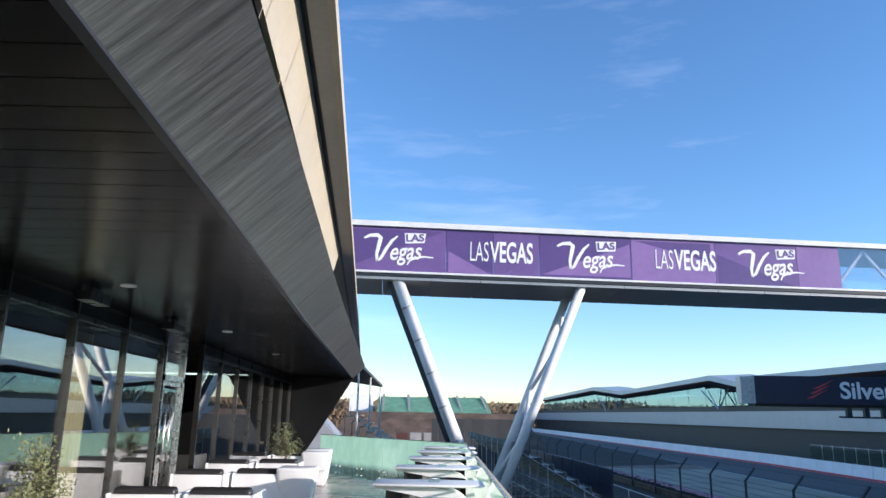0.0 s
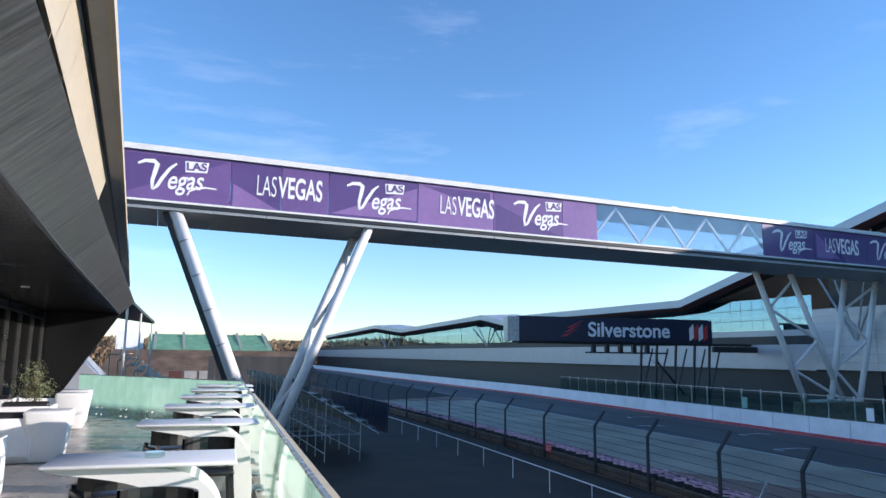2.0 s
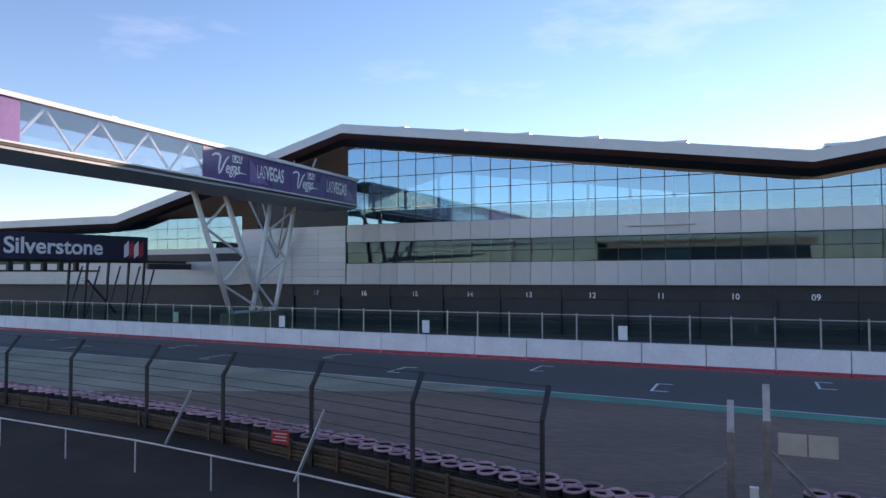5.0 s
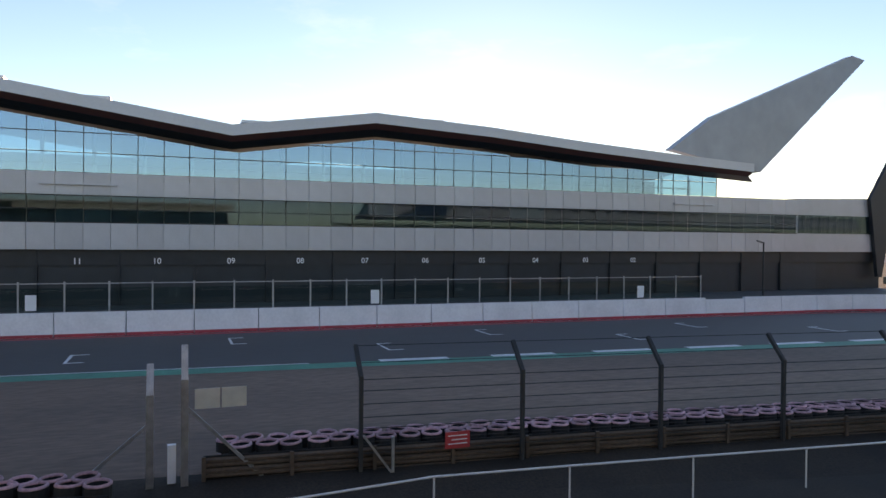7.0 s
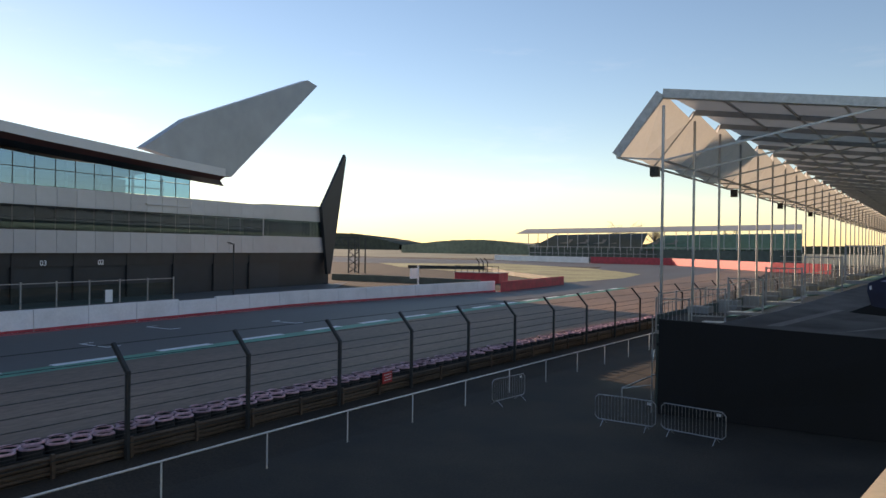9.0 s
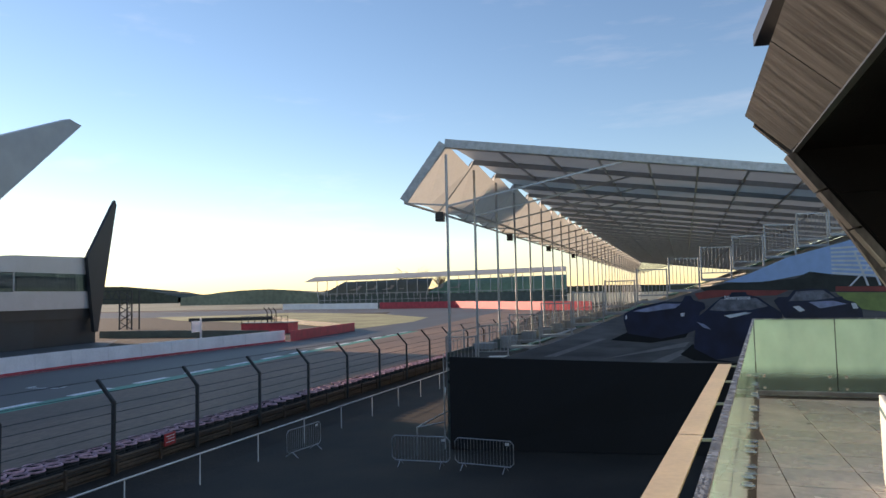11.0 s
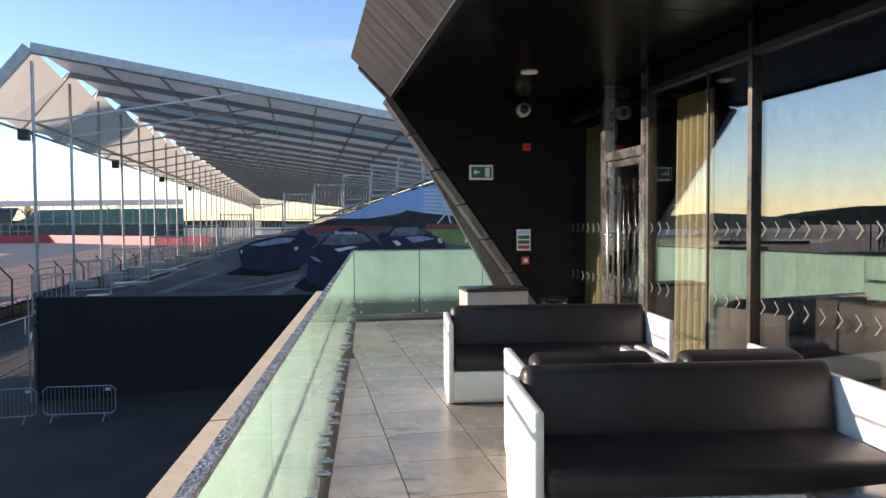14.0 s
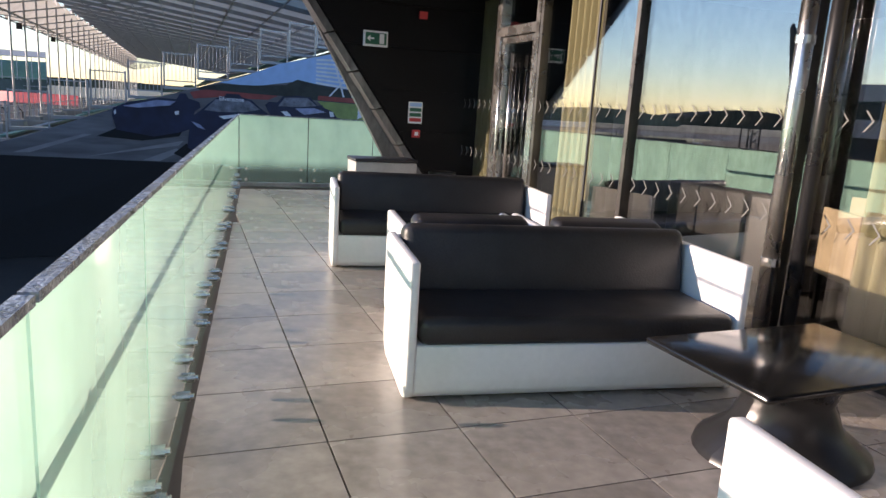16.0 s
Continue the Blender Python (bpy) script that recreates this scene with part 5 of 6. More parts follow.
def near_building():
    # soffit boards in one mesh
    g = Geo()
    y = -7.2
    while y < 30.4:
        a, b = y + 0.005, y + 0.295
        g.prism([(on(EDGE, a) - 0.03, a - (0.0 if y > 0 else 0.0), 7.9), (on(WALLL, a) - 1.5, a + 0.25, 7.9), (on(WALLL, b) - 1.5, b + 0.25, 7.9), (on(EDGE, b) - 0.03, b, 7.9)], (0, 0, 0.03))
        y += 0.3
    g.prism([(-2.86, -7.65, 7.905), (-6.9, -7.03, 7.905), (-6.9, -6.9, 7.905), (-2.8, -7.2, 7.905)], (0, 0, 0.03))
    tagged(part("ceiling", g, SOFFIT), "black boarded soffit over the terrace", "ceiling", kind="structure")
    top = root("canopy_fascia", "brushed dark metal fascia panels leaning out over the terrace", "fascia", at=(-1.5, 0, 8), kind="structure")
    ys = [-7.65] + [-5.0 + 2.6 * i for i in range(14)] + [30.6]
    for a, b in zip(ys, ys[1:]):
        ea, eb = on(EDGE, a), on(EDGE, b - 0.01)
        da, db = 0.49, 0.49
        part("fascia_panel", Geo().prism([(ea, a + 0.01, 7.9), (eb, b - 0.01, 7.9), (eb + db, b - 0.01 - 0.075 * (a < 1), 8.37), (ea + da, a + 0.01 - 0.075 * (a < 1), 8.37)], (-0.03, 0, 0.03)), FASCD, top)
        part("top_panel", Geo().prism([(ea + da, a + 0.01 - 0.075 * (a < 1), 8.375), (eb + db, b - 0.01 - 0.075 * (a < 1), 8.375), (eb + 0.1, b - 0.01, 9.29), (ea + 0.1, a + 0.01, 9.29)], (-0.05, 0, 0)), FASCD, top)
    part("fascia_edge", Geo().sweep([[(on(EDGE, y) - 0.05, y, 7.88), (on(EDGE, y) + 0.01, y, 7.88), (on(EDGE, y) + 0.01, y, 7.9), (on(EDGE, y) - 0.05, y, 7.9)] for y in (-7.6, 1, 6, 12, 30.6)]), DARKM, top)
    # end walls
    a, b, c, d = P(-1.69, -8, 7.9), P(-3.93, -8, FLOOR), P(-6.5, -8, FLOOR), P(-6.5, -8, 7.9)
    n = Vector(P(0, -1, 0)) * 0.2
    tagged(part("wall_south", Geo().prism([a, b, c, d], n), BLACKW), "black panelled end wall with a raking edge", "wall", kind="structure")
    top = root("end_wall_boards", "black horizontal cladding boards on the end wall", "cladding", at=b, kind="structure")
    for i in range(6):
        z0, z1 = FLOOR + 0.02 + i * 0.525, FLOOR + 0.02 + (i + 1) * 0.525 - 0.012
        ua, ub = -3.93 + (z0 - FLOOR) * 2.24 / 3.15, -3.93 + (z1 - FLOOR) * 2.24 / 3.15
        part("board", Geo().prism([P(ua - 0.04, -7.995, z0), P(-4.62, -7.995, z0), P(-4.62, -7.995, z1), P(ub - 0.04, -7.995, z1)], Vector(P(0, 1, 0)) * 0.015), BLACKW, top)
    top = root("raking_trim", "brushed metal strip along the raking wall edge", "trim", at=b, kind="structure")
    for i in range(7):
        q0, q1 = i / 7, (i + 1) / 7 - 0.006
        u0, z0, u1, z1 = -3.93 + 2.24 * q0, FLOOR + 3.15 * q0, -3.93 + 2.24 * q1, FLOOR + 3.15 * q1
        part("trim_plate", Geo().prism([P(u0, -7.96, z0), P(u1, -7.96, z1), P(u1 + 0.09, -7.96, z1 - 0.02), P(u0 + 0.09, -7.96, z0 - 0.02)], Vector(P(0, -1, 0)) * 0.3), FASCD, top)
    tagged(part("wall_south_outer", Geo().prism([P(-1.3, -8.22, 8.3), P(-1.69, -8.22, 7.9), P(-3.93, -8.22, 4.0), P(-12, -8.22, 4.0), P(-12, -8.22, 12.4), P(-2.4, -8.22, 12.4), P(-1.6, -8.22, 9.4)], Vector(P(0, -1, 0)) * 0.1), FASCD), "dark metal outer face of the building's end", "wall", kind="structure")
    tagged(part("wall_north", Geo().prism([(-1.95, 30.6, 7.9), (-4.3, 30.6, 4.0), (-12, 30.6, 4.0), (-12, 30.6, 7.9)], (0, 0.3, 0)), BLACKW), "black end wall with a raking edge", "wall", kind="structure")
    # lounge behind the glass; its unlit look is put into near-black surfaces
    tagged(part("floor_lounge", Geo().prism([P(-4.7, -8.2, FLOOR - 0.01), (-4.6, 1, FLOOR - 0.01), (-4.6, 30.6, FLOOR - 0.01), (-12, 30.6, FLOOR - 0.01), P(-12, -8.2, FLOOR - 0.01)], (0, 0, -0.2)), CARPET), "dark carpet inside the lounge", "floor", kind="structure")
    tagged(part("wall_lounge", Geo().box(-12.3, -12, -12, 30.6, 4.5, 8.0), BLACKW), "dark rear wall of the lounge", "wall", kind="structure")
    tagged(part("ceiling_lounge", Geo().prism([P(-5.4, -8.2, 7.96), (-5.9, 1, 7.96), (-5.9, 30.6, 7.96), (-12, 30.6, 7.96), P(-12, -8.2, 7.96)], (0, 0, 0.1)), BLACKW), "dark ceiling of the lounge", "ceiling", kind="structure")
    # upper floor
    tagged(part("upper_deck", Geo().prism([(-2.6, -8, 9.3), (-1.6, 1, 9.3), (-1.9, 30.6, 9.3), (-12, 30.6, 9.3), (-12, -8, 9.3)], (0, 0, 0.15)), DARKM), "dark deck of the upper floor", "floor", kind="structure")

    def rx(y):
        return (-1.1 + 0.152 * (y - 1)) if y < 1 else -1.1 - 0.034 * (y - 1)
    long_rows = [-9, 1, 10, 20, 40, 73]
    top = root("upper_roof", "projecting cream and grey roof edge above the upper floor", "roof", at=(-1.5, 0, 12.5), kind="structure")
    for a, b in zip(steps(-9, 27.6, 18), steps(-9, 27.6, 18)[1:]):
        part("cream_panel", Geo().sweep([[(rx(y) - 0.81, y, 11.5), (rx(y) - 0.56, y, 12.5), (rx(y) - 0.66, y, 12.52), (rx(y) - 0.9, y, 11.52)] for y in (a + 0.012, b - 0.012)]), CREAM, top)
    part("shadow_gap", Geo().sweep([[(rx(y) - 0.56, y, 12.62), (rx(y) - 0.44, y, 12.62)] for y in long_rows]), DARKM, top)
    part("grey_soffit", Geo().sweep([[(rx(y) - 0.44, y, 12.53), (rx(y) - 0.12, y, 12.53)] for y in long_rows]), ROOFG, top)
    part("cream_edge", Geo().sweep([[(rx(y) - 0.12, y, 12.5), (rx(y), y, 12.52), (rx(y), y, 12.9), (rx(y) - 1.2, y, 13.0)] for y in long_rows]), CREAM, top)
    part("roof_deck", Geo().sweep([[(rx(y) - 0.1, y, 12.9), (-12, y, 13.2)] for y in (-9, 1, 10, 30.6)]), FASCIA, top)
    part("upper_soffit", Geo().sweep([[(rx(y) - 1.16, y, 12.58), (-12, y, 12.58)] for y in (-9, 1, 10, 30.6)]), DARKM, top)
    top = root("upper_glazing", "clear glass front of the upper floor", "window", at=(-2.6, 0, 9.4), kind="structure")
    for a, b in zip(steps(-7.5, 29, 20), steps(-7.5, 29, 20)[1:]):
        part("pane", Geo().sweep([[(rx(y) - 1.3, y, 9.45), (rx(y) - 1.3, y, 12.5)] for y in (a + 0.02, b - 0.02)]), G_CURTAINWALL, top)
    # solid charcoal block in place of unlit rooms
    tagged(part("upper_back", Geo().box(-12, -5, -8, 30, 9.46, 12.55), DARKM), "charcoal block standing in for the unlit upper rooms", "wall", kind="structure")
    # unseen black block fills the space below the terrace
    tagged(part("undercroft", Geo().prism([P(-4.0, -10.4, 0.05), (-4.0, 20, 0.05), (-12, 30, 0.05), (-12, -10, 0.05)], (0, 0, 4.1)), BLACKW), "plain black block for the ground floor under the terrace", "wall", kind="structure")


def lounge_glazing():
    top = root("window_lounge", "floor-to-soffit lounge windows with bronze mullions", "window", at=P(-4.6, -4, FLOOR), kind="structure")
    start = [W(v, 0)[:2] for v in (-8.3, -6.9)]
    cuts = [W(v, 0)[:2] for v in (-5.82, -4.15, -2.4, -0.6)] + [(-4.5, y) for y in (2.9, 4.8, 6.7, 8.6, 10.3, 12.1, 13.9)]
    cuts2 = [(-4.5, y) for y in (16.6, 18.4, 20.3, 22.2, 24.1, 26.0, 28.2, 30.5)]
    for run in (start, cuts, cuts2):
        for (xa, ya), (xb, yb) in zip(run, run[1:]):
            part("pane", Geo().prism([(xa, ya, FLOOR + 0.06), (xb, yb, FLOOR + 0.06), (xb, yb, 7.62), (xa, ya, 7.62)], (-0.02, 0, 0)), G_LOUNGE, top).visible_shadow = False
            part("head_pane", Geo().prism([(xa, ya, 7.68), (xb, yb, 7.68), (xb, yb, 7.88), (xa, ya, 7.88)], (-0.02, 0, 0)), BLACKW, top)
            part("head_rail", Geo().bar((xa, ya, 7.65), (xb, yb, 7.65), 0.08, 0.06), MULL, top)
            part("sill", Geo().bar((xa, ya, FLOOR + 0.03), (xb, yb, FLOOR + 0.03), 0.08, 0.06), MULL, top)
        for x, y in run:
            part("mullion", Geo().box(x - 0.06, x + 0.05, y - 0.022, y + 0.022, FLOOR, 7.89), MULL, top, "slim metal mullion")
    # chevron markings
    etched = mat("etched_white", (0.14, 0.14, 0.135), 0.6)
    for z, v0, n in ((5.6, -8.2, 44), (6.22, -8.2, 44)):
        for i in range(n):
            v = v0 + i * 0.16
            g = Geo()
            for k in (-1, 1):
                g.prism([W(v, z + k * 0.06, 0.012), W(v + 0.05, z, 0.012), W(v + 0.062, z, 0.012), W(v + 0.012, z + k * 0.06, 0.012)], Vector(W(0, 0, 0.003)) - Vector(W(0, 0, 0)))
            part("chevron", g, etched, top)
    # slim joint in the glass
    part("joint", Geo().bar(W(-4.78, FLOOR, 0.008), W(-4.78, 7.62, 0.008), 0.016, 0.02, (1, 0, 0)), DARKM, top)

    def door(name, x, y, along, w):
        d = Vector((along[0], along[1], 0)).normalized()
        o = Vector((d.y, -d.x, 0))
        t = root(name, "glazed lounge door with a steel frame and long pull handles", "door", at=(x, y, FLOOR), kind="structure")
        p = Vector((x, y, FLOOR))
        q = p + d * w
        for e in (p, q):
            part("jamb", Geo().bar(e + d * (0.04 if e is p else -0.04), e + d * (0.04 if e is p else -0.04) + Vector((0, 0, 3.14)), 0.08, 0.12, o), CHROME, t)
        part("head", Geo().bar(p + Vector((0, 0, 2.3)), q + Vector((0, 0, 2.3)), 0.12, 0.1), CHROME, t)
        part("transom_pane", Geo().prism([p + Vector((0, 0, 2.36)), q + Vector((0, 0, 2.36)), q + Vector((0, 0, 3.14)), p + Vector((0, 0, 3.14))], o * -0.02), G_LOUNGE, t)
        lf = part("leaf", Geo().prism([p + d * 0.1 + Vector((0, 0, 0.02)), q - d * 0.1 + Vector((0, 0, 0.02)), q - d * 0.1 + Vector((0, 0, 2.22)), p + d * 0.1 + Vector((0, 0, 2.22))], o * -0.03), G_LOUNGE, t)
        part("leaf_frame", Geo().bar(p + d * 0.13 + o * 0.01, p + d * 0.13 + o * 0.01 + Vector((0, 0, 2.2)), 0.07, 0.05, o).bar(q - d * 0.13 + o * 0.01, q - d * 0.13 + o * 0.01 + Vector((0, 0, 2.2)), 0.07, 0.05, o).bar(p + d * 0.1 + o * 0.01 + Vector((0, 0, 2.2)), q - d * 0.1 + o * 0.01 + Vector((0, 0, 2.2)), 0.05, 0.07), CHROME, lf)
        for s in (0.22, 0.5):
            part("pull_handle", Geo().tube([p + d * s + o * 0.09 + Vector((0, 0, 0.35)), p + d * s + o * 0.09 + Vector((0, 0, 2.05))], 0.018, 8), CHROME, lf, "long steel pull handle", True)
        part("lock", Geo().box(-0.03, 0.03, -0.03, 0.03, 0.95, 1.15), BLACKP, lf, at=Matrix.Translation(p + d * 0.16 + o * 0.06))
    a = W(-6.86, 0)
    door("door_1", a[0], a[1], (math.sin(GA), math.cos(GA)), 1.02)
    door("door_2", -4.5, 14.0, (0, 1), 1.3)
    # curtains hang inside
    for a, b in ((W(-5.62, 0, -0.2), W(-4.98, 0, -0.2)), (W(-2.0, 0, -0.2), W(-1.0, 0, -0.2)), (W(-7.85, 0, -0.2), W(-7.35, 0, -0.2)), ((-4.8, 11.0, 0), (-4.8, 11.7, 0))):
        c = root("curtain", "olive green pleated curtain hanging inside the lounge window", "curtain", "lounge curtains", a)
        a, b = Vector(a), Vector(b)
        d = (b - a).normalized()
        o = Vector((d.y, -d.x, 0))
        n = int((b - a).length / 0.02)
        g = Geo().sweep([[a + d * (0.02 * i) + o * (0.05 * math.sin(i * 1.05 + j * 0.2) * (0.6 + 0.4 * j / 6)) + Vector((0, 0, FLOOR + 0.03 + (6 - j) * 0.46)) for j in range(7)] for i in range(n + 1)])
        part("cloth", g, CURTAIN, c, smooth=True)


def steel_column():
    p = Vector(W(-2.33, FLOOR, 0.15))
    top = root("steel_column", "round brushed steel column in front of the lounge windows", "column", at=p)
    part("shaft", Geo().tube([p, p + Vector((0, 0, 3.15))], 0.052, 16), CHROME, top, smooth=True)
    for z in (0.55, 1.9):
        part("collar", Geo().tube([p + Vector((0, 0, z)), p + Vector((0, 0, z + 0.05))], 0.06, 16), CHROME, top)
    part("drainpipe", Geo().tube([p + Vector(P(-0.05, 0.16, 0)), p + Vector(P(-0.05, 0.16, 3.15))], 0.045, 12), BLACKP, top, smooth=True)


near_building()
lounge_glazing()
steel_column()


# ---- terrace ----
def arc(v):
    return -0.14 - 0.095 * (2.5 - v) if v < 2.5 else -0.14 - 0.078 * (v - 2.5)


NORTH_V = 17.4
COPE = 5.6


def terrace():
    g = Geo()
    vs = steps(-10.55, 19.5, 40)
    g.sweep([[P(arc(v) + 0.06 if v < NORTH_V else arc(NORTH_V) + 0.06 - (v - NORTH_V) * 1.3, v, FLOOR - 0.02), P(-4.75 if v < 2 else -4.6 - 0.154 * (v - 1), v, FLOOR - 0.02)] for v in vs])
    g.add([(1.3, 17.2, FLOOR - 0.02), (-2.6, 23.2, FLOOR - 0.02), (-4.6, 23.2, FLOOR - 0.02), (-4.6, 17.2, FLOOR - 0.02)], [(0, 1, 2, 3)])
    tagged(part("floor", g, GROUT), "dark bedding and joints of the terrace paving", "floor", kind="structure")
    g = Geo().sweep([[P(arc(v) + 0.03, v, FLOOR - 0.05), P(arc(v) + 0.03, v, 4.1), P(-5, v, 4.1)] for v in steps(-10.55, 17.4, 30)])
    tagged(part("slab_edge", g, CONC), "concrete edge of the terrace slab", "slab", kind="structure")
    tagged(part("slab_end", Geo().prism([P(arc(-10.55), -10.56, 4.1), P(-5, -10.56, 4.1), P(-5, -10.56, FLOOR - 0.03), P(arc(-10.55), -10.56, FLOOR - 0.03)], Vector(P(0, -0.05, 0))), CONC), "concrete end of the terrace slab", "slab", kind="structure")
    # coping outside the glass
    top = root("outer_coping", "pale cream metal coping outside the glass balustrade", "coping", at=P(0, 0, FLOOR), kind="structure")
    vv = steps(-6.4, 17.2, 20)
    for a, b in zip(vv, vv[1:]):
        part("coping_piece", Geo().sweep([[P(arc(v) + 0.16, v, COPE), P(arc(v) + 0.28, v, COPE - 0.002), P(arc(v) + 0.28, v, COPE - 0.014), P(arc(v) + 0.16, v, COPE - 0.012)] for v in (a + 0.006, b - 0.006)]), COPING, top)
    for v in vv:
        part("coping_bracket", Geo().box(-0.09, 0.1, -0.006, 0.006, COPE - 0.03, COPE - 0.015), GALV, top, at=Matrix.Translation(P(arc(v) + 0.11, v, 0)))


def tiles():
    T = 0.593
    top = bpy.data.objects["floor"]
    rest = Geo()
    full = Geo().box(0.004, T - 0.004, 0.004, T - 0.004, -0.015, 0).mesh("paving_tile", TILE)
    count = 0
    for j in range(-15, 44):
        v0 = -1.763 + j * T
        for i in range(0, 13):
            u1 = 0.036 - i * T
            u0 = u1 - T
            lim0, lim1 = arc(v0) - 0.03, arc(v0 + T) - 0.03
            wall = -4.56 if v0 < 1 else -4.5 - 0.154 * (v0 - 1) - 0.05
            if u0 > max(lim0, lim1) or u0 < wall - 0.45 or v0 < -10.5 or v0 > 22:
                continue
            if v0 > 16.9 and u1 > arc(NORTH_V) - 0.05 - (v0 + T - NORTH_V) * 0.78:
                continue
            if u1 < min(lim0, lim1) and -10.0 < v0 < 8 and count < 290:
                part("paving_tile", full, TILE, top, at=SOUTH @ Matrix.Translation((u0, v0, FLOOR)))
                count += 1
            else:
                a, b = min(u1, lim0), min(u1, lim1)
                if min(a, b) - u0 > 0.02:
                    rest.prism([P(u0 + 0.004, v0 + 0.004, FLOOR), P(a - 0.004, v0 + 0.004, FLOOR), P(b - 0.004, v0 + T - 0.004, FLOOR), P(u0 + 0.004, v0 + T - 0.004, FLOOR)], (0, 0, -0.015))
    tagged(part("paving_rest", rest, TILE, top), kind="stuff")


def balustrade():
    top = root("glass_balustrade", "frosted green glass balustrade panels with steel point fixings", "balustrade", at=P(0, 0, FLOOR))
    bolt = Geo().tube([(0, 0, 0), (-0.03, 0, 0)], 0.022, 10).tube([(-0.03, 0, 0), (-0.045, 0, 0)], 0.012, 8).mesh("fixing", CHROME)

    def panel(a, b, z0=FLOOR - 0.12):
        a, b = Vector(a), Vector(b)
        d = (b - a).normalized()
        o = Vector((d.y, -d.x, 0))
        pa, pb = a + d * 0.008, b - d * 0.008
        g = Geo().prism([(pa.x, pa.y, z0), (pb.x, pb.y, z0), (pb.x, pb.y, FLOOR + 1.1), (pa.x, pa.y, FLOOR + 1.1)], o * 0.017)
        part("pane", g, G_RAIL, top).visible_shadow = False
        part("top_bead", Geo().bar((pa.x, pa.y, FLOOR + 1.108), (pb.x, pb.y, FLOOR + 1.108), 0.028, 0.016), mat("dewy_glass_edge", (0.3, 0.33, 0.36), 0.25, 0.3, vary=0.5, scale=14, fine=90, bump=0.6) if "dewy_glass_edge" not in bpy.data.materials else bpy.data.materials["dewy_glass_edge"], top, "glass edge beaded with dew")
        m = Matrix((o, d, Vector((0, 0, 1)))).transposed().to_4x4()
        for e in (pa + d * 0.1, pb - d * 0.1):
            for z in (0.1, 0.27):
                part("fixing", bolt, CHROME, top, at=Matrix.Translation((e.x, e.y, FLOOR + z)) @ m)
    vs = steps(-10.5, NORTH_V, 27)
    for a, b in zip(vs, vs[1:]):
        panel(P(arc(a), a, 0), P(arc(b), b, 0))
    us = steps(arc(-10.5), -4.6, 3)
    for a, b in zip(us, us[1:]):
        panel(P(b, -10.5, 0), P(a, -10.5, 0))
    p0, p1 = Vector(P(arc(NORTH_V), NORTH_V, 0)), Vector((-2.4, 22.6, 0))
    q = [p0.lerp(p1, i / 6) for i in range(7)]
    for a, b in zip(q, q[1:]):
        panel(a, b)
    part("base_channel", Geo().bar(P(arc(-10.5), -10.44, FLOOR + 0.03), P(-4.6, -10.44, FLOOR + 0.03), 0.06, 0.06), GALV, top)


terrace()
balustrade()


# ---- lounge furniture ----
def sofa(name, label, at, w, group, d=0.78):
    """White moulded shell with loose charcoal cushions; its front looks along +y."""
    top = root(name, label, "sofa" if w > 1.2 else "armchair", group)
    top.matrix_world = at
    h, t = 0.7, 0.05
    bm = bmesh.new()

    def slab(x0, x1, outline):
        a = [bm.verts.new((x0, y, z)) for y, z in outline]
        b = [bm.verts.new((x1, y, z)) for y, z in outline]
        n = len(outline)
        bm.faces.new(a[::-1])
        bm.faces.new(b)
        for i in range(n):
            bm.faces.new((a[i], a[(i + 1) % n], b[(i + 1) % n], b[i]))
    # arms rise straight; their feet are cut back and rounded
    arm = [(-d / 2 + 0.1, 0.0), (d / 2 - 0.1, 0.0), (d / 2 - 0.04, 0.015), (d / 2 - 0.01, 0.05), (d / 2, 0.11), (d / 2, h), (-d / 2, h), (-d / 2, 0.12), (-d / 2 + 0.03, 0.04)]
    slab(-w / 2, -w / 2 + t, arm)
    slab(w / 2 - t, w / 2, arm)
    slab(-w / 2 + t - 0.004, w / 2 - t + 0.004, [(-d / 2 + 0.11, 0.003), (d / 2 - 0.1, 0.003), (d / 2 - 0.045, 0.018), (d / 2 - 0.014, 0.055), (d / 2 - 0.006, 0.11), (d / 2 - 0.006, 0.29), (-d / 2 + 0.14, 0.29), (-d / 2 + 0.1, h - 0.01), (-d / 2 + 0.004, h - 0.01), (-d / 2 + 0.004, 0.12)])
    bmesh.ops.recalc_face_normals(bm, faces=bm.faces)
    bmesh.ops.bevel(bm, geom=list(bm.edges), offset=0.012, segments=2, profile=0.5, affect="EDGES")
    part("shell", bm_mesh(bm, "shell", RESIN), RESIN, top, "white moulded shell", at=at)
    lean = at @ Matrix.Translation((0, -d / 2 + 0.2, 0.4)) @ Matrix.Rotation(radians(10), 4, "X")
    part("seat_cushion", soft("seat_cushion", LEATHER, [(-w / 2 + t + 0.008, w / 2 - t - 0.008, -d / 2 + 0.2, d / 2 + 0.004, 0.285, 0.43)], 0.05, 5), LEATHER, top, "charcoal seat cushion", at=at)
    part("back_cushion", soft("back_cushion", LEATHER, [(-w / 2 + t + 0.008, w / 2 - t - 0.008, -0.1, 0.075, -0.02, 0.38)], 0.055, 5), LEATHER, top, "charcoal back cushion", at=lean)
    return top


def stand_at(x, y, rot):
    return Matrix.Translation((x, y, FLOOR)) @ Matrix.Rotation(radians(rot), 4, "Z")


def place(u, v, rot=0.0):
    return Matrix.Translation(P(u, v, FLOOR)) @ Matrix.Rotation(radians(-8.75 + rot), 4, "Z")


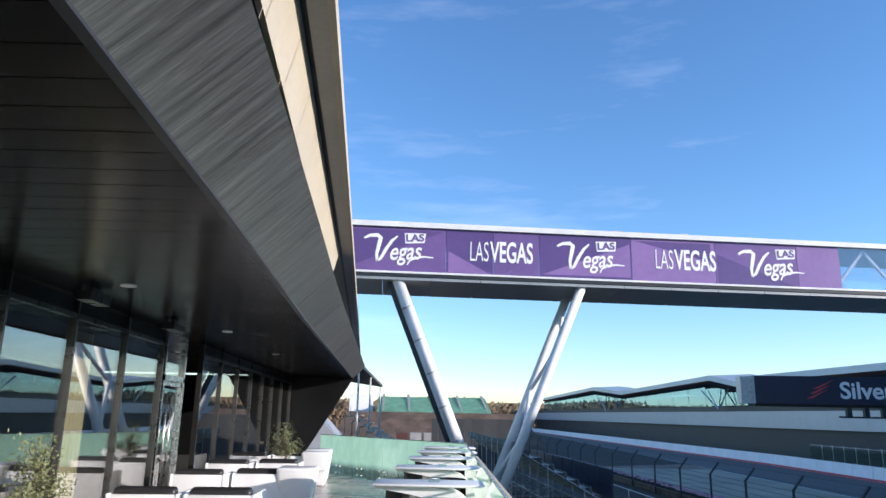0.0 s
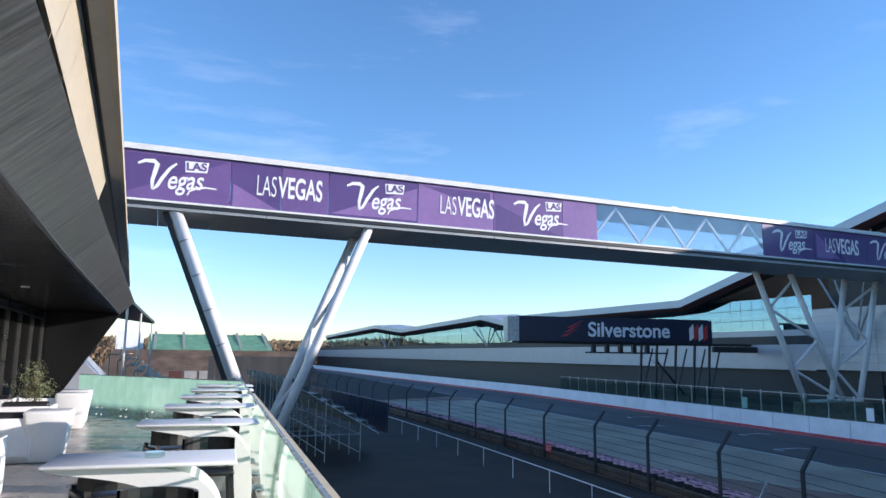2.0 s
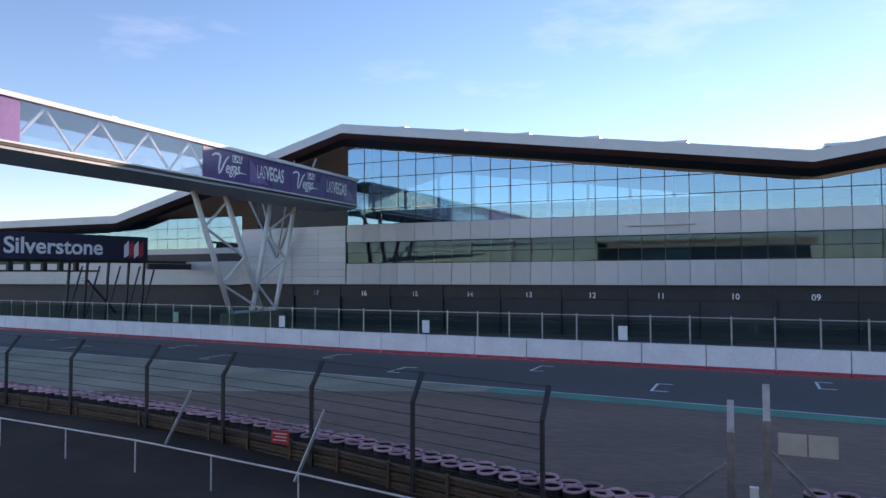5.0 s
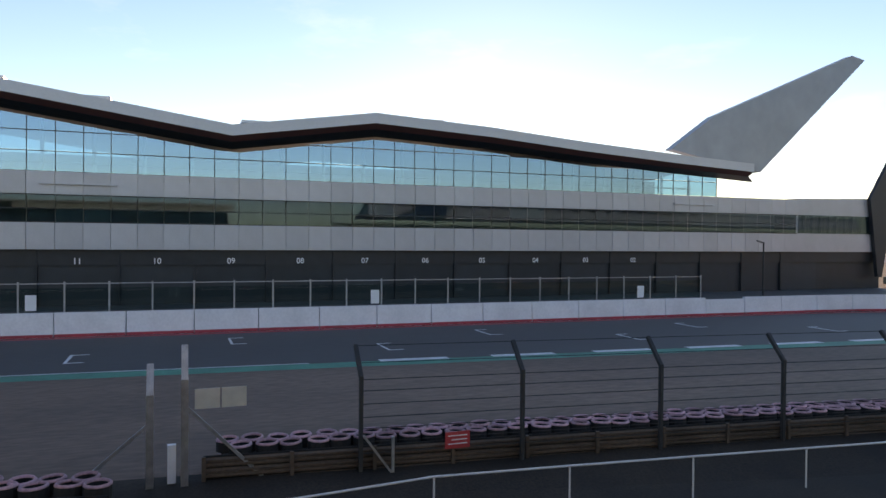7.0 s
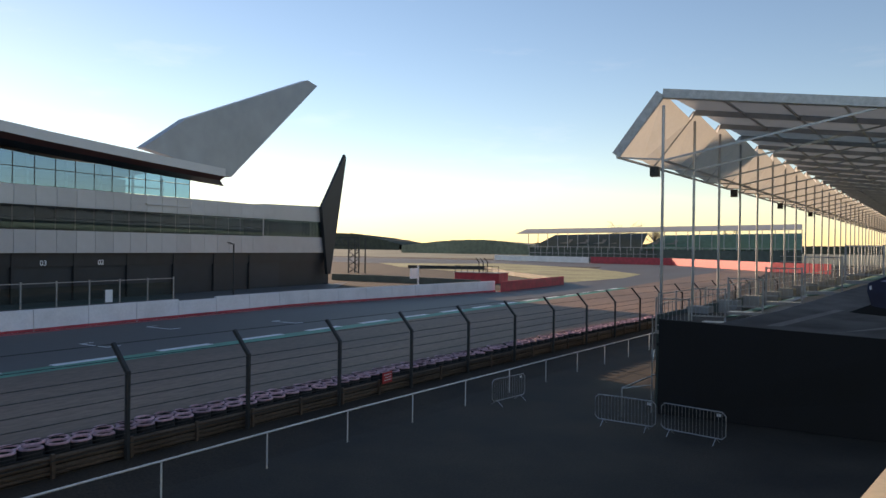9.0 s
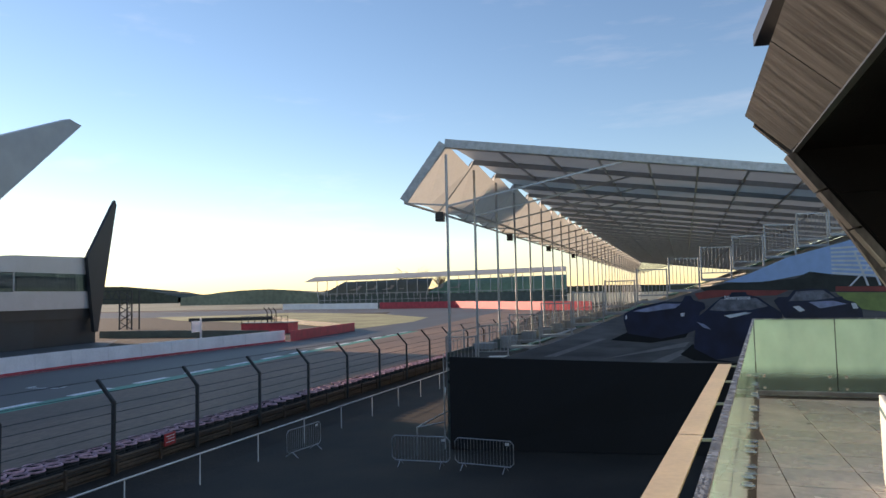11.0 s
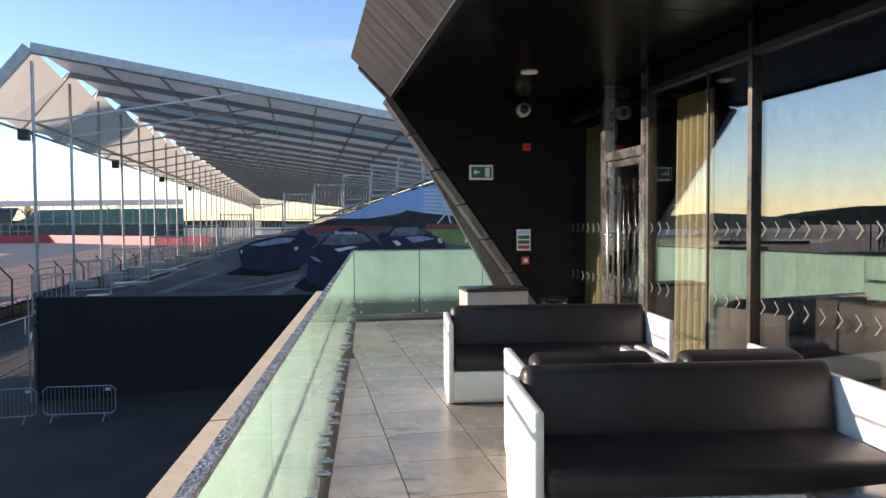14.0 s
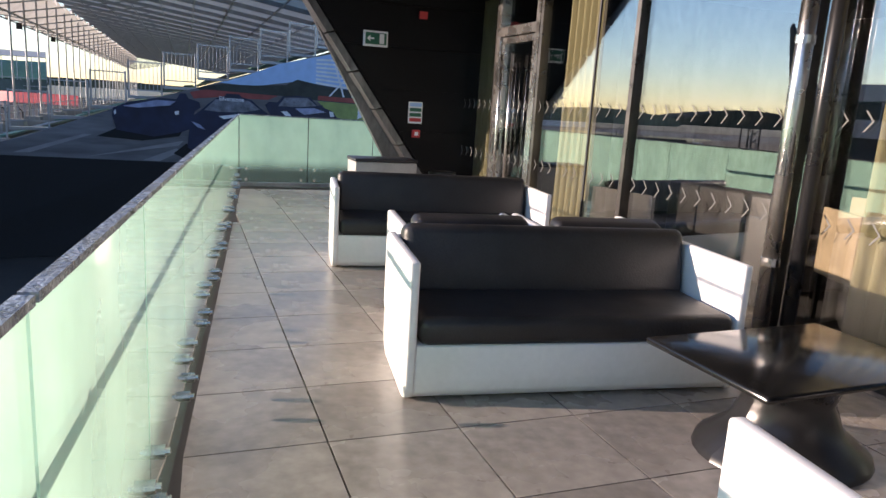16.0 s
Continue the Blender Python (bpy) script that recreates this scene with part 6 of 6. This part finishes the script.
sofa("lounge_sofa", "white plastic outdoor sofa with charcoal faux-leather cushions", stand_at(-2.835, -1.91, -16.4), 1.8, "terrace sofas")
sofa("lounge_sofa", "white plastic outdoor sofa with charcoal cushions near the end wall", stand_at(-3.5, -4.58, -17.5), 1.92, "terrace sofas")
sofa("lounge_armchair", "white plastic armchair with charcoal cushions turned from the big sofa", stand_at(-2.71, -2.8, 163.2), 0.84, "terrace armchairs")
sofa("lounge_armchair", "white plastic armchair with charcoal cushions near the window", stand_at(-3.56, -2.55, 163.2), 0.84, "terrace armchairs")
sofa("lounge_sofa", "white plastic sofa facing the black pedestal table", stand_at(-2.64, 0.55, 165), 1.76, "terrace sofas")
for i, (y, rot) in enumerate(((10.5, 0), (13.4, 0), (16.0, 0), (18.6, 0))):
    for x in (-3.45, -2.5):
        k = 0.08 * i
        sofa("lounge_armchair", "white plastic armchair with charcoal cushions by the lounge windows", Matrix.Translation((x - k, y + 0.35 + (0.3 if x > -3 else 0) * (i > 0), FLOOR)) @ Matrix.Rotation(radians(rot), 4, "Z"), 0.9, "window-side armchairs")


def pedestal_table(u, v, rot, w, d):
    top = root("pedestal_table", "black gloss low table on a flared black pedestal", "table")
    at = place(u, v, rot)
    top.matrix_world = at
    part("tabletop", soft("tabletop", MIRRORT, [(-w / 2, w / 2, -d / 2, d / 2, 0.42, 0.45)], 0.012, 2), MIRRORT, top, at=at)
    prof = [(0.34, 0.0), (0.33, 0.03), (0.22, 0.12), (0.17, 0.25), (0.2, 0.36), (0.3, 0.42)]
    g = Geo().sweep([[(r * 1.2 * math.cos(a), r * math.sin(a), z) for r, z in prof] for a in (k * 2 * math.pi / 28 for k in range(29))])
    part("pedestal", g, BLACKP, top, smooth=True, at=at)


pedestal_table(-3.082, -1.238, 2, 1.06, 0.7)
for y in (12.0, 14.75, 17.4):
    pedestal_table(*((CA * -3.0 - SA * y), (SA * -3.0 + CA * y)), 0, 0.8, 0.6)


def bar_table(x, y):
    """White cantilever bar table: the leg sweeps up from the balustrade side into the top."""
    top = root("bar_table", "white moulded cantilever bar table beside the balustrade", "bar table", "bar tables along the balustrade", (x, y, FLOOR))
    at = Matrix.Translation((x, y, FLOOR)) @ Matrix.Rotation(radians(-4), 4, "Z")
    def flow(keys, n=6):
        """A smooth line through the keys."""
        k = [keys[0]] + keys + [keys[-1]]
        pts = []
        for p0, p1, p2, p3 in zip(k, k[1:], k[2:], k[3:]):
            for i in range(n):
                t = i / n
                pts.append(tuple(0.5 * (2 * b + (c - a) * t + (2 * a - 5 * b + 4 * c - d) * t * t + (3 * b - a - 3 * c + d) * t ** 3) for a, b, c, d in zip(p0, p1, p2, p3)))
        return pts + [keys[-1]]

    outer = flow([(0.36, 0.0), (0.4, 0.4), (0.37, 0.76), (0.24, 0.96), (0.0, 1.045), (-0.62, 1.06)])
    inner = flow([(0.14, 0.0), (0.19, 0.36), (0.15, 0.68), (0.02, 0.87), (-0.2, 0.97), (-0.62, 1.04)])
    g = Geo().sweep([[(p, -0.2, q), (p, 0.2, q)] for p, q in outer]).sweep([[(p, -0.2, q), (p, 0.2, q)] for p, q in inner])
    for w in (-0.2, 0.2):
        g.sweep([[(p, w, q), (m, w, o)] for (p, q), (m, o) in zip(outer, inner)])
    part("leg", g, RESIN, top, "sweeping white leg", at=at)
    part("tabletop", soft("tabletop", RESIN, [(-0.64, 0.44, -0.28, 0.28, 1.062, 1.087)], 0.011, 2), RESIN, top, "white table top", at=at)
    part("ashtray", Geo().tube([(-0.05, 0, 1.085), (-0.05, 0, 1.12)], 0.06, 12), G_CLEAR, top, "clear glass ashtray", at=at)


def bar_stool(x, y, rot):
    top = root("bar_stool", "black slatted bar stool with a low curved back", "bar stool", "bar stools along the balustrade", (x, y, FLOOR))
    at = Matrix.Translation((x, y, FLOOR)) @ Matrix.Rotation(radians(rot), 4, "Z")
    part("seat", soft("seat", BLACKP, [(-0.2, 0.2, -0.2, 0.2, 0.72, 0.77)], 0.02, 2), BLACKP, top, at=at)
    g = Geo().sweep([[(0.22 * math.sin(a), -0.05 - 0.18 * math.cos(a), z) for z in (0.8, 1.0)] + [(0.2 * math.sin(a), -0.05 - 0.155 * math.cos(a), z) for z in (1.0, 0.8)] for a in (radians(-80 + 20 * k) for k in range(9))])
    part("backrest", g, BLACKP, top, at=at)
    for sx in (-1, 1):
        for sy in (-1, 1):
            part("leg", Geo().bar((sx * 0.23, sy * 0.23, 0), (sx * 0.17, sy * 0.17, 0.8), 0.035, 0.035, (0, 1, 0)), BLACKP, top, at=at)
        part("stretcher", Geo().bar((sx * 0.21, -0.21, 0.28), (sx * 0.21, 0.21, 0.28), 0.025, 0.03), BLACKP, top, at=at)


for i, y in enumerate((5.85, 8.2, 10.35, 12.4, 14.3, 16.0)):
    x = -0.3 + 0.11 * (y - 5.85) + (0.17 if i else 0)
    bar_table(x, y)
    bar_stool(x - 0.05, y - 0.75, 180 if i % 2 else 160)
    bar_stool(x - 0.35, y + 0.8, 20)


def planter(x, y, s=1.0, tree=True):
    top = root("planter", "tall white tapered plastic planter on the terrace", "planter", "white terrace planters", (x, y, FLOOR))
    bm = bmesh.new()
    lo = [bm.verts.new((x + a * 0.48 * s, y + b * 0.48 * s, FLOOR)) for a, b in ((-0.5, -0.5), (0.5, -0.5), (0.5, 0.5), (-0.5, 0.5))]
    hi = [bm.verts.new((x + a * 0.68 * s, y + b * 0.68 * s, FLOOR + 0.8 * s)) for a, b in ((-0.5, -0.5), (0.5, -0.5), (0.5, 0.5), (-0.5, 0.5))]
    bm.faces.new(lo[::-1])
    bm.faces.new(hi)
    for i in range(4):
        bm.faces.new((lo[i], lo[(i + 1) % 4], hi[(i + 1) % 4], hi[i]))
    bmesh.ops.bevel(bm, geom=list(bm.edges), offset=0.05, segments=3, profile=0.5, affect="EDGES")
    part("pot", bm_mesh(bm, "pot", RESIN), RESIN, top)


def olive(x, y, z, h, seed):
    rs = random.Random(seed)
    top = root("olive_tree", "small potted olive tree with a dense grey-green crown", "tree", at=(x, y, z))
    part("pot", Geo().tube([(x, y, z), (x, y, z + 0.42)], 0.17, 18, 0.22), CHROME, top, "polished metal pot", True)
    part("soil", Geo().tube([(x, y, z + 0.38), (x, y, z + 0.425)], 0.2, 14), BARK, top)
    g, lf = Geo(), Geo()
    g.tube([(x, y, z + 0.4), (x + 0.02, y, z + 0.65), (x, y + 0.02, z + 0.95)], 0.022, 6, 0.014)
    for i in range(42):
        a, e = rs.uniform(0, 6.28), rs.uniform(-0.3, 1.4)
        r = h * rs.uniform(0.22, 0.42)
        p = Vector((x, y, z + 0.85 + rs.uniform(-0.15, 0.2)))
        q = p + Vector((math.cos(a) * math.cos(e), math.sin(a) * math.cos(e), math.sin(e) * 1.25)) * r
        g.tube([p, q], 0.006, 4, 0.002)
        for _ in range(34):
            c = p.lerp(q, rs.uniform(0.3, 1.08)) + Vector((rs.gauss(0, 0.035), rs.gauss(0, 0.035), rs.gauss(0, 0.035)))
            d = Vector((rs.gauss(0, 1), rs.gauss(0, 1), rs.gauss(0.2, 1))).normalized()
            s = d.cross(Vector((rs.gauss(0, 1), rs.gauss(0, 1), rs.gauss(0, 1)))).normalized()
            L = rs.uniform(0.03, 0.055)
            lf.add([c, c + d * L * 0.5 + s * 0.011, c + d * L, c + d * L * 0.5 - s * 0.011], [(0, 1, 2, 3)])
    part("trunk", g, BARK, top)
    part("crown", lf, LEAF, top)


planter(-1.95, 13.95)
planter(-2.15, 19.1)
planter(-2.2, 20.3)
olive(-2.75, 17.9, FLOOR, 1.25, 4)
olive(-4.0, 8.9, FLOOR, 1.0, 6)


# ---- inside the lounge ----
def lounge_chair(s, out, rot):
    x, y, z = W(s, FLOOR, out)
    at = Matrix.Translation((x, y, z - 0.01)) @ Matrix.Rotation(radians(rot), 4, "Z")
    top = root("lounge_chair", "pale plywood lounge chair behind the window", "chair", "chairs inside the lounge", (x, y, z))
    part("backrest", soft("backrest", WOOD, [(-0.25, 0.25, -0.24, -0.21, 0.36, 0.86)], 0.012, 2), WOOD, top, "pale plywood back", at=at)
    part("seat", soft("seat", LEATHER, [(-0.25, 0.25, -0.2, 0.25, 0.38, 0.46)], 0.02, 2), LEATHER, top, "dark padded seat", at=at)
    for sx in (-0.22, 0.22):
        for sy in (-0.2, 0.2):
            part("leg", Geo().bar((sx, sy, 0), (sx, sy, 0.38), 0.03, 0.03, (0, 1, 0)), BLACKP, top, at=at)


def lounge_bench(s, out, w):
    x, y, z = W(s, FLOOR - 0.01, out)
    at = Matrix.Translation((x, y, z)) @ Matrix.Rotation(radians(-7.8 + 90), 4, "Z")
    top = root("lounge_bench", "added long black upholstered bench inside the lounge", "bench", "benches inside the lounge", (x, y, z))
    part("seat", soft("seat", LEATHER, [(-w / 2, w / 2, -0.3, 0.3, 0.05, 0.44)], 0.04, 3), LEATHER, top, at=at)
    part("backrest", soft("backrest", LEATHER, [(-w / 2, w / 2, -0.42, -0.27, 0.06, 0.84)], 0.04, 3), LEATHER, top, at=at)


lounge_chair(-2.55, -1.0, 60)
lounge_chair(-3.3, -2.2, 100)
# benches added inside where dark sofas mirror in the window
lounge_bench(-4.1, -1.5, 1.6)
lounge_bench(4.0, -1.8, 2.2)


# ---- small things on the end wall and soffit ----
def plate(name, label, category, u0, u1, z0, z1, m, depth=0.02, v=-7.98):
    p = root(name, label, category, at=P(u0, v, z0))
    part("plate", Geo().prism([P(u0, v, z0), P(u1, v, z0), P(u1, v, z1), P(u0, v, z1)], Vector(P(0, depth, 0))), m, p)
    return p


e = plate("exit_sign", "green and white emergency exit sign with a running-way arrow", "sign", -3.01, -2.7, 6.85, 7.04, SIGNW, 0.05)
part("panel", Geo().prism([P(-2.99, -7.925, 6.875), P(-2.72, -7.925, 6.875), P(-2.72, -7.925, 7.015), P(-2.99, -7.925, 7.015)], Vector(P(0, 0.003, 0))), SAFEG, e, "green sign face")
part("arrow", Geo().prism([P(-2.74, -7.92, 6.945), P(-2.78, -7.92, 6.985), P(-2.78, -7.92, 6.955), P(-2.83, -7.92, 6.955), P(-2.83, -7.92, 6.935), P(-2.78, -7.92, 6.935), P(-2.78, -7.92, 6.905)], Vector(P(0, 0.002, 0))), SIGNW, e)
part("doorway", Geo().prism([P(-2.9, -7.92, 6.885), P(-2.96, -7.92, 6.885), P(-2.96, -7.92, 7.005), P(-2.9, -7.92, 7.005)], Vector(P(0, 0.002, 0))), SIGNW, e)
e = plate("safety_notice", "coloured fire safety notice on the black wall", "notice", -3.53, -3.34, 5.92, 6.2, SIGNW, 0.012)
for i, m in enumerate((PHOTO_SKY, SAFEG, SAFEG, SIGNRED)):
    part("colour_band", Geo().prism([P(-3.515, -7.966, 6.14 - i * 0.065), P(-3.355, -7.966, 6.14 - i * 0.065), P(-3.355, -7.966, 6.185 - i * 0.065), P(-3.515, -7.966, 6.185 - i * 0.065)], Vector(P(0, 0.002, 0))), m, e)
e = plate("call_point", "red fire alarm call point on the black wall", "call point", -3.5, -3.4, 5.74, 5.84, SIGNRED, 0.05)
part("button_face", Geo().prism([P(-3.475, -7.929, 5.765), P(-3.425, -7.929, 5.765), P(-3.425, -7.929, 5.815), P(-3.475, -7.929, 5.815)], Vector(P(0, 0.002, 0))), SIGNW, e)
e = plate("alarm_beacon", "small red alarm beacon on the black wall", "beacon", -3.52, -3.42, 7.24, 7.33, SIGNRED, 0.06)
c = root("security_camera", "white and black dome security camera on the end wall", "camera dome", at=P(-3.42, -7.9, 7.8))
part("housing", Geo().tube([P(-3.42, -7.97, 7.76), P(-3.42, -7.88, 7.76)], 0.09, 18), LAMPW, c, smooth=True)
part("lens_dome", Geo().tube([P(-3.42, -7.88, 7.76), P(-3.42, -7.83, 7.755)], 0.06, 16, 0.03), BLACKP, c, smooth=True)
b = root("utility_box", "pale grey storage box beside the raking wall", "box", at=P(-2.9, -7.6, FLOOR))
part("body", soft("body", mat("pale_box", (0.4, 0.39, 0.37), 0.5), [(-0.39, 0.39, -0.22, 0.22, 0, 0.7)], 0.015, 2), RESIN, b, at=place(-2.9, -7.55))
part("lid", soft("lid", DARKM, [(-0.4, 0.4, -0.23, 0.23, 0.7, 0.74)], 0.012, 2), DARKM, b, "dark lid", at=place(-2.9, -7.55))
b = root("steel_bin", "polished steel cylinder bin against the end wall", "bin", at=P(-3.75, -7.6, FLOOR))
part("drum", Geo().tube([P(-3.72, -7.6, FLOOR), P(-3.72, -7.6, FLOOR + 0.55)], 0.17, 22), CHROME, b, smooth=True)
part("rim", Geo().tube([P(-3.72, -7.6, FLOOR + 0.55), P(-3.72, -7.6, FLOOR + 0.58)], 0.18, 22), BLACKP, b)
for i, (x, y) in enumerate(((-3.6, 4.6), (-3.5, 9.3), (-3.4, 14.0), (-3.3, 19.0), (-3.9, -5.8), (-3.5, -2.0))):
    d = root("soffit_light", "round recessed soffit light with a pale lens", "downlight", "recessed soffit lights", (x, y, 7.89))
    part("trim_ring", Geo().tube([(x, y, 7.9), (x, y, 7.885)], 0.09, 18), LAMPW, d)
for x, y in ((-4.0, 9.6), (-3.9, 12.5), (-4.1, 6.5)):
    d = root("soffit_speaker", "black soffit-hung heater unit", "heater", "soffit heaters", (x, y, 7.8))
    part("body", Geo().box(x - 0.09, x + 0.09, y - 0.3, y + 0.3, 7.72, 7.83), BLACKP, d)
    part("hanger", Geo().box(x - 0.02, x + 0.02, y - 0.1, y + 0.1, 7.83, 7.9), BLACKP, d)


# ---- north of the terrace ----
def scaffold_stand():
    top = root("scaffold_seating", "temporary scaffold seating stand with dark folded seats", "scaffold", at=(9, 50, 0))
    for x in (7.0, 9.2, 11.4):
        for y in steps(44, 66, 8):
            part("upright", Geo().tube([(x, y, 0), (x, y, 2.0 + (11.4 - x) * 0.55 + 0.5)], 0.035, 6), GALV, top)
        for z in (0.5, 1.6):
            part("ledger", Geo().tube([(x, 44, z), (x, 66, z)], 0.03, 6), GALV, top)
    for y in steps(44, 66, 8):
        part("diagonal", Geo().tube([(7.0, y, 4.7), (12.6, y, 1.6)], 0.04, 6), GALV, top)
        part("transom", Geo().tube([(7.0, y, 1.6), (11.4, y, 1.6)], 0.03, 6), GALV, top)
    for i in range(7):
        x, z = 7.2 + i * 0.75, 4.5 - i * 0.42
        part("deck", Geo().box(x, x + 0.72, 44, 70, z - 0.06, z), DARKM, top)
        part("bench", Geo().box(x + 0.05, x + 0.15, 44, 70, z, z + 0.45), GREENW, top)
    for i in range(8):
        part("front_screen", Geo().box(13.4, 13.5, 45 + i * 3.2, 47.9 + i * 3.2, 1.5, 3.4), NAVY, top)


def north_stand():
    top = root("north_grandstand", "dark roofed grandstand with scaffold steps beyond the terrace", "grandstand", at=(-3, 62, 0))
    part("roof", Geo().prism([(-9, 56, 10.9), (-3.0, 56, 10.3), (-1.2, 76, 9.2), (-9, 80, 10.4)], (0, 0, 0.25)), DARKM, top, "dark sloping roof")
    for p in ((-2.9, 57, 10.3), (-2.2, 66, 9.7), (-1.4, 75, 9.2)):
        part("post", Geo().tube([(p[0], p[1], 0), p], 0.08, 8), GALV, top)
    part("side_wall", Geo().prism([(-6.5, 50, 0), (-3.6, 50, 0), (-3.6, 50, 4.6), (-6.5, 50, 7.6)], (0, 6, 0)), PANEL, top)
    for i in range(9):
        part("step", Geo().box(-4 + i * 0.6, -3.4 + i * 0.6, 60, 88, 6.2 - i * 0.42, 6.3 - i * 0.42), WOOD, top)
        part("frame", Geo().bar((-4 + i * 0.6, 60, 0), (-4 + i * 0.6, 60, 6.2 - i * 0.42), 0.09, 0.09, (0, 1, 0)).bar((-4 + i * 0.6, 60, 1.0), (-3.4 + i * 0.6, 60, 4.5 - i * 0.42), 0.06, 0.06), WOOD, top)
    for i in range(16):
        part("baluster", Geo().bar((-3.9 + i * 0.34, 59.8, 6.3 - i * 0.24), (-3.9 + i * 0.34, 59.8, 7.3 - i * 0.24), 0.04, 0.04, (0, 1, 0)), GALV, top)


def green_stand():
    top = root("green_grandstand", "distant uncovered grandstand with rows of green seats", "grandstand", at=(9, 150, 0))
    part("seating", Geo().prism([(-3, 150, 7.0), (21, 150, 7.2), (21, 162, 10.4), (-3, 162, 10.2)], (0, 0, -0.4)), SEATG, top)
    for i in range(9):
        part("bench", Geo().box(-3, 21, 150.2 + i * 1.3, 150.5 + i * 1.3, 7.0 + i * 0.35, 7.45 + i * 0.35), SEATG, top)
    for i in range(5):
        part("aisle", Geo().prism([(-2 + i * 5.5, 149.9, 7.1), (-1.5 + i * 5.5, 149.9, 7.1), (-1.5 + i * 5.5, 162, 10.75), (-2 + i * 5.5, 162, 10.75)], (0, 0, 0.08)), CONC, top)
    part("front", Geo().prism([(-9, 149.9, 6.9), (27, 149.9, 6.9), (30, 136, 0.3), (-12, 136, 0.3)], (0, 0, -0.2)), mat("bare_earth_bank", (0.13, 0.085, 0.055), 0.95, vary=0.4, scale=0.4, fine=4), top, "bare brown earth bank")
    part("hut", Geo().box(-9, -4, 155, 160, 0, 10.6), WALLW, top)


scaffold_stand()
north_stand()
green_stand()
top = root("screen_hoarding", "row of tall dark hoarding panels across the service road", "hoarding", at=(12, 100, 0))
for i in range(14):
    part("hoarding_panel", Geo().box(5.5 + i * 0.95, 6.4 + i * 0.95, 100 + i * 0.3, 100.1 + i * 0.3, 0, 6.0), mat("hoarding_grey", (0.05, 0.05, 0.05), 0.5, island=0.3) if i == 0 else bpy.data.materials["hoarding_grey"], top)
top = root("parked_trucks", "row of red and white trucks far down the service road", "trucks", at=(8, 128, 0))
for i in range(7):
    part("truck_body", Geo().box(1 + i * 2.4, 3 + i * 2.4, 128, 131, 0.95, 3.3), MAROON if i in (0,) else CONC, top)
    part("chassis", Geo().box(1.1 + i * 2.4, 2.9 + i * 2.4, 128, 131, 0.0, 0.95), DARKM, top)


def woods():
    rs = random.Random(11)
    g, d = Geo(), Geo()
    for i in range(900):
        x = rs.uniform(-60, 150)
        y = 330 + rs.uniform(0, 90)
        h = rs.uniform(11, 14) + 4 * noise.noise((x * 0.02, 1.0, 0.0))
        t = d if rs.random() < 0.1 and x < 70 else g
        for k in range(30):
            c = Vector((x + rs.gauss(0, 2.4), y, h * rs.uniform(0.2, 0.95)))
            w = rs.uniform(0.3, 0.9)
            t.add([c + Vector((-w, 0, -w * rs.random())), c + Vector((w, rs.uniform(-1, 1), -w * rs.random())), c + Vector((w * rs.uniform(-0.5, 0.5), 0, w * 1.6))], [(0, 1, 2)])
        t.tube([(x, y, 0), (x, y, h * 0.7)], 0.25, 4, 0.1)
    tagged(part("woodland", g, WOODS), "brown leafless woodland on the northern skyline", "woods", kind="stuff")
    tagged(part("conifers", d, EVERG), "dark evergreens among the northern woodland", "woods", kind="stuff")


woods()
hills("wooded_rise", "brown wooded rise behind the northern woods", 420, -200, 300, 6, 10, WOODS, 40, 4)
tiles()
